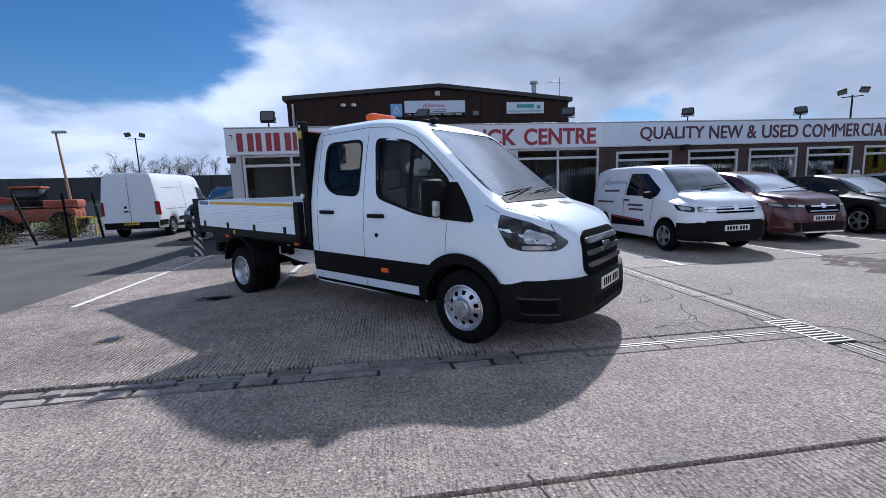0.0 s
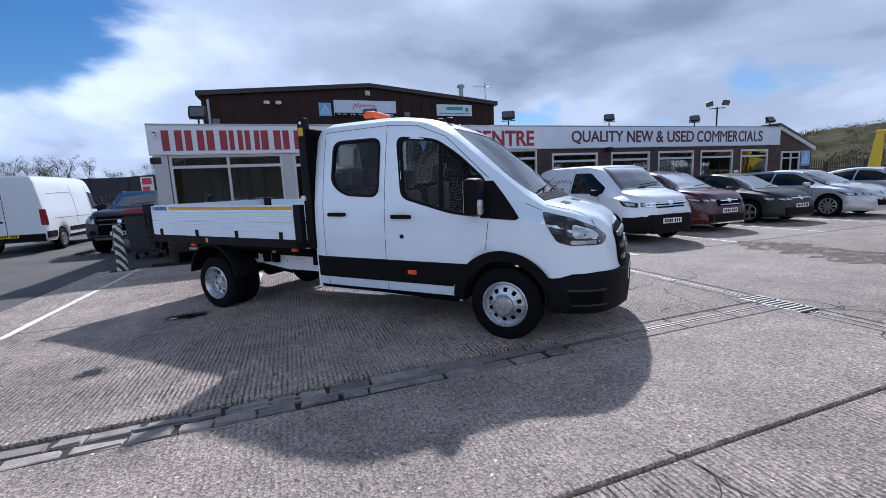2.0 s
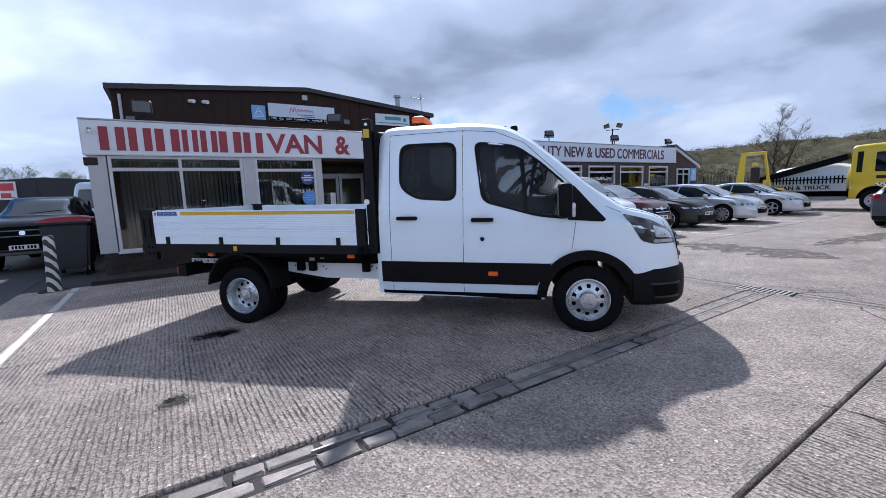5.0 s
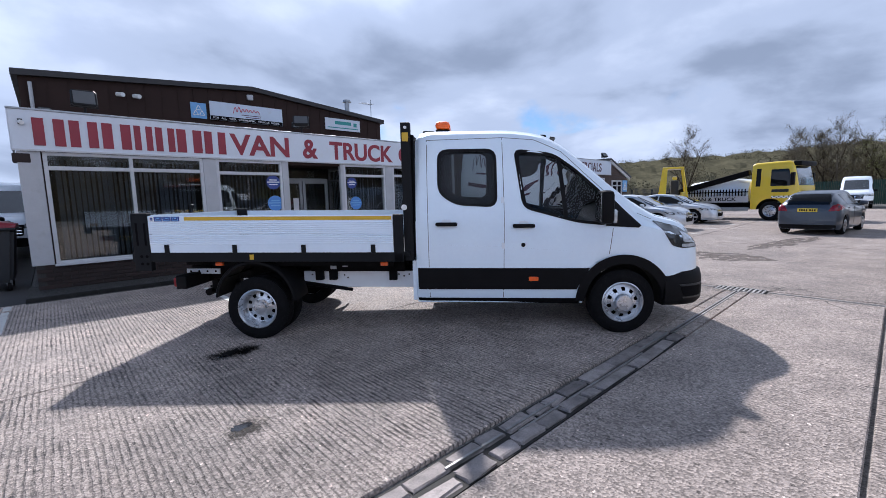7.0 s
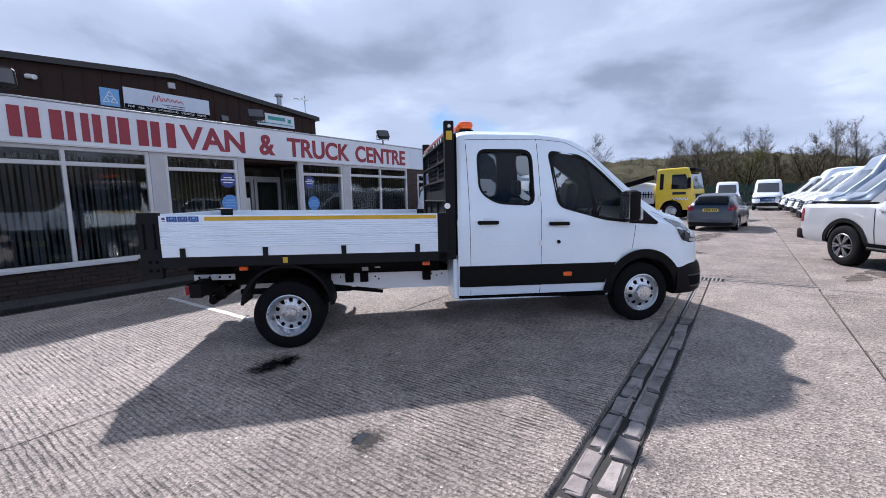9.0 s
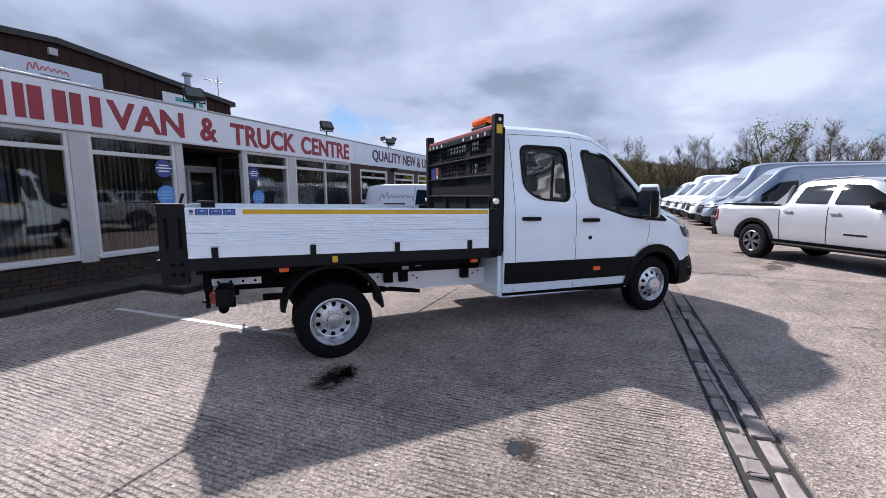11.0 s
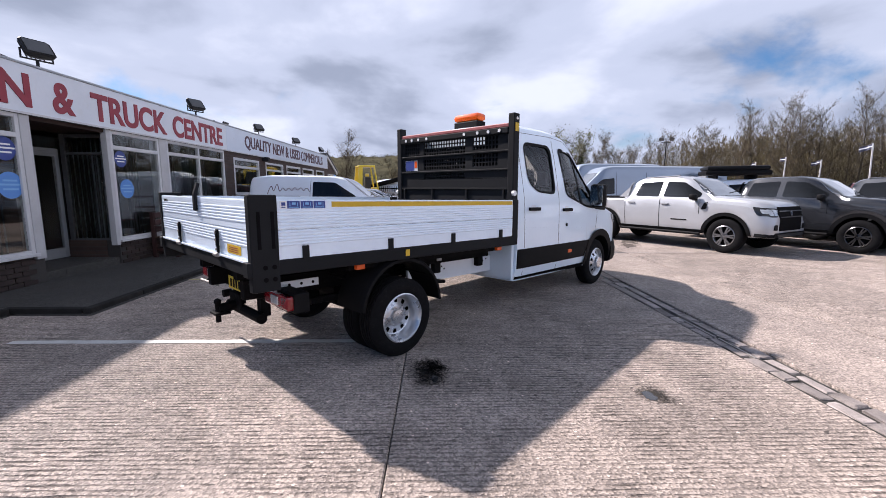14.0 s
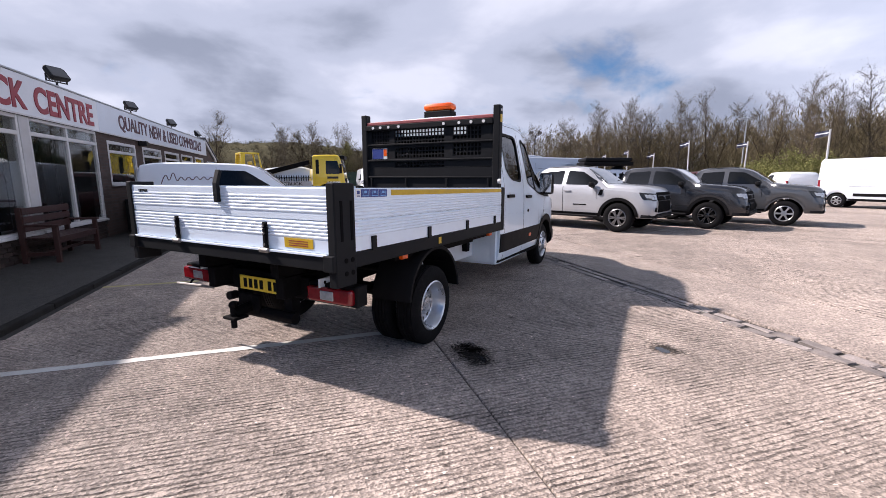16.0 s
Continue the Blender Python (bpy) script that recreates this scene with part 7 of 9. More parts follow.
# small white panel van
SMALL_VAN = dict(paint=M["p_van"], R=0.32, wb=2.785, rim=0.205, rk=(5, True), track=0.80, x0=-3.50, x1=0.86,
    top=[(-3.50, 1.64), (-3.44, 1.76), (-2.6, 1.83), (-1.0, 1.81), (-0.62, 1.74), (-0.15, 1.42), (0.16, 1.19), (0.5, 1.12), (0.72, 1.03), (0.82, 0.88), (0.86, 0.62)],
    wide=[(-3.50, 0.85), (-3.3, 0.90), (-2.0, 0.925), (0.0, 0.925), (0.4, 0.90), (0.65, 0.80), (0.78, 0.68), (0.86, 0.52)],
    belt=[(-3.5, 1.16), (-1.0, 1.12), (0.2, 1.02), (0.86, 0.6)], roof=[(-3.5, 0.72), (-1.2, 0.72), (-0.3, 0.66), (0.2, 0.72), (0.6, 0.66), (0.86, 0.42)],
    side_glass=[[(-1.42, 1.64), (-0.84, 1.62), (-0.28, 1.26), (-0.28, 1.12), (-1.42, 1.14)]],
    screen=[(0.10, -0.66), (0.10, 0.66), (-0.66, 0.58), (-0.66, -0.58)], wip=(0.06, 1.30),
    head_side=[(0.28, 0.98), (0.62, 0.92), (0.66, 0.82), (0.40, 0.86)], front_lamps=[[(0.44, 0.83), (0.68, 0.84), (0.66, 0.93), (0.42, 0.90)]],
    grille=[[(-0.40, 0.80), (0.40, 0.80), (0.40, 0.92), (-0.40, 0.92)]], grille_bars=[(0.90, 0.62), (0.845, 0.62)], badge=0.90,
    bumper=(0.385, 0.67, M["black"]), trim=[[(-2.02, 0.42), (-0.62, 0.46), (-0.66, 0.60), (-2.02, 0.66)]],
    seams=[((-1.48, 1.70), (-1.50, 0.32)), ((-0.34, 1.14), (-0.42, 0.60))], handles=[(-1.34, 1.03)], handle_mat=M["black"], plate_f=0.52, mirror=(-0.42, 1.16), mirror_mat=M["black"])
for key in ("top", "wide", "belt", "roof"):
    SMALL_VAN[key] = [(x if x > -1.2 else -1.2 + (x + 1.2) * 0.835, z) for x, z in SMALL_VAN[key]]
SMALL_VAN.update(x0=-3.12, wb=2.52)
van1, vtree, vlay = vehicle("small_van", "small white panel van with plum script mark and black bumper", "van", pose(6.56, 8.30, 0, 0, 0, -90), SMALL_VAN, ROAD_ROW)
for view, s in (("R", -1), ("L", 1)):
    for x0, x1, z in ((-2.45, -1.75, 1.22), (-2.75, -1.95, 0.95), (-1.30, -0.72, 0.90), (-1.25, -0.70, 0.80)):
        vlay("print_bar", [(x0, z), (x1, z), (x1, z + 0.045), (x0, z + 0.045)], view, 0.004, M["plum"])
    vlay("red_line", [(-2.0, 0.645), (-0.75, 0.585), (-0.75, 0.57), (-2.0, 0.625)], view, 0.015, M["red_print"])
    sm = script_mark(van1, -2.62 if s < 0 else -1.50, -1.50 if s < 0 else -2.62, 1.43, 0.15, 0.0, M["plum"], 9)
    for v in sm.data.vertices:
        hit, _, _, _ = vtree.ray_cast(Vector((v.co.x, 4 * s, v.co.z)), Vector((0, -s, 0)))
        if hit is not None:
            v.co.y = hit.y + s * 0.004 + 0.2 * v.co.y

SUV = dict(paint=M["p_red"], R=0.345, wb=2.675, rim=0.23, rk=(5, True), track=0.80, x0=-3.52, x1=0.90, flare=0.05, sill=0.12, zb=0.22,
    top=[(-3.52, 0.95), (-3.48, 1.15), (-3.25, 1.45), (-2.9, 1.57), (-1.5, 1.63), (-0.95, 1.56), (-0.4, 1.32), (0.02, 1.10), (0.5, 1.04), (0.75, 0.94), (0.85, 0.80), (0.90, 0.58)],
    wide=[(-3.52, 0.78), (-3.3, 0.88), (-2.0, 0.93), (0.0, 0.93), (0.4, 0.91), (0.65, 0.82), (0.8, 0.70), (0.90, 0.54)],
    belt=[(-3.5, 1.05), (-1.0, 1.0), (0.2, 0.94), (0.9, 0.55)], roof=[(-3.5, 0.62), (-2.9, 0.62), (-1.2, 0.64), (-0.4, 0.62), (0.1, 0.74), (0.6, 0.68), (0.9, 0.44)],
    side_glass=[[(-1.62, 1.50), (-1.0, 1.45), (-0.42, 1.12), (-0.42, 1.05), (-1.62, 1.06)], [(-2.55, 1.47), (-1.68, 1.50), (-1.68, 1.06), (-2.45, 1.09)], [(-3.1, 1.36), (-2.62, 1.46), (-2.52, 1.11), (-2.9, 1.14)]],
    screen=[(-0.03, -0.68), (-0.03, 0.68), (-0.86, 0.56), (-0.86, -0.56)], wip=(-0.05, 1.17),
    head_side=[(0.25, 0.90), (0.66, 0.85), (0.72, 0.77), (0.45, 0.80)], front_lamps=[[(0.42, 0.77), (0.70, 0.79), (0.68, 0.86), (0.42, 0.84)]],
    grille=[[(-0.38, 0.66), (0.38, 0.66), (0.44, 0.82), (-0.44, 0.82)]], grille_bars=[(0.80, 0.30), (0.70, 0.34)], badge=0.80,
    front_black=[[(-0.62, 0.28), (0.62, 0.28), (0.66, 0.46), (-0.66, 0.46)]], seams=[((-0.35, 1.02), (-0.42, 0.50)), ((-1.65, 1.05), (-1.62, 0.36))], handles=[(-1.50, 0.96), (-2.42, 0.97)], plate_f=0.55, mirror=(-0.55, 1.10), mirror_mat=M["black"],
    extra=[("skid_plate", [(-0.55, 0.235), (0.55, 0.235), (0.6, 0.265), (-0.6, 0.265)], "F", M["chrome"], 0.012)])
vehicle("family_suv", "dark red family SUV with silver skid plate", "car", pose(9.22, 8.98, 0, 0, 0, -90), SUV, ROAD_ROW)

HATCH = dict(paint=M["p_navy"], R=0.32, wb=2.62, rim=0.225, rk=(5, True), track=0.77, x0=-3.38, x1=0.88, zb=0.18,
    top=[(-3.38, 0.85), (-3.34, 1.0), (-3.05, 1.28), (-2.7, 1.40), (-1.5, 1.47), (-0.95, 1.40), (-0.4, 1.16), (0.0, 0.98), (0.45, 0.90), (0.72, 0.78), (0.83, 0.66), (0.88, 0.5)],
    wide=[(-3.38, 0.76), (-3.2, 0.85), (-2.0, 0.895), (0.0, 0.895), (0.4, 0.87), (0.65, 0.78), (0.8, 0.66), (0.88, 0.5)],
    belt=[(-3.38, 0.95), (-1.0, 0.92), (0.2, 0.84), (0.88, 0.48)], roof=[(-3.38, 0.60), (-2.7, 0.58), (-1.2, 0.60), (-0.4, 0.60), (0.1, 0.72), (0.6, 0.66), (0.88, 0.42)],
    side_glass=[[(-1.58, 1.36), (-1.0, 1.31), (-0.42, 1.02), (-0.42, 0.96), (-1.58, 0.97)], [(-2.5, 1.32), (-1.64, 1.36), (-1.64, 0.97), (-2.45, 0.99)]],
    screen=[(-0.04, -0.66), (-0.04, 0.66), (-0.86, 0.54), (-0.86, -0.54)], wip=(-0.06, 1.03), back_glass=[(-0.58, 1.0), (0.58, 1.0), (0.48, 1.30), (-0.48, 1.30)],
    head_side=[(0.22, 0.78), (0.62, 0.72), (0.68, 0.64), (0.42, 0.66)], front_lamps=[[(0.38, 0.63), (0.68, 0.66), (0.66, 0.73), (0.38, 0.70)]],
    front_black=[[(-0.60, 0.24), (0.60, 0.24), (0.62, 0.46), (-0.62, 0.46)]], grille_bars=[(0.70, 0.36)], badge=0.70, seams=[((-0.35, 0.94), (-0.42, 0.45)), ((-1.61, 0.96), (-1.58, 0.32))], handles=[(-1.48, 0.87), (-2.36, 0.88)], plate_f=0.50, mirror=(-0.55, 1.0))
vehicle("hatchback", "blue-black hatchback car parked nose out", "car", pose(12.25, 9.10, 0, 0, 0, -90), HATCH, ROAD_ROW)

ESTATE = dict(HATCH, paint=M["p_silver"], wb=2.85, x0=-3.88, x1=0.95, rk=(10, False), R=0.33, rim=0.235, track=0.79,
    top=[(-3.88, 0.85), (-3.84, 1.0), (-3.6, 1.30), (-3.3, 1.42), (-1.6, 1.49), (-1.05, 1.43), (-0.5, 1.20), (-0.02, 1.0), (0.45, 0.92), (0.76, 0.80), (0.88, 0.68), (0.95, 0.5)],
    wide=[(-3.88, 0.80), (-3.7, 0.88), (-2.0, 0.93), (0.0, 0.93), (0.4, 0.91), (0.68, 0.82), (0.84, 0.70), (0.95, 0.52)],
    belt=[(-3.88, 0.95), (-1.0, 0.92), (0.2, 0.85), (0.95, 0.48)], roof=[(-3.88, 0.62), (-3.2, 0.60), (-1.2, 0.62), (-0.4, 0.62), (0.1, 0.75), (0.6, 0.69), (0.95, 0.44)],
    side_glass=[[(-1.68, 1.38), (-1.1, 1.33), (-0.48, 1.04), (-0.48, 0.97), (-1.68, 0.98)], [(-2.7, 1.37), (-1.74, 1.39), (-1.74, 0.98), (-2.65, 1.0)], [(-3.42, 1.28), (-2.76, 1.36), (-2.72, 1.01), (-3.25, 1.05)]],
    screen=[(-0.08, -0.68), (-0.08, 0.68), (-0.95, 0.56), (-0.95, -0.56)], grille=[[(-0.34, 0.34), (0.34, 0.34), (0.42, 0.52), (-0.42, 0.52)]], front_black=[], grille_bars=[(0.64, 0.34), (0.60, 0.36)], plate_f=0.52, seams=[((-0.40, 0.95), (-0.46, 0.45)), ((-1.71, 0.97), (-1.68, 0.32))], handles=[(-1.58, 0.89), (-2.6, 0.90)])
vehicle("estate_car", "silver estate car with multi-spoke alloy wheels", "car", pose(15.25, 8.75, 0, 0, 0, -90), ESTATE, ROAD_ROW)
SALOON = dict(ESTATE, paint=M["p_silver"], rk=(5, True), wb=2.71, x0=-3.82,
    top=[(-3.82, 0.9), (-3.78, 1.02), (-3.2, 1.08), (-2.55, 1.36), (-1.7, 1.47), (-1.05, 1.41), (-0.5, 1.19), (-0.02, 1.0), (0.45, 0.92), (0.76, 0.80), (0.88, 0.68), (0.95, 0.5)],
    side_glass=[[(-1.62, 1.36), (-1.1, 1.31), (-0.48, 1.04), (-0.48, 0.97), (-1.62, 0.98)], [(-2.55, 1.25), (-1.68, 1.37), (-1.68, 0.98), (-2.55, 1.0)]])
vehicle("saloon_car", "pale silver saloon car parked nose out", "car", pose(19.95, 8.85, 0, 0, 0, -90), SALOON, ROAD_ROW)
SMALL_HATCH = dict(HATCH, paint=M["p_steel"], wb=2.54, x0=-3.22, x1=0.80, R=0.30, rim=0.20, track=0.73, rk=(7, False),
    top=[(-3.22, 0.85), (-3.20, 0.95), (-2.98, 1.28), (-2.7, 1.40), (-1.5, 1.47), (-0.95, 1.40), (-0.35, 1.14), (0.0, 0.98), (0.4, 0.90), (0.65, 0.78), (0.75, 0.64), (0.80, 0.5)],
    wide=[(-3.22, 0.74), (-3.1, 0.82), (-2.4, 0.87), (0.0, 0.86), (0.4, 0.83), (0.6, 0.75), (0.73, 0.62), (0.80, 0.5)],
    back_glass=[(-0.60, 1.0), (0.60, 1.0), (0.50, 1.34), (-0.50, 1.34)], rear_lamps=[[(0.52, 0.78), (0.80, 0.80), (0.74, 1.02), (0.60, 0.95)]],
    tail_side=[(-3.2, 0.82), (-2.86, 0.86), (-2.92, 0.98), (-3.08, 1.02)], rear_black=[[(-0.72, 0.20), (0.72, 0.20), (0.74, 0.34), (-0.74, 0.34)]], plate_b=0.82)
vehicle("small_hatchback", "blue-grey small hatchback with yellow rear plate", "car", pose(17.84, 3.73, 0, 0, 0, -6.5), SMALL_HATCH)

PICK = "pickups parked in a slanting row"
PICKUP = dict(paint=M["p_pearl"], R=0.395, wb=3.27, rim=0.235, rk=(6, True), rim_mat=M["satin_alloy"], track=0.82, tw=0.25, x0=-4.42, x1=0.90, flare=0.07, sill=0.10, zb=0.40, arch=0.47,
    top=[(-4.42, 1.16), (-4.38, 1.20), (-2.72, 1.22), (-2.62, 1.30), (-2.46, 1.74), (-2.25, 1.83), (-1.4, 1.86), (-1.05, 1.80), (-0.6, 1.50), (-0.32, 1.30), (0.0, 1.275), (0.5, 1.235), (0.76, 1.165), (0.86, 1.04), (0.90, 0.78)],
    wide=[(-4.42, 0.92), (-4.3, 0.94), (0.3, 0.94), (0.55, 0.93), (0.74, 0.89), (0.85, 0.82), (0.90, 0.74)],
    belt=[(-4.42, 1.12), (-2.0, 1.16), (-0.4, 1.14), (0.4, 1.08), (0.9, 0.7)], roof=[(-4.42, 0.90), (-2.8, 0.88), (-2.3, 0.66), (-1.3, 0.66), (-0.7, 0.64), (-0.2, 0.82), (0.5, 0.80), (0.9, 0.60)],
    side_glass=[[(-1.55, 1.72), (-1.12, 1.68), (-0.66, 1.36), (-0.66, 1.26), (-1.55, 1.27)], [(-2.30, 1.67), (-1.68, 1.72), (-1.68, 1.27), (-2.36, 1.28)]],
    screen=[(-0.36, -0.70), (-0.36, 0.70), (-1.02, 0.58), (-1.02, -0.58)], wip=(-0.36, 1.37), back_glass=[(-0.55, 1.34), (0.55, 1.34), (0.5, 1.66), (-0.5, 1.66)],
    head_side=[(0.50, 1.08), (0.80, 1.04), (0.84, 0.88), (0.62, 0.90)], front_lamps=[[(0.60, 0.86), (0.78, 0.86), (0.78, 1.06), (0.60, 1.05)]], front_black=[[(0.60, 0.58), (0.76, 0.58), (0.74, 0.70), (0.62, 0.70)], [(-0.76, 0.58), (-0.60, 0.58), (-0.62, 0.70), (-0.74, 0.70)]],
    grille=[[(-0.54, 0.56), (0.54, 0.56), (0.52, 0.84), (0.58, 0.90), (0.58, 1.08), (-0.58, 1.08), (-0.58, 0.90), (-0.52, 0.84)]], grille_bars=[(0.99, 0.54), (0.86, 0.50)], bar_mat=M["bar_grey"], badge=0.93, bumper=(0.60, 0.53, M["black"]), rear_black=[[(-0.85, 0.44), (0.85, 0.44), (0.85, 0.62), (-0.85, 0.62)]], rear_lamps=[[(0.80, 0.80), (0.90, 0.80), (0.90, 1.10), (0.80, 1.10)]], tail_side=[(-4.42, 0.82), (-4.34, 0.82), (-4.34, 1.10), (-4.42, 1.10)],
    extra=[("skid_plate", [(-0.60, 0.43), (0.60, 0.43), (0.66, 0.495), (-0.66, 0.495)], "F", M["bar_grey"], 0.032)],
    seams=[((-2.64, 1.16), (-2.60, 0.50)), ((-1.62, 1.22), (-1.60, 0.50)), ((-0.62, 1.20), (-0.60, 0.88))], handles=[(-1.48, 1.10), (-2.44, 1.11)], mirror=(-0.72, 1.28), mirror_mat=M["black"])
PICKUP["top"] = [(x, z if z < 1.3 else 1.3 + (z - 1.3) * 0.89) for x, z in PICKUP["top"]]
PICKUP["side_glass"] = [[(x, z if z < 1.3 else 1.3 + (z - 1.3) * 0.87) for x, z in poly] for poly in PICKUP["side_glass"]]
p1, ptree, play = vehicle("pickup_truck", "pale silver double-cab pickup with bright-faced alloy wheels", "pickup", pose(4.23, -1.02, 0, 0, 0, -150.3), PICKUP, PICK)


def pickup_fittings(car, rails=True, cover=True, sail=M["black"]):
    """Side steps, roof rails and the bed cover."""
    for s in (-1, 1):
        part("side_step", rod(bm_new(), (-2.72, 0.93 * s, 0.40), (-0.55, 0.93 * s, 0.40), 0.035, seg=10), M["black"], car)
        if rails:
            part("roof_rail", rod(bm_new(), (-2.22, 0.61 * s, 1.765), (-1.30, 0.61 * s, 1.80), 0.014, seg=8), M["bar_grey"], car)
    if cover:
        part("bed_cover", box(bm_new(), -4.34, -2.74, -0.80, 0.80, 1.215, 1.25, 0.012), M["matt_black"], car)
    part("tail_bumper", box(bm_new(), -4.54, -4.36, -0.93, 0.93, 0.44, 0.66, 0.03), M["black"], car, smooth=True)
    for s in (-1, 1):
        bm_ = prism(bm_new(), [(-2.56, 1.60), (-2.50, 1.66), (-2.62, 1.50), (-2.96, 1.23), (-2.66, 1.21)], 0.05, Matrix.Translation((0, 0.76 * s - 0.025, 0)))
        part("sail_panel", bm_, sail, car)


pickup_fittings(p1, sail=M["p_pearl"])
for view in ("R", "L"):
    play("wing_vent", rounded([(-0.56, 0.98), (-0.44, 1.0), (-0.42, 1.16), (-0.50, 1.14)], 0.02), view, 0.008, M["black"])
    play("door_badge", [(-1.28, 0.70), (-0.88, 0.70), (-0.88, 0.73), (-1.28, 0.73)], view, 0.004, M["black"])
PICK2 = dict(PICKUP, paint=M["p_grey"], rk=(6, True), wb=3.08, x0=-4.28, x1=0.95, R=0.385, handle_mat=M["p_grey"], rim_mat=M["dark_alloy"])
p2, _, _ = vehicle("pickup_truck", "dark grey double-cab pickup with black alloy wheels", "pickup", pose(4.07, -4.01, 0, 0, 0, -150.3), PICK2, PICK)
pickup_fittings(p2, False, False, M["p_grey"])
PICK3 = dict(PICKUP, paint=M["p_mid"], rk=(6, False), wb=3.15, x0=-4.22, x1=0.90, R=0.38, rim_mat=M["alloy"], flare=0.05, flare_mat=M["p_mid"])
p3, _, _ = vehicle("pickup_truck", "mid grey double-cab pickup with roof rails", "pickup", pose(3.95, -6.95, 0, 0, 0, -150.3), PICK3, PICK)
pickup_fittings(p3, True, False, M["p_mid"])
PICK4 = dict(PICKUP, paint=M["p_navy"], rk=(6, False), plate_f=0.60)
p4, _, _ = vehicle("pickup_truck", "blue-black double-cab pickup facing the yard", "pickup", pose(-5.72, 15.75, 0, 0, 0, -92), PICK4)
pickup_fittings(p4, True, False)
PICK5 = dict(PICKUP, paint=M["p_van"], rk=(6, False), x0=-4.42,
    top=[(-4.42, 1.5), (-4.36, 1.74), (-2.5, 1.82), (-2.25, 1.83), (-1.4, 1.86), (-1.05, 1.80), (-0.6, 1.50), (-0.32, 1.30), (0.0, 1.275), (0.5, 1.235), (0.76, 1.165), (0.86, 1.04), (0.90, 0.78)],
    roof=[(-4.42, 0.68), (-2.8, 0.68), (-2.3, 0.66), (-1.3, 0.66), (-0.7, 0.64), (-0.2, 0.82), (0.5, 0.80), (0.9, 0.60)],
    side_glass=PICKUP["side_glass"] + [[(-4.2, 1.66), (-2.7, 1.70), (-2.7, 1.28), (-4.2, 1.28)]])
p5, _, _ = vehicle("pickup_truck", "white pickup with canopy and black roof tent", "pickup", pose(10.35, -7.3, 0, 0, 0, -110), PICK5)
bm = box(bm_new(), -3.1, -0.9, -0.66, 0.66, 2.0, 2.18, 0.05)
rt_ = part("roof_tent", bm, M["black"], p5, "black hard-shell roof tent", smooth=True)
part("tent_lid", box(bm_new(), -3.05, -0.95, -0.62, 0.62, 2.185, 2.36, 0.07), M["frame_grey"], rt_, smooth=True)
for x in (-2.7, -1.4):
    part("roof_bar", box(bm_new(), x - 0.03, x + 0.03, -0.66, 0.66, 1.86, 1.995, 0.01), M["black"], rt_)
PICK6 = dict(PICKUP, paint=M["p_red"], rk=(6, False))
vehicle("pickup_truck", "dark red pickup behind the slanting row", "pickup", pose(9.6, -12.4, 0, 0, 0, -150.3), PICK6)

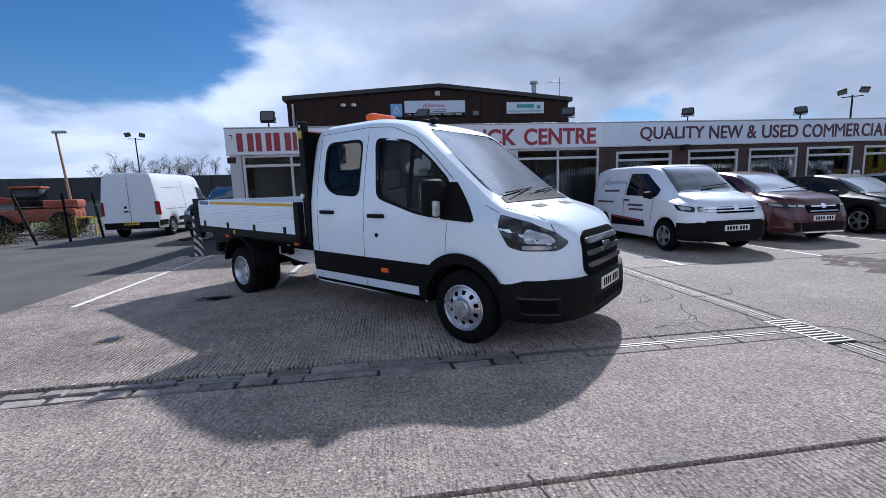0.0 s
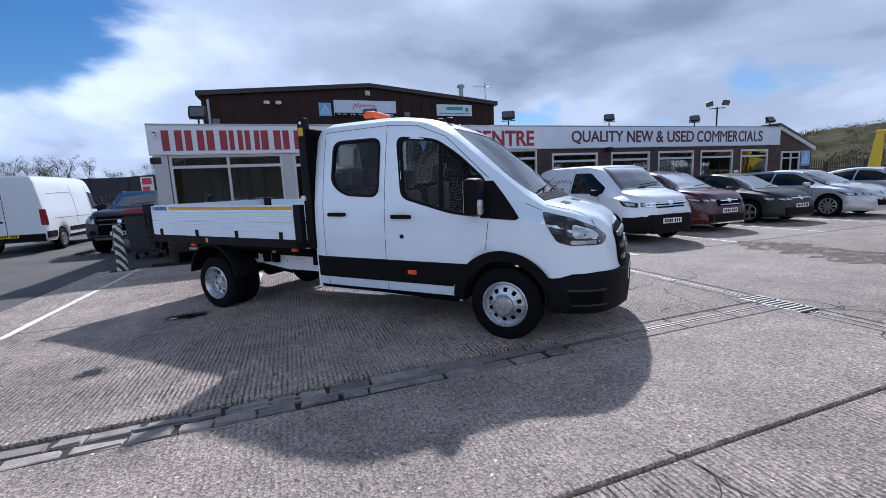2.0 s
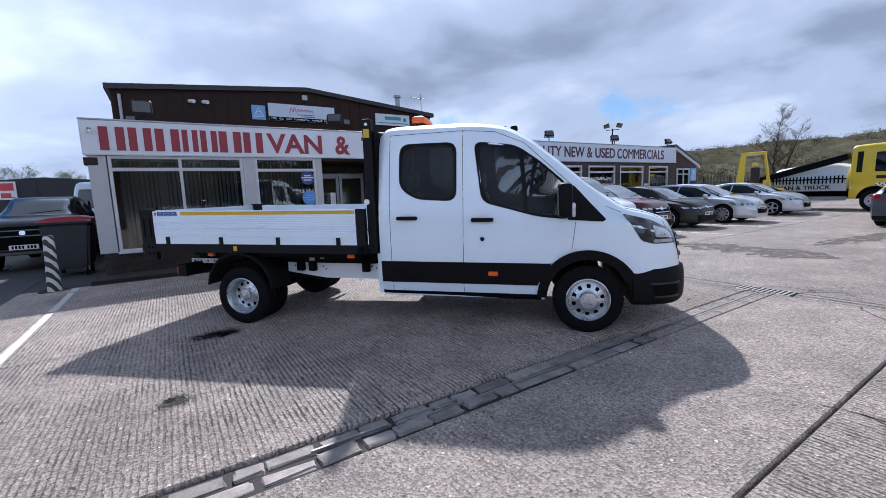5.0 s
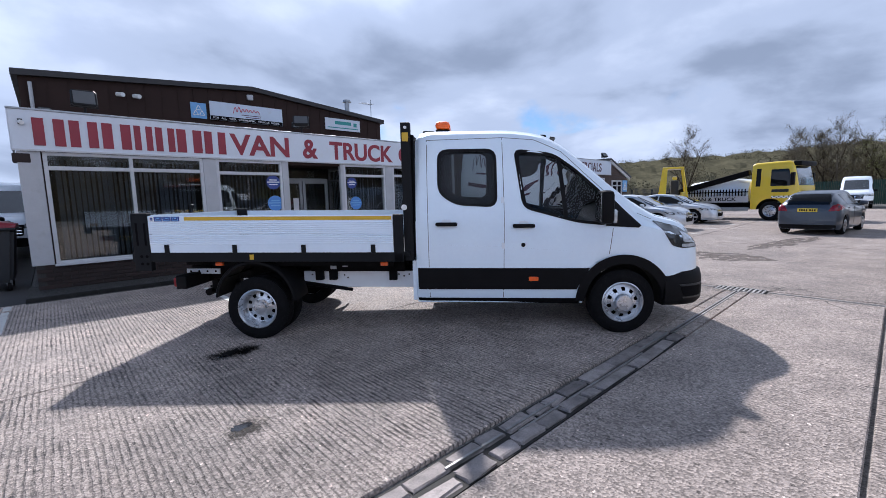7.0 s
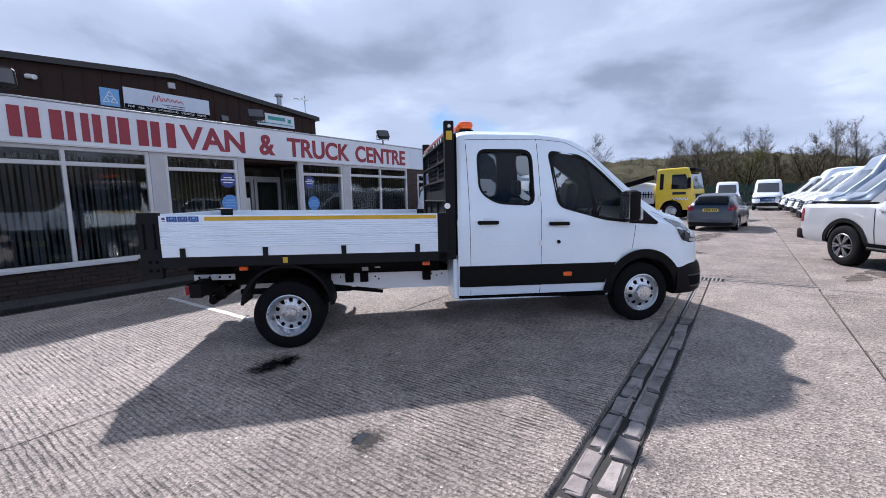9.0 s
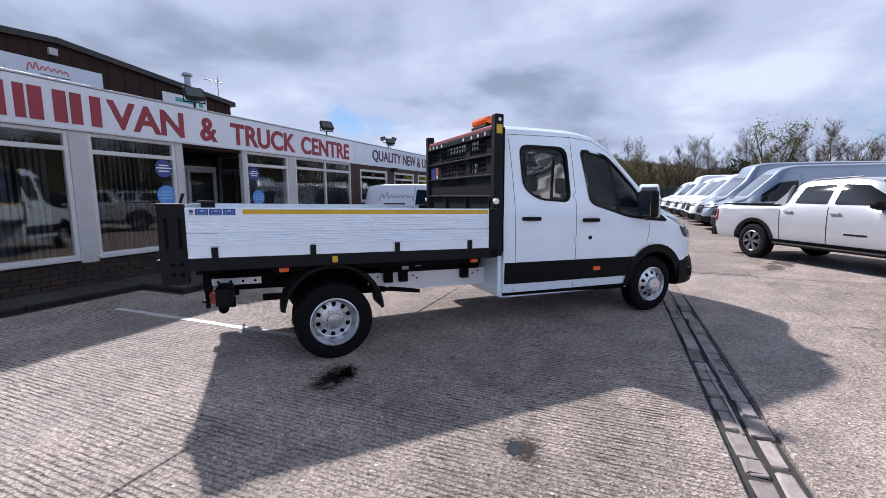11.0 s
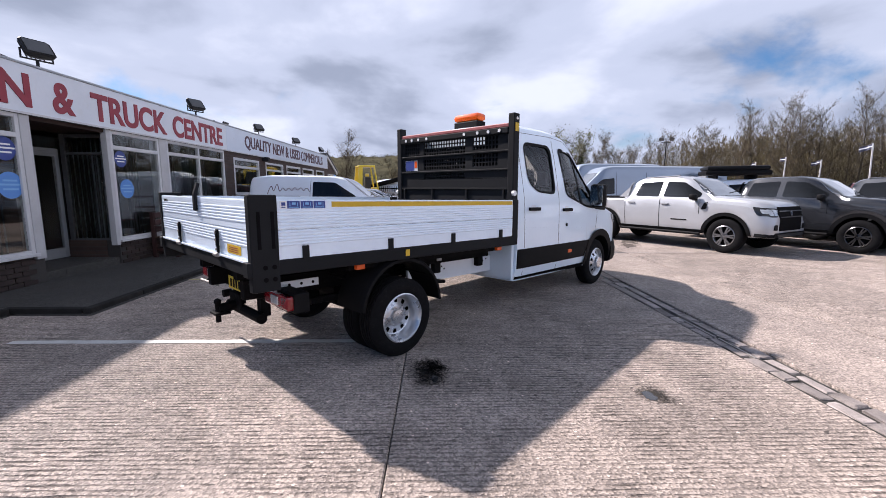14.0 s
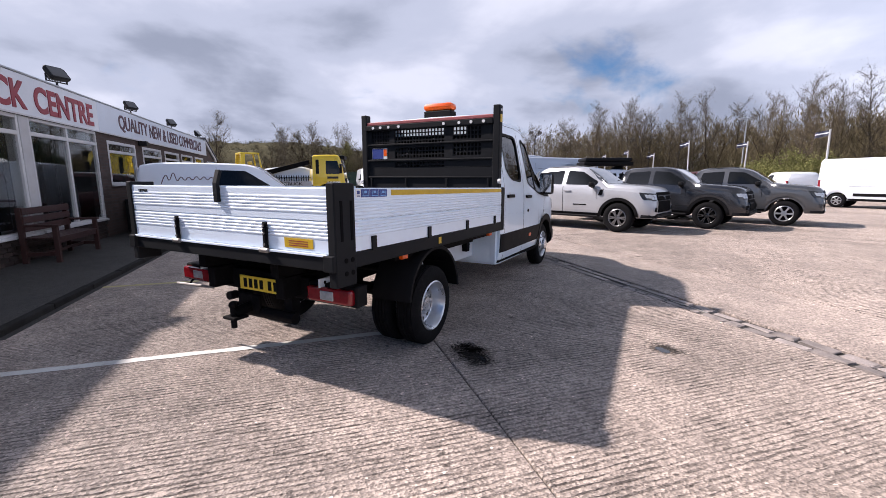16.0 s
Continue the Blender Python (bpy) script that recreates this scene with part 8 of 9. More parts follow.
# large panel vans
BIGVAN = dict(paint=M["p_van"], R=0.345, wb=3.665, rim=0.205, rk=(6, False), track=0.86, x0=-4.72, x1=1.0, zb=0.34, sill=0.12, rt=0.16,
    top=[(-4.72, 2.36), (-4.66, 2.42), (-1.2, 2.45), (-0.72, 2.36), (-0.35, 2.02), (0.05, 1.62), (0.36, 1.34), (0.6, 1.27), (0.82, 1.15), (0.94, 0.95), (1.0, 0.68)],
    wide=[(-4.72, 0.96), (-4.6, 0.99), (0.2, 1.0), (0.5, 0.98), (0.7, 0.90), (0.88, 0.76), (1.0, 0.54)],
    belt=[(-4.7, 1.3), (-0.6, 1.25), (0.1, 1.18), (0.6, 1.05), (1.0, 0.66)], roof=[(-4.7, 0.82), (-1.0, 0.82), (-0.4, 0.78), (0.1, 0.80), (0.6, 0.78), (1.0, 0.44)],
    side_glass=[[(-1.12, 1.92), (-0.62, 1.86), (-0.12, 1.44), (-0.12, 1.22), (-1.12, 1.26)]], screen=[(-0.70, 1.42), (0.70, 1.42), (0.66, 2.14), (-0.66, 2.14)], screen_view="F",
    head_side=[(0.40, 1.12), (0.74, 1.06), (0.84, 0.92), (0.60, 0.92)], front_lamps=[[(0.46, 0.92), (0.78, 0.94), (0.76, 1.10), (0.50, 1.06)]], grille=[[(-0.44, 0.70), (0.44, 0.70), (0.48, 1.04), (-0.48, 1.04)]], grille_bars=[(0.95, 0.42), (0.86, 0.42), (0.77, 0.42)], badge=0.88,
    bumper=(0.42, 0.64, M["black"]), trim=[[(-4.70, 0.46), (-4.12, 0.46), (-4.12, 0.66), (-4.70, 0.66)], [(-3.2, 0.58), (-0.5, 0.58), (-0.5, 0.72), (-3.2, 0.72)]],
    rear_black=[[(-0.92, 0.36), (0.92, 0.36), (0.92, 0.60), (-0.92, 0.60)]], rear_lamps=[[(0.86, 0.86), (0.96, 0.86), (0.95, 1.36), (0.86, 1.36)]], tail_side=[(-4.71, 0.86), (-4.58, 0.86), (-4.60, 1.36), (-4.71, 1.36)],
    seams=[((-1.2, 2.15), (-1.2, 0.5)), ((-2.5, 2.15), (-2.5, 0.5)), ((-0.14, 1.18), (-0.2, 0.85)), ((-4.2, 1.85), (-2.6, 1.9)), ((-4.2, 1.05), (-1.3, 1.05))], handles=[(-1.05, 1.12)], handle_mat=M["black"], plate_b=0.56, mirror=(-0.18, 1.34), mirror_mat=M["black"],
    extra=[("door_seam", [(-0.006, 0.62), (0.006, 0.62), (0.006, 2.25), (-0.006, 2.25)], "B", M["matt_black"], 0.003), ("rear_handle", [(0.05, 0.98), (0.2, 0.98), (0.2, 1.03), (0.05, 1.03)], "B", M["black"], 0.02), ("badge", [(0.10, 1.12), (0.18, 1.12), (0.18, 1.20), (0.10, 1.20)], "B", M["black"], 0.01)])
vehicle("panel_van", "white long panel van seen from its rear doors", "van", pose(-9.5, 21.95, 0, 0, 0, 91), BIGVAN)
FLEET = "white vans parked side by side"
HIGH = dict(BIGVAN, top=[(x, z + 0.26 if z > 2.3 else z) for x, z in BIGVAN["top"]], rear_lamps=[])
LONGVAN = dict(BIGVAN, x0=-6.0, wb=4.6, top=[(x - 1.28 if x < -4 else x, z) for x, z in BIGVAN["top"]], wide=[(x - 1.28 if x < -4 else x, z) for x, z in BIGVAN["wide"]], belt=[(x - 1.28 if x < -4 else x, z) for x, z in BIGVAN["belt"]], roof=[(x - 1.28 if x < -4 else x, z) for x, z in BIGVAN["roof"]], rear_lamps=[], tail_side=[(-5.99, 0.86), (-5.86, 0.86), (-5.88, 1.36), (-5.99, 1.36)], trim=[[(-4.0, 0.58), (-0.5, 0.58), (-0.5, 0.72), (-4.0, 0.72)]])
vehicle("panel_van", "silver-blue long panel van parked nose out", "van", pose(13.0, 0.0, 0, 0, 0, 91), dict(LONGVAN, paint=M["p_bluevan"]), FLEET)
vehicle("panel_van", "silver-blue high-roof panel van parked nose out", "van", pose(15.7, 0.10, 0, 0, 0, 93), dict(HIGH, paint=M["p_bluevan"]), FLEET)
vanA, _, _ = vehicle("panel_van", "white panel van parked nose out in the fleet row", "van", pose(18.6, 0.15, 0, 0, 0, 92), LONGVAN, FLEET)
vanB, _, _ = vehicle("panel_van", "white high-roof panel van parked nose out", "van", pose(27.0, 0.10, 0, 0, 0, 92), HIGH, FLEET)
for x in (21.4, 24.2, 29.8, 32.6):
    copy_thing(vanA, pose(x, 0.1 + random.uniform(-0.2, 0.2), 0, 0, 0, 92))
copy_thing(vanA, pose(41.5, 4.4, 0, 0, 0, 182))
copy_thing(vanA, pose(37.5, 1.6, 0, 0, 0, 178))
copy_thing(vanA, pose(-4.9, 21.6, 0, 0, 0, -90))
YARDVAN = dict(LONGVAN, x0=-5.42, wb=4.6, tail_side=[(-5.41, 0.86), (-5.30, 0.86), (-5.32, 1.36), (-5.41, 1.36)])
for key in ("top", "wide", "belt", "roof"):
    YARDVAN[key] = [(x - 0.70 if x < -4 else x, z) for x, z in BIGVAN[key]]
vehicle("panel_van", "long white panel van parked across the yard", "van", pose(4.44, -19.66, 0, 0, 0, -165), YARDVAN)
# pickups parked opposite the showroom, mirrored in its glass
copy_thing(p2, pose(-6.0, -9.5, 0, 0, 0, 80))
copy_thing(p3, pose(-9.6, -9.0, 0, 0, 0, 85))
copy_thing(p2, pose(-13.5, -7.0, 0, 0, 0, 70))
GREYVAN = dict(SMALL_VAN, rear_lamps=[[(0.74, 0.8), (0.86, 0.8), (0.84, 1.3), (0.74, 1.3)]])
vehicle("small_van", "small white panel van facing away across the yard", "van", pose(14.2, -21.3, 0, 0, 0, -32), GREYVAN)

# ---- recovery truck ----
rec = thing("recovery_truck", "yellow cab recovery truck with white bed and dark boom", "truck", pose(23.9, 5.9, 0, 0, 0, -100))
cb_top = pchip([(-1.25, 2.86), (-1.15, 2.92), (0.2, 2.95), (0.42, 2.86), (0.62, 2.1), (0.72, 1.5), (0.78, 0.9)])
cbh = hull(-1.25, 0.78, cb_top, lambda x: 0.55, pchip([(-1.25, 1.17), (0.3, 1.18), (0.6, 1.14), (0.78, 1.05)]), lambda x: 1.55, lambda x: 1.08, ((-0.40, 0.5, 0.60),), 0.08, round_top=0.12)
rtree = BVHTree.FromBMesh(cbh)
part("cab_body", cbh, (M["p_yellow"], M["matt_black"]), rec, smooth=True)
for view in ("R", "L"):
    part("side_window", panel(rtree, rounded([(-0.42, 2.55), (0.30, 2.55), (0.50, 1.80), (0.40, 1.72), (-0.42, 1.72)], 0.06), view, 0.006), M["tint"], rec, smooth=True)
    part("cab_marking", panel(rtree, [(-1.05, 1.72), (-0.85, 1.72), (-0.85, 2.62), (-1.05, 2.62)], view, 0.004), M["frame_grey"], rec)
    part("cab_lettering_bar", panel(rtree, [(-0.35, 1.42), (0.35, 1.42), (0.35, 1.56), (-0.35, 1.56)], view, 0.006), M["p_navy"], rec)
    part("check_band", panel(rtree, [(-0.35, 1.12), (0.45, 1.12), (0.45, 1.24), (-0.35, 1.24)], view, 0.005), M["white"], rec)
    for k in range(8):
        part("check_square", panel(rtree, [(-0.35 + k * 0.1, 1.12 + 0.06 * (k % 2)), (-0.3 + k * 0.1, 1.12 + 0.06 * (k % 2)), (-0.3 + k * 0.1, 1.18 + 0.06 * (k % 2)), (-0.35 + k * 0.1, 1.18 + 0.06 * (k % 2))], view, 0.008), M["matt_black"], rec)
part("windscreen", panel(rtree, rounded([(-1.0, 1.72), (1.0, 1.72), (0.95, 2.66), (-0.95, 2.66)], 0.08), "F", 0.006), M["screen"], rec, smooth=True)
part("sun_visor", box(bm_new(), 0.42, 0.74, -1.0, 1.0, 2.68, 2.90, 0.04), M["black"], rec, smooth=True)
part("front_bumper", box(bm_new(), 0.70, 0.92, -1.15, 1.15, 0.40, 0.85, 0.05), M["frame_grey"], rec, smooth=True)
part("grille", panel(rtree, [(-0.8, 0.9), (0.8, 0.9), (0.8, 1.45), (-0.8, 1.45)], "F", 0.008), M["matt_black"], rec)
for s in (-1, 1):
    mi = part("door_mirror", box(bm_new(), 0.45, 0.60, 1.28 * s - 0.10, 1.28 * s + 0.10, 1.75, 2.35, 0.03), M["black"], rec, smooth=True)
    part("mirror_arm", rod(bm_new(), (0.5, 1.1 * s, 2.3), (0.52, 1.28 * s, 2.3), 0.02), M["black"], mi)
    part("chassis_rail", box(bm_new(), -6.4, -1.0, 0.40 * s - 0.05, 0.40 * s + 0.05, 0.62, 0.86), M["chassis"], rec)
    part("side_guard", box(bm_new(), -3.4, -1.35, 1.10 * s - 0.02, 1.10 * s + 0.02, 0.48, 0.66, 0.01), M["galv"], rec)
    sb = part("bed_side", box(bm_new(), -6.2, -1.35, 1.16 * s - 0.02, 1.16 * s + 0.02, 0.92, 1.26, 0.01), M["white_pier"], rec, "white bed side with dark lettering")
    words("bed_words", "VAN & TRUCK", M["black"], sb, -4.1, -1.9, 1.0, 1.19, 1.182 * s, face=-1 if s < 0 else 1, depth=0.004, bold=0.02)
    for k in range(4):
        part("letter_block", box(bm_new(), -5.6 + k * 0.32, -5.4 + k * 0.32, min(1.181 * s, 1.186 * s), max(1.181 * s, 1.186 * s), 1.0, 1.19), M["black"], sb)
part("bed_floor", box(bm_new(), -6.3, -1.33, -1.13, 1.13, 0.88, 0.95), M["frame_grey"], rec)
part("boom", box(bm_new(), 0, 4.6, -0.16, 0.16, -0.14, 0.14, 0.03, Matrix.Translation((-5.9, -0.86, 1.35)) @ Matrix.Rotation(radians(-14), 4, "Y")), M["chassis"], rec)
part("boom_post", box(bm_new(), -6.0, -5.7, -1.05, -0.65, 0.95, 1.4, 0.02), M["chassis"], rec)
for x0, x1 in ((-4.7, -1.5),):
    for k in range(22):
        part("picket", box(bm_new(), x0 + k * 0.15, x0 + k * 0.15 + 0.05, -1.12, -1.10, 1.26, 1.62), M["chassis"], rec)
    part("picket_rail", box(bm_new(), x0, x1 + 0.1, -1.095, -1.07, 1.44, 1.50), M["chassis"], rec)
bm = bm_new()
cv = hull(-4.9, -1.5, pchip([(-4.9, 1.6), (-4.4, 2.05), (-2.2, 2.2), (-1.5, 2.05)]), lambda x: 1.0, lambda x: 0.85, lambda x: 1.5, lambda x: 0.62, (), 0.2)
part("covered_load", cv, (M["p_van"], M["matt_black"]), rec, "white covered load on the bed", smooth=True)
bm.free()
ws_t = wheel_set(0.48, 0.28, 0.29, "deep", M["wheel_silver"])
for s in (-1, 1):
    put_wheel(rec, ws_t, -0.40, 1.0 * s)
    put_wheel(rec, ws_t, -4.6, 0.98 * s)

# yellow machine cab
ymc = thing("machine_cab", "yellow machine cab with a solid rear panel and a tapering window", "machine", pose(22.75, 11.05, 0, 0, 0, -68))
for s in (-1, 1):
    part("post", rod(bm_new(), (0.47, 0.5 * s, 2.88), (0.74, 0.6 * s, 1.1), 0.05, seg=6), M["p_yellow"], ymc)
    bm = prism(bm_new(), [(-0.52, 2.92), (-0.30, 2.92), (-0.36, 1.1), (-0.74, 1.1)], 0.06, Matrix.Translation((0, 0.55 * s - 0.03, 0)))
    part("rear_panel", bm, M["p_yellow"], ymc)
part("roof", box(bm_new(), -0.54, 0.52, -0.62, 0.62, 2.85, 2.96, 0.03), M["p_yellow"], ymc)
part("headrest", box(bm_new(), -0.02, 0.22, -0.14, 0.14, 2.25, 2.45, 0.04), M["p_yellow"], ymc, smooth=True)
part("engine_cover", box(bm_new(), -1.2, 1.3, -0.8, 0.8, 0.5, 1.1, 0.06), M["p_yellow"], ymc, smooth=True)
part("base", box(bm_new(), -1.3, 1.4, -0.75, 0.75, 0.0, 0.5, 0.06), M["chassis"], ymc, smooth=True)
part("seat", box(bm_new(), -0.1, 0.3, -0.25, 0.25, 1.1, 2.2, 0.05), M["seat"], ymc, smooth=True)
part("dashboard", box(bm_new(), 0.45, 0.75, -0.5, 0.5, 1.1, 1.55, 0.05), M["p_yellow"], ymc, smooth=True)

# ---- bin, bollard, bench ----
wb_ = thing("wheeled_bin", "large dark wheeled bin with a red lid", "bin", pose(-4.72, 13.6, 0))
M["bin_dark"] = pbr("dark_bin_plastic", (0.018, 0.020, 0.024), 0.5, var=0.2, scale=5, fine=120, bump=0.1)
M["bin_red"] = pbr("red_bin_lid", (0.34, 0.03, 0.045), 0.45, var=0.15, scale=5)
bm = prism(bm_new(), [(-0.32, 0.16), (0.32, 0.16), (0.42, 1.14), (-0.42, 1.14)], 1.0, Matrix.Translation((0, -0.5, 0)))
bmesh.ops.bevel(bm, geom=bm.edges[:], offset=0.05, segments=2, affect="EDGES")
part("tub", bm, M["bin_dark"], wb_, smooth=True)
bm = box(bm_new(), -0.46, 0.46, -0.54, 0.54, 1.13, 1.17, 0.015)
part("rim", bm, M["bin_dark"], wb_)
bm = hull(-0.45, 0.45, pchip([(-0.45, 1.22), (-0.2, 1.29), (0.2, 1.30), (0.45, 1.24)]), lambda x: 1.171, lambda x: 0.53, lambda x: 1.19, lambda x: 0.46, (), 0.1, round_top=0.06)
part("lid", bm, (M["bin_red"], M["bin_red"]), wb_, "faded red lid", smooth=True)
for x in (-0.26, 0.26):
    for y in (-0.36, 0.36):
        part("castor", rod(bm_new(), (x - 0.025, y, 0.08), (x + 0.025, y, 0.08), 0.08, seg=14), M["rubber"], wb_)
        part("castor_fork", box(bm_new(), x - 0.04, x + 0.04, y - 0.03, y + 0.03, 0.10, 0.20), M["galv"], wb_)

bol = thing("bollard", "post wrapped in black and white zebra tape", "bollard", pose(-4.70, 11.3, 0, 4, 2, 0))
bm = bm_new()
lathe(bm, [(0.001, 0), (0.105, 0.0), (0.10, 0.2), (0.085, 0.6), (0.08, 0.95), (0.06, 1.0), (0.001, 1.0)], 18)
part("wrapped_post", bm, zebra("zebra_wrap"), bol, smooth=True)
bm = bm_new()
lathe(bm, [(0.001, 0.012), (0.22, 0.008), (0.24, -0.01)], 18)
part("footing", bm, M["soil"], bol)

ben = thing("bench", "red-brown stained wooden garden bench on the path", "bench", pose(3.60, 11.96, 0.06, 0, 0, 0))
BL = 0.69
for s in (-1, 1):
    x = BL * s
    bm = box(bm_new(), x - 0.035, x + 0.035, -0.27, -0.20, 0.0, 0.60, 0.006)
    part("leg", bm, M["bench"], ben)
    bm = box(bm_new(), x - 0.035, x + 0.035, 0.18, 0.25, 0.0, 0.92, 0.006)
    bmesh.ops.transform(bm, matrix=Matrix.Translation((0, 0, 0)) @ Matrix.Shear("XY", 4, (0.0, 0.0)), verts=bm.verts)
    part("leg", bm, M["bench"], ben)
    part("armrest", box(bm_new(), x - 0.045, x + 0.045, -0.30, 0.20, 0.60, 0.64, 0.012), M["bench"], ben)
    part("stretcher", box(bm_new(), x - 0.02, x + 0.02, -0.20, 0.18, 0.12, 0.18), M["bench"], ben)
for k in range(5):
    part("seat_slat", box(bm_new(), -BL - 0.02, BL + 0.02, -0.27 + k * 0.093, -0.19 + k * 0.093, 0.40, 0.425, 0.005), M["bench"], ben)
part("apron", box(bm_new(), -BL + 0.035, BL - 0.035, -0.25, -0.21, 0.32, 0.40, 0.005), M["bench"], ben)
for k in range(3):
    part("back_slat", box(bm_new(), -BL - 0.02, BL + 0.02, 0.155, 0.18, 0.52 + k * 0.14, 0.63 + k * 0.14, 0.006), M["bench"], ben)
part("brace", box(bm_new(), -BL + 0.02, BL - 0.02, -0.02, 0.02, 0.13, 0.17), M["bench"], ben)
gm = thing("wall_cabinet", "dark metal cabinet standing against the brick wall", "cabinet", pose(7.75, 12.05, 0.06))
boxed("cabinet_body", M["frame_grey"], gm, (-0.35, 0.35, -0.22, 0.22, 0, 0.85), 0.015)
boxed("cabinet_door", M["frame_grey"], gm, (-0.31, 0.31, -0.235, -0.221, 0.05, 0.80), 0.006)

# ---- poles, flags, fences ----
def twin_flood(x, y, h, rz):
    p = thing("floodlight_pole", "tall thin pole with two black floodlights", "street lamp", pose(x, y, 0, 0, 0, rz), group="floodlight poles")
    part("pole", rod(bm_new(), (0, 0, 0), (0, 0, h), 0.07, 0.045), M["lamp_black"], p)
    part("crossbar", rod(bm_new(), (-0.5, 0, h - 0.1), (0.5, 0, h - 0.1), 0.03), M["lamp_black"], p)
    for s in (-1, 1):
        hd = part("lamp_head", box(bm_new(), -0.22, 0.22, -0.08, 0.08, -0.17, 0.17, 0.03, Matrix.Translation((0.5 * s, -0.1, h + 0.22)) @ Matrix.Rotation(radians(30), 4, "X") @ Matrix.Rotation(radians(12 * s), 4, "Y")), M["lamp_black"], p, smooth=True)
        part("lamp_lens", box(bm_new(), -0.19, 0.19, -0.092, -0.082, -0.14, 0.14, 0, Matrix.Translation((0.5 * s, -0.1, h + 0.22)) @ Matrix.Rotation(radians(30), 4, "X") @ Matrix.Rotation(radians(12 * s), 4, "Y")), M["lens"], hd)
    return p


twin_flood(28.2, 23.2, 6.2, -40)
twin_flood(39.1, -17.8, 6.4, -110)
twin_flood(-20.8, 40.0, 6.6, 25)
sl = thing("street_lamp", "leaning lamp post with a rusty pink base", "street lamp", pose(-18.0, 27.4, 0, 0, -3, 20))
part("pole", rod(bm_new(), (0, 0, 0), (0, 0, 5.3), 0.08, 0.05), pbr("faded_orange_pole", (0.42, 0.24, 0.16), 0.6, var=0.25, scale=2), sl)
part("lamp_head", box(bm_new(), -0.16, 0.5, -0.12, 0.12, 5.28, 5.42, 0.03, None), M["galv"], sl, smooth=True)
sl2 = thing("street_lamp", "slim grey street lamp among the bare trees", "street lamp", pose(26.0, -33.5, 0, 0, 0, 40))
part("pole", rod(bm_new(), (0, 0, 0), (0, 0, 7.2), 0.08, 0.05), M["galv"], sl2)
part("lamp_head", box(bm_new(), -0.1, 0.7, -0.12, 0.12, 7.15, 7.28, 0.03), M["galv"], sl2, smooth=True)
M["flag_dark"] = pbr("blue_white_flag", (0.04, 0.045, 0.08), 0.8, var=0.3, scale=2)
M["flag_light"] = pbr("white_flag", (0.60, 0.62, 0.66), 0.8, var=0.1, scale=2)


def flag(x, y, h, k):
    f = thing("flagpole", "white flagpole with a small blue and white flag", "flagpole", pose(x, y, 0, 0, random.uniform(-2, 2), 0), group="flagpoles")
    part("pole", rod(bm_new(), (0, 0, 0), (0, 0, h), 0.055, 0.045), M["white_pier"], f)
    for band, (z0, z1, mt) in enumerate(((0.98, 0.935, M["flag_dark"]), (0.935, 0.91, M["flag_light"]), (0.91, 0.85, M["flag_dark"]))):
        bm_ = bm_new()
        prev = None
        for i in range(13):
            u = i / 12
            yy = 0.16 * math.sin(u * 7 + k) * u
            dz = -0.25 * u * u
            row = [bm_.verts.new((0.05 + u * 0.7, yy, h * (0.4 + 0.6 * z0) + dz * 0.5)), bm_.verts.new((0.05 + u * 0.7, yy + 0.02, h * (0.4 + 0.6 * z1) + dz * 0.5))]
            if prev:
                bm_.faces.new((prev[0], prev[1], row[1], row[0]))
            prev = row
        part("flag_cloth", bm_, mt, f, smooth=True)
    return f


random.seed(8)
for k, (x, y, h) in enumerate(((26.5, -23.0, 3.7), (22.2, -22.6, 4.5), (17.0, -22.0, 4.0), (9.9, -18.6, 4.0), (30.5, -23.5, 4.2), (34.5, -24.0, 4.0))):
    flag(x, y, h, k)

M["fence_dark"] = pbr("dark_fence_steel", (0.03, 0.033, 0.035), 0.6, var=0.25, scale=4)
M["fence_green"] = pbr("green_mesh_fence", (0.02, 0.055, 0.04), 0.7, var=0.25, scale=3)


def palisade(name, x0, y0, x1, y1, h, material, label, gap=0.155, wd=0.065):
    n_ = int(math.hypot(x1 - x0, y1 - y0) / gap)
    f = thing(name, label, "fence", kind="structure")
    d = Vector((x1 - x0, y1 - y0, 0)).normalized()
    ang = math.degrees(math.atan2(d.y, d.x))
    bm_ = bm_new()
    for i in range(n_):
        px, py = x0 + d.x * gap * i, y0 + d.y * gap * i
        mt = pose(px, py, 0, 0, 0, ang)
        prism(bm_, [(-wd / 2, 0.05), (wd / 2, 0.05), (wd / 2, h - 0.12), (0, h), (-wd / 2, h - 0.12)], 0.012, mt)
    tagged(part("pale", bm_, material, f), kind="stuff")
    for z in (0.35, h - 0.4):
        part("rail", box(bm_new(), 0, gap * n_, 0.014, 0.05, z - 0.025, z + 0.025, 0, pose(x0, y0, 0, 0, 0, ang)), material, f)
    for i in range(0, n_, 18):
        part("post", box(bm_new(), -0.05, 0.05, 0.05, 0.13, 0, h - 0.1, 0, pose(x0 + d.x * gap * i, y0 + d.y * gap * i, 0, 0, 0, ang)), material, f)
    return f


palisade("palisade_fence", 19.9, 13.4, 50.0, 12.0, 1.9, M["fence_dark"], "dark steel palisade fence beside the showroom")
palisade("green_fence", 52.0, 14.0, 46.0, -14.0, 2.3, M["fence_green"], "dark green fence at the end of the yard", 0.13, 0.1)
palisade("side_fence", -13.8, 26.5, -3.0, 27.5, 1.9, M["fence_dark"], "dark steel fence behind the side yard", 0.2, 0.05)
lf = thing("post_fence", "old mesh fence on leaning posts beside the yard", "fence", kind="structure")
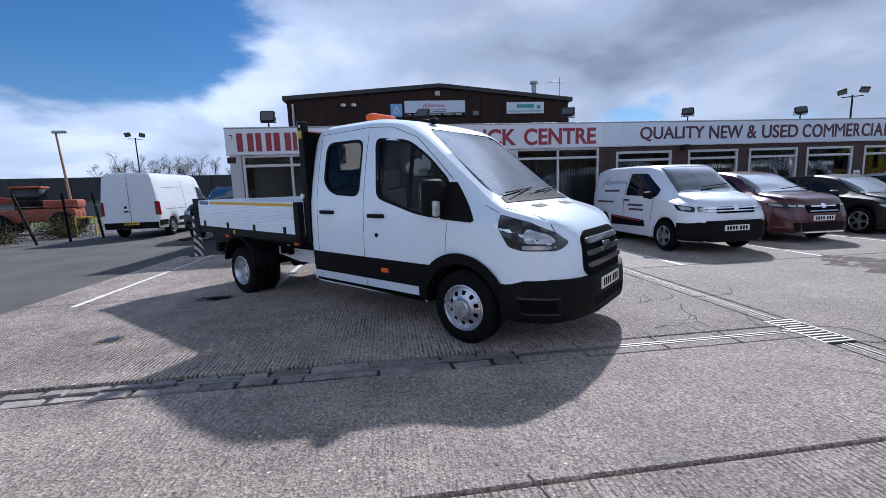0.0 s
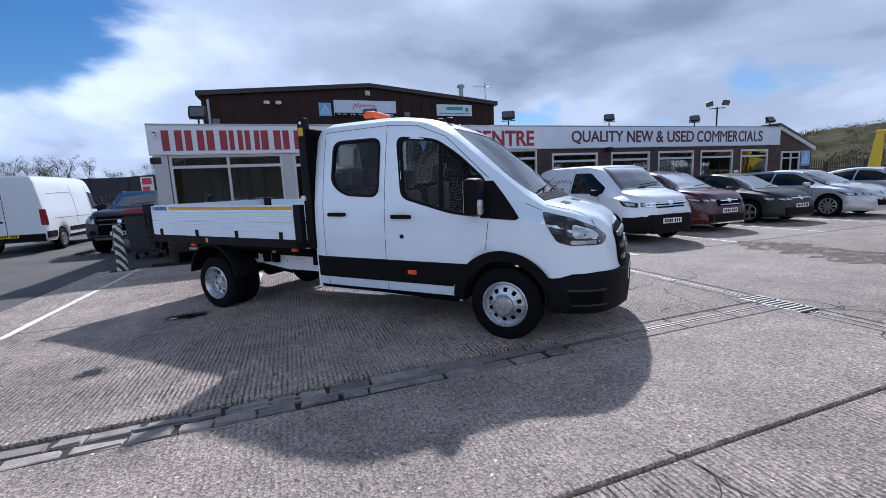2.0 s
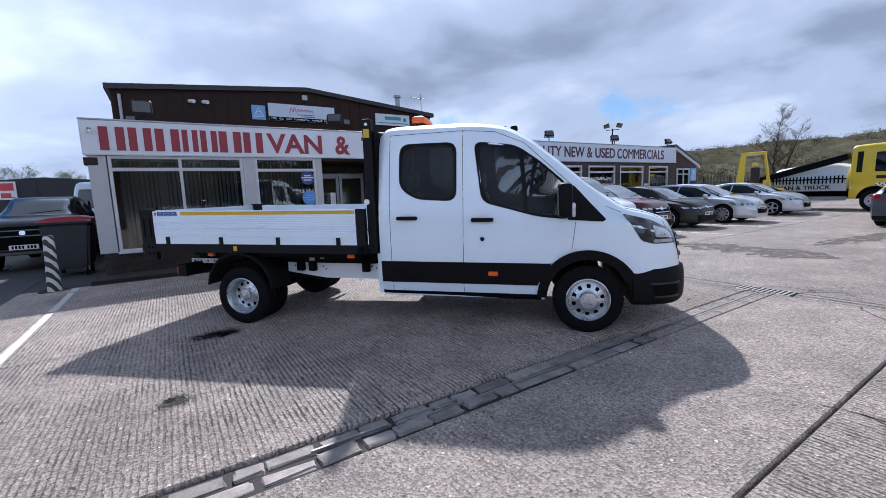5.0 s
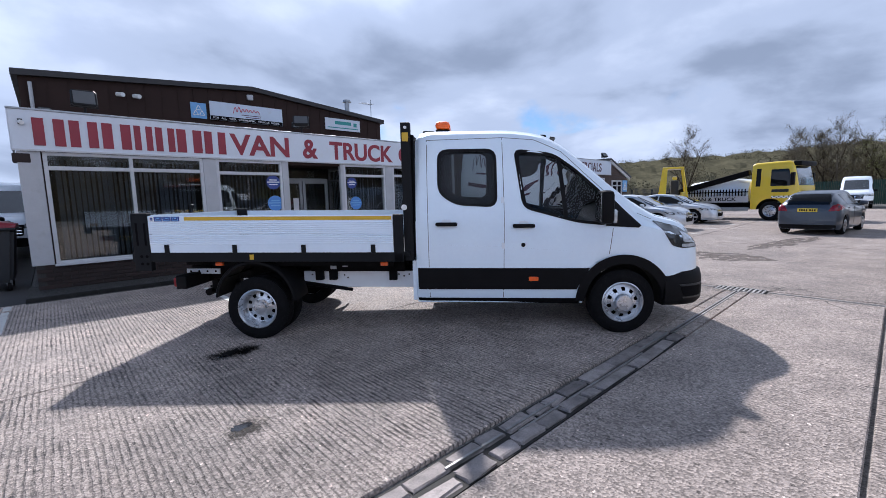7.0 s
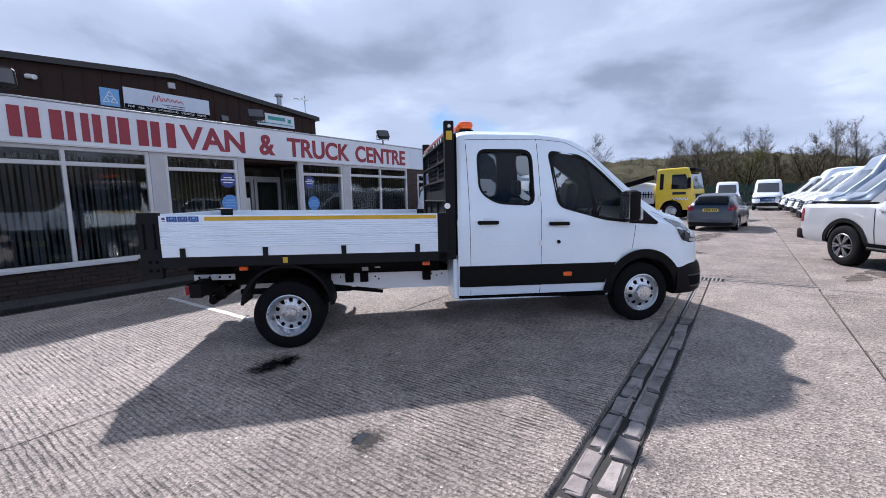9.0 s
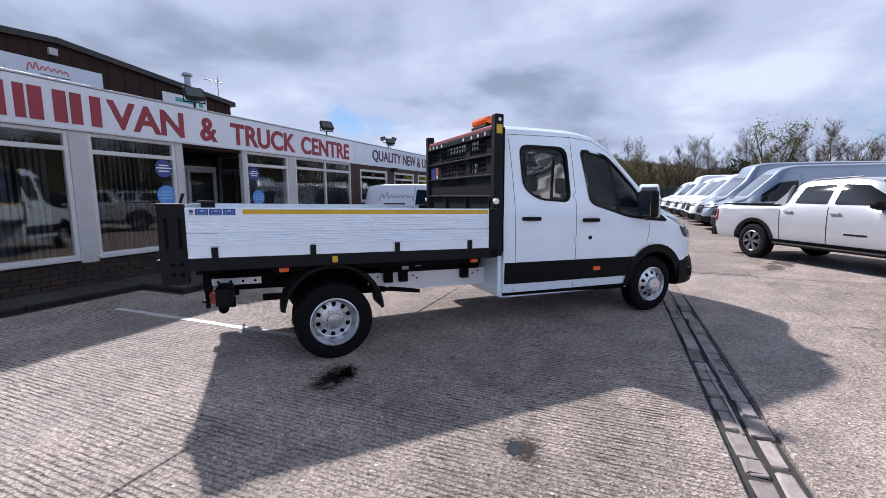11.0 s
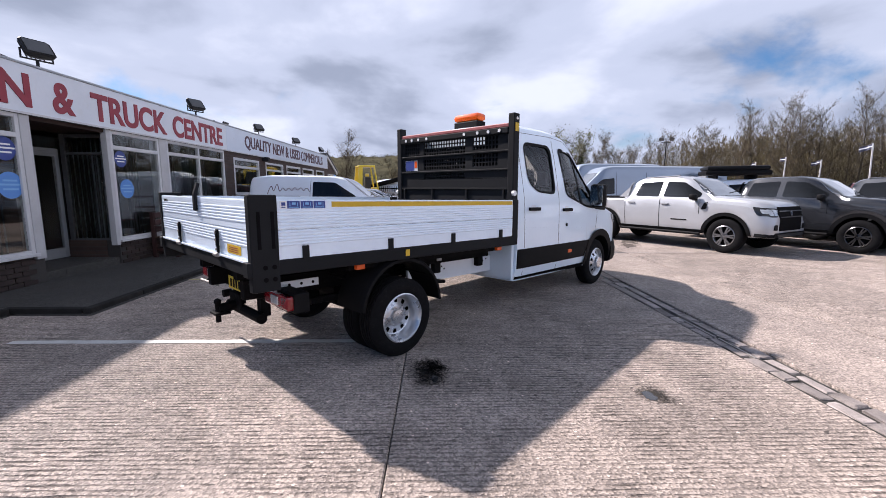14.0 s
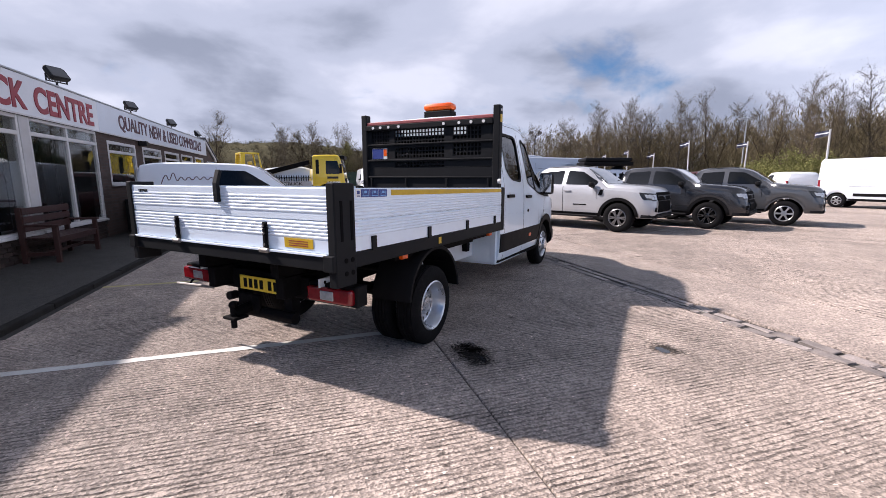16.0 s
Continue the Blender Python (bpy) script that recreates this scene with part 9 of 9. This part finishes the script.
for (x, y, lx, ly) in ((-11.15, 18.4, -0.25, 0.1), (-11.6, 17.3, -0.05, 0.0), (-12.05, 16.4, -0.9, 0.5), (-13.2, 14.0, -0.2, 0.1), (-14.3, 11.6, 0.2, 0.0), (-15.4, 9.2, 0.0, 0.1)):
    part("post", rod(bm_new(), (x, y, -0.02), (x + lx, y + ly, 1.75), 0.045, seg=6), M["chassis"], lf)
bm = bm_new()
a, c = Vector((-11.0, 18.7, 0)), Vector((-15.6, 8.8, 0))
for i in range(90):
    p0 = a.lerp(c, i / 90)
    rod(bm, p0 + Vector((0, 0, 0.05)), p0 + Vector((0.02, 0, 1.35)), 0.004, seg=3)
for z in (0.1, 0.4, 0.7, 1.0, 1.3):
    rod(bm, a + Vector((0, 0, z)), c + Vector((0, 0, z)), 0.005, seg=3)
tagged(part("wire_mesh", bm, M["fence_dark"], lf), kind="stuff")
hoop = thing("hoop_barrier", "small yellow tubular hoop barrier", "barrier", pose(-12.3, 19.3, 0, 0, 0, 30))
bm = rod(bm_new(), (-0.3, 0, 0), (-0.3, 0, 0.8), 0.03)
rod(bm, (0.3, 0, 0), (0.3, 0, 0.8), 0.03), rod(bm, (-0.3, 0, 0.8), (0.3, 0, 0.8), 0.03)
part("hoop", bm, M["p_yellow"], hoop)

# orange machine among the weeds
M["orange"] = pbr("weathered_orange", (0.30, 0.065, 0.03), 0.6, var=0.3, scale=3, fine=40, bump=0.1, dirt=(0.2, 0.12, 0.08))
tel = thing("orange_loader", "weathered orange loader standing in the weeds", "machine", pose(-16.4, 22.6, 0, 0, 0, 20))
part("body", box(bm_new(), -1.6, 1.6, -0.9, 0.9, 0.55, 1.15, 0.1), M["orange"], tel, smooth=True)
part("engine_cover", box(bm_new(), 0.4, 1.7, -0.7, 0.7, 1.15, 1.55, 0.1), M["orange"], tel, smooth=True)
part("cab_frame", box(bm_new(), -0.6, 0.35, -0.6, 0.4, 1.15, 2.1, 0.05), M["tint"], tel, smooth=True)
part("cab_roof", box(bm_new(), -0.7, 0.45, -0.7, 0.5, 2.1, 2.2, 0.04), M["orange"], tel, smooth=True)
part("boom", box(bm_new(), -3.0, 1.2, 0.45, 0.75, -0.15, 0.15, 0.03, Matrix.Translation((0, 0, 1.4)) @ Matrix.Rotation(radians(8), 4, "Y")), M["orange"], tel)
for x in (-1.15, 1.15):
    for y in (-0.95, 0.95):
        part("wheel", rod(bm_new(), (x, y - 0.18, 0.5), (x, y + 0.18, 0.5), 0.5, seg=20), M["rubber"], tel)
cone = thing("traffic_cone", "orange traffic cone by the fence", "cone", pose(-10.9, 22.5, 0))
bm = rod(bm_new(), (0, 0, 0.03), (0, 0, 0.75), 0.16, 0.03, 16)
part("cone_body", bm, M["orange"], cone, smooth=True)
boxed("cone_base", M["orange"], cone, (-0.2, 0.2, -0.2, 0.2, 0, 0.03), 0.01)

# sheds beyond the yard
M["shed_dark"] = pbr("dark_shed_sheeting", (0.022, 0.025, 0.034), 0.6, var=0.2, scale=1.0, fine=12, bump=0.1)
M["shed_grey"] = pbr("grey_block_wall", (0.17, 0.17, 0.18), 0.9, var=0.2, scale=1.0, fine=20, bump=0.3)


def shed(x0, x1, y0, y1, h, eave, label):
    s = thing("warehouse", label, "building", kind="structure")
    boxed("wall", M["shed_grey"], s, (x0, x1, y0, y1, 0, eave))
    bm_ = prism(bm_new(), [(x0 - 0.4, eave), (x1 + 0.4, eave), (x1 + 0.4, h - 0.25), ((x0 + x1) / 2, h), (x0 - 0.4, h - 0.25)], y1 - y0 + 0.8, Matrix.Translation((0, y0 - 0.4, 0)))
    part("roof", bm_, M["shed_dark"], s)
    for i in range(int((x1 - x0) / 2.5)):
        boxed("sheet_rib", M["shed_dark"], s, (x0 + i * 2.5, x0 + i * 2.5 + 0.12, y0 - 0.46, y0 - 0.401, eave, h - 0.26))
    return s


shed(-62, -13.0, 45.0, 60, 3.75, 1.7, "long dark low warehouse beyond the yard")
sh2 = shed(-12.2, -6.2, 38.0, 52, 3.45, 0.6, "dark sheeted warehouse with a sign board")
boxed("sign_board", M["white"], sh2, (-11.3, -10.5, 37.5, 37.58, 2.1, 3.2))
boxed("sign_block", M["red_print"], sh2, (-11.2, -10.6, 37.47, 37.4995, 2.65, 3.1))
boxed("sign_block", M["red_print"], sh2, (-11.2, -10.75, 37.47, 37.4995, 2.2, 2.5))

# ---- trees, hill ----
M["bark"] = pbr("grey_brown_bark", (0.095, 0.078, 0.060), 0.9, var=0.3, scale=4, fine=30, bump=0.4, spec=0.1)
M["bark_dark"] = pbr("dark_bark", (0.042, 0.031, 0.022), 0.9, var=0.3, scale=4, fine=30, bump=0.4, spec=0.1)


def leaf_mat(name, a, b_):
    m, n, l, b = start(name)
    r = n.new("ShaderNodeNewGeometry").outputs["Random Per Island"]
    l.new(ramp_of(n, l, r, [(0.0, a), (1.0, b_)]), b.inputs["Base Color"])
    b.inputs["Roughness"].default_value = 0.8
    b.inputs["Specular IOR Level"].default_value = 0.08
    return m


M["bud"] = leaf_mat("spring_buds", (0.10, 0.105, 0.034), (0.22, 0.215, 0.085))
M["twig"] = leaf_mat("brown_twigs", (0.090, 0.074, 0.044), (0.20, 0.168, 0.098))
M["olive"] = leaf_mat("dull_olive_scrub", (0.035, 0.038, 0.014), (0.10, 0.09, 0.04))
M["evergreen"] = leaf_mat("dark_evergreen", (0.012, 0.022, 0.010), (0.03, 0.045, 0.02))
M["hillwood"] = leaf_mat("bare_hill_wood", (0.080, 0.074, 0.048), (0.16, 0.145, 0.095))


def branch_mesh(seed, h, reach, rise, count, fork):
    """A straight or forked trunk with many side limbs and twigs, as tapered three-sided tubes."""
    rng = random.Random(seed)
    vs, fs, tips = [], [], []

    def tube(a, b, r0, r1):
        d = (b - a).normalized()
        u = d.orthogonal().normalized()
        w = d.cross(u)
        k = len(vs)
        for p, r in ((a, r0), (b, r1)):
            for i in range(3):
                an = 2 * math.pi * i / 3
                vs.append(p + (u * math.cos(an) + w * math.sin(an)) * r)
        for i in range(3):
            j = (i + 1) % 3
            fs.append((k + i, k + j, k + 3 + j, k + 3 + i))

    def limb(p, d, length, r, lev):
        n_ = 3 if lev < 2 else 2
        q = p
        for i in range(n_):
            d = (d + Vector((rng.uniform(-1, 1), rng.uniform(-1, 1), rng.uniform(-0.3, 0.7))) * 0.2).normalized()
            e = q + d * (length / n_)
            ra, rb = r * (1 - 0.7 * i / n_), r * (1 - 0.7 * (i + 1) / n_)
            tube(q, e, max(ra, 0.007), max(rb, 0.005))
            if lev < 3:
                for _ in range((3, 2, 2)[lev - 1]):
                    s_ = Vector((rng.uniform(-1, 1), rng.uniform(-1, 1), rng.uniform(-0.2, 0.8)))
                    limb(q.lerp(e, rng.random()), (d * 0.7 + s_ * 0.75).normalized(), length * rng.uniform(0.28, 0.5), max(ra * 0.5, 0.007), lev + 1)
            q = e
        tips.append(q)

    def trunk(p, d, length, r, start_at, n_l):
        n_ = 9
        q = p
        for i in range(n_):
            d = (d + Vector((rng.uniform(-1, 1), rng.uniform(-1, 1), 0.25)) * 0.06).normalized()
            e = q + d * (length / n_)
            t0 = i / n_
            tube(q, e, r * (1 - 0.92 * t0), r * (1 - 0.92 * (i + 1) / n_))
            if t0 >= start_at:
                for _ in range(max(1, round(n_l / n_))):
                    az_ = rng.uniform(0, 2 * math.pi)
                    ln = (reach * (1 - t0) ** 0.8 + 0.10) * length * rng.uniform(0.7, 1.15)
                    nd = Vector((math.cos(az_), math.sin(az_), rise * rng.uniform(0.6, 1.4))).normalized()
                    limb(q.lerp(e, rng.random()), nd, ln, max(0.012, r * 0.32 * (1 - t0)), 1)
            q = e
        tips.append(q)

    if fork:
        base = Vector((0, 0, h * 0.22))
        tube(Vector((0, 0, -0.1)), base, h * 0.022, h * 0.018)
        for k in range(fork):
            a = 2 * math.pi * (k + rng.random() * 0.5) / fork
            trunk(base, Vector((math.cos(a) * 0.45, math.sin(a) * 0.45, 1)).normalized(), h * rng.uniform(0.68, 0.8), h * 0.013, 0.1, count / fork)
    else:
        trunk(Vector((0, 0, -0.1)), Vector((0, 0, 1)), h, h * 0.013, 0.16, count)
    me = bpy.data.meshes.new("limbs")
    me.from_pydata([tuple(v) for v in vs], [], fs)
    return me, tips


def leaf_cloud(points, n, size, spread, seed, slim=0.6, upright=0.0):
    """Many small loose leaves round the given points."""
    rng = np.random.default_rng(seed)
    pts = np.array([tuple(p) for p in points])
    c = pts[rng.integers(0, len(pts), n)] + rng.normal(0, spread, (n, 3))
    u = rng.normal(0, 1, (n, 3))
    u[:, 2] += upright * np.sign(u[:, 2])
    u /= np.linalg.norm(u, axis=1)[:, None]
    w = np.cross(u, rng.normal(0, 1, (n, 3)))
    w /= np.linalg.norm(w, axis=1)[:, None]
    s = size * rng.uniform(0.5, 1.4, (n, 1))
    v = np.stack([c - u * s, c + w * s * slim, c + u * s, c - w * s * slim], 1).reshape(-1, 3)
    me = bpy.data.meshes.new("leaves")
    f = np.arange(n * 4).reshape(-1, 4)
    me.from_pydata(v.tolist(), [], f.tolist())
    return me


TREES = []
for k in range(6):
    h = (8.5, 9.5, 7.6, 10.2, 8.8, 9.2)[k]
    me, tips = branch_mesh(100 + k, h, (0.24, 0.18, 0.34, 0.15, 0.26, 0.20)[k], (0.9, 1.1, 0.7, 1.2, 0.8, 1.0)[k], (40, 44, 44, 48, 40, 44)[k], (0, 0, 4, 0, 3, 0)[k])
    me.materials.append(M["bark"] if k % 2 else M["bark_dark"])
    lm = leaf_cloud(tips, 3000, 0.16 if k != 2 else 0.06, 0.20 if k != 2 else 0.30, k, 0.035 if k != 2 else 0.6)
    lm.materials.append(M["twig"] if k != 2 else M["bud"])
    TREES.append((me, lm, h))


def tree_at(x, y, s, k, label="bare spring tree with a fine brown crown", group="bare trees behind the yard"):
    t = thing("tree", label, "tree", pose(x, y, 0, 0, 0, random.uniform(0, 360)) @ Matrix.Scale(s, 4), group)
    me, lm, _ = TREES[k]
    mesh_part("trunk", me, t)
    mesh_part("crown", lm, t)
    return t


random.seed(21)
BELT = [(58, 12), (54, -2), (46, -14), (38, -26), (27, -34), (15, -39), (2, -45), (-12, -46), (-28, -40), (-42, -26), (-50, -6)]
def belt_point(u):
    i = min(int(u * (len(BELT) - 1)), len(BELT) - 2)
    f = u * (len(BELT) - 1) - i
    return Vector(BELT[i]).lerp(Vector(BELT[i + 1]), f)


for i in range(215):
    u = (i + random.random()) / 215
    p = belt_point(u)
    d = random.uniform(0, 14)
    out = (p - Vector((-5, 5))).normalized()
    p = p + out * d
    s = random.uniform(0.62, 0.92) if u < 0.30 else random.uniform(0.74, 1.06)
    tree_at(p.x, p.y, s, random.choice((0, 1, 3, 4, 5, 1, 3)))
for x, y, s in ((46.6, -9.8, 1.14), (55, 3, 0.85)):
    tree_at(x, y, s, 2, "budding yellow-green tree at the yard's end", "budding trees")
for x, y, s in ((-62, 66, 0.75), (-38, 70, 0.8), (-32, 69, 0.7), (-30, 72, 0.8), (-70, 60, 0.7), (-16, 62, 0.66), (-13, 64, 0.62), (-10, 61, 0.58), (-21, 66, 0.6), (29, 26, 0.42), (36, 30, 0.5)):
    tree_at(x, y, s * (1.2 if x < -25 else 1.2), 2 if -25 < x < 0 else 4)
    if x < -25:
        tree_at(x + 2.2, y + 1.5, s * 1.15, 4)
        tree_at(x - 2.0, y - 1.0, s * 1.1, 2)
tree_at(38, 15.5, 0.8, 0, "bare spreading tree by the palisade fence")
tree_at(44, 17, 0.75, 4, "bare spreading tree by the palisade fence")

# undergrowth along the belt
random.seed(31)
pts = []
for i in range(1700):
    p = belt_point(random.random())
    out = (p - Vector((-5, 5))).normalized()
    p = p + out * random.uniform(2, 13)
    pts.append(Vector((p.x, p.y, random.uniform(0.3, 2.6 if p.x > 47 else 7.0) * random.uniform(0.55, 1.0))))
me = leaf_cloud(pts, 300000, 0.32, 0.95, 77, 0.045, 1.1)
me.materials.append(M["twig"])
tagged(mesh_part("undergrowth", me), "brown leafless undergrowth below the trees", "scrub", kind="stuff")
far = []
for i in range(1500):
    p = belt_point(random.random())
    out = (p - Vector((-5, 5))).normalized()
    p = p + out * random.uniform(13, 24)
    far.append(Vector((p.x, p.y, random.uniform(0.3, 4.2 if p.x > 55 else 8.6) * random.uniform(0.75, 1.0))))
me = leaf_cloud(far, 250000, 0.36, 0.90, 79, 0.10, 1.2)
me.materials.append(M["twig"])
tagged(mesh_part("far_wood", me), "dense brown leafless wood behind the trees", "woods", kind="stuff")
me = leaf_cloud([q for q in pts if q.z < 2.2], 12000, 0.14, 0.8, 78)
me.materials.append(M["olive"])
tagged(mesh_part("scrub", me), "dull green scrub below the trees", "scrub", kind="stuff")
for (x, y, r, h, mt, lb) in ((17.4, -27.3, 2.2, 3.0, M["bud"], "yellow-green bush in first leaf"), (20.2, -28.4, 2.0, 2.8, M["bud"], "yellow-green bush in first leaf"), (14.6, -26.4, 1.6, 2.6, M["bud"], "yellow-green bush in first leaf"), (45.6, -7.0, 1.2, 5.4, M["evergreen"], "dark evergreen bush by the fence"), (44.6, -10.4, 1.1, 5.2, M["evergreen"], "dark evergreen bush by the fence"), (-13.2, 19.5, 0.9, 0.7, M["olive"], "dull green and brown bramble by the fence"), (-14.5, 17.0, 1.1, 0.6, M["olive"], "dull green and brown bramble by the fence")):
    rng = random.Random(int(x * 10))
    ps = []
    for _ in range(60):
        a, q = rng.uniform(0, 6.28), math.sqrt(rng.random())
        ps.append(Vector((r * q * math.cos(a), r * q * math.sin(a), rng.uniform(0.15, 1.0) * h * (1.05 - 0.6 * q * q))))
    b_ = thing("bush", lb, "bush", pose(x, y, 0))
    bm = bm_new()
    for q in ps[::4]:
        rod(bm, (q.x * 0.15, q.y * 0.15, -0.02), tuple(q), 0.03, 0.01, 4)
    part("stems", bm, M["bark_dark"], b_)
    lm = leaf_cloud(ps, 4600 if r < 1.5 else 14000, 0.03 if h < 0.8 else 0.06 if h < 2.5 or r > 1.5 else 0.09, 0.22 if r < 1.5 else 0.34, int(abs(x) * 7))
    lm.materials.append(mt)
    mesh_part("foliage", lm, b_)

# wooded hill
M["hill"] = pbr("hillside_wood", (0.092, 0.086, 0.056), 0.95, spec=0.0, var=0.38, scale=0.045, fine=0.8, bump=0.0)
bm = bm_new()
rows = []
noise.seed_set(3)


def hill_z(az_, r):
    """Height of the hill at a bearing (degrees) and range."""
    ridge = 0.5 * (1 + math.cos(max(-1, min(1, (az_ - 14) / 62)) * math.pi))
    rise = max(0.0, min(1.0, (r - 85) / 190))
    rise = rise * rise * (3 - 2 * rise)
    n_ = noise.noise(Vector((az_ * 0.09, r * 0.006, 0)))
    return -0.05 + rise * ridge * (21.0 + 3.5 * n_)


def crowns(x, y, r):
    """Uneven treetops standing on the hillside."""
    wood = min(1.0, max(0.0, (r - 95) / 25))
    return wood * (1.5 * noise.noise(Vector((x * 0.21, y * 0.21, 1))) + 1.3 * noise.noise(Vector((x * 0.07, y * 0.07, 5))) + 0.8 * noise.noise(Vector((x * 0.5, y * 0.5, 9))))


for az_ in np.arange(-60, 96, 0.6):
    row = []
    for r in np.arange(75, 330, 4.5):
        x, y = r * math.cos(radians(az_)), r * math.sin(radians(az_))
        row.append(bm.verts.new((x, y, hill_z(az_, r) + crowns(x, y, r))))
    rows.append(row)
for r0, r1 in zip(rows, rows[1:]):
    for i in range(len(r0) - 1):
        bm.faces.new((r0[i], r0[i + 1], r1[i + 1], r1[i]))
bmesh.ops.recalc_face_normals(bm, faces=bm.faces)
tagged(part("hill", bm, M["hill"]), "low wooded hill on the skyline", "hill", kind="structure")
rng = random.Random(5)
ps = []
for _ in range(5200):
    az_, r = rng.uniform(-45, 75), rng.uniform(120, 285)
    z = hill_z(az_, r)
    if noise.noise(Vector((az_ * 0.16, r * 0.02, 4))) > -0.12 or r > 255:
        x, y = r * math.cos(radians(az_)), r * math.sin(radians(az_))
        ps.append(Vector((x, y, z + crowns(x, y, r) + rng.uniform(0.0, 0.5))))
me = leaf_cloud(ps, 170000, 0.24, 0.75, 12, 0.35, 1.6)
me.materials.append(M["hillwood"])
tagged(mesh_part("hill_wood", me), "bare brown woods covering the hill", "woods", kind="stuff")

# ---- single bricks of the plinth under the shop windows ----
bw, bh, bd = 0.215, 0.065, 0.024
bm = box(bm_new(), 0, bw, 0, bd, 0, bh, 0.004)
brick_me = bpy.data.meshes.new("brick")
bm.to_mesh(brick_me)
bm.free()
brick_me.materials.append(M["brick"])
front_wall = bpy.data.objects["wall_front"]
for x0, x1 in ((-4.05, 0.55), (2.18, 6.40)):
    for r in range(6):
        x = x0 + (0.1125 if r % 2 else 0.0)
        while x + bw < x1:
            mesh_part("brick", brick_me, front_wall, pose(x, WY, 0.065 + r * 0.0745 - 0.0))
            x += 0.2255
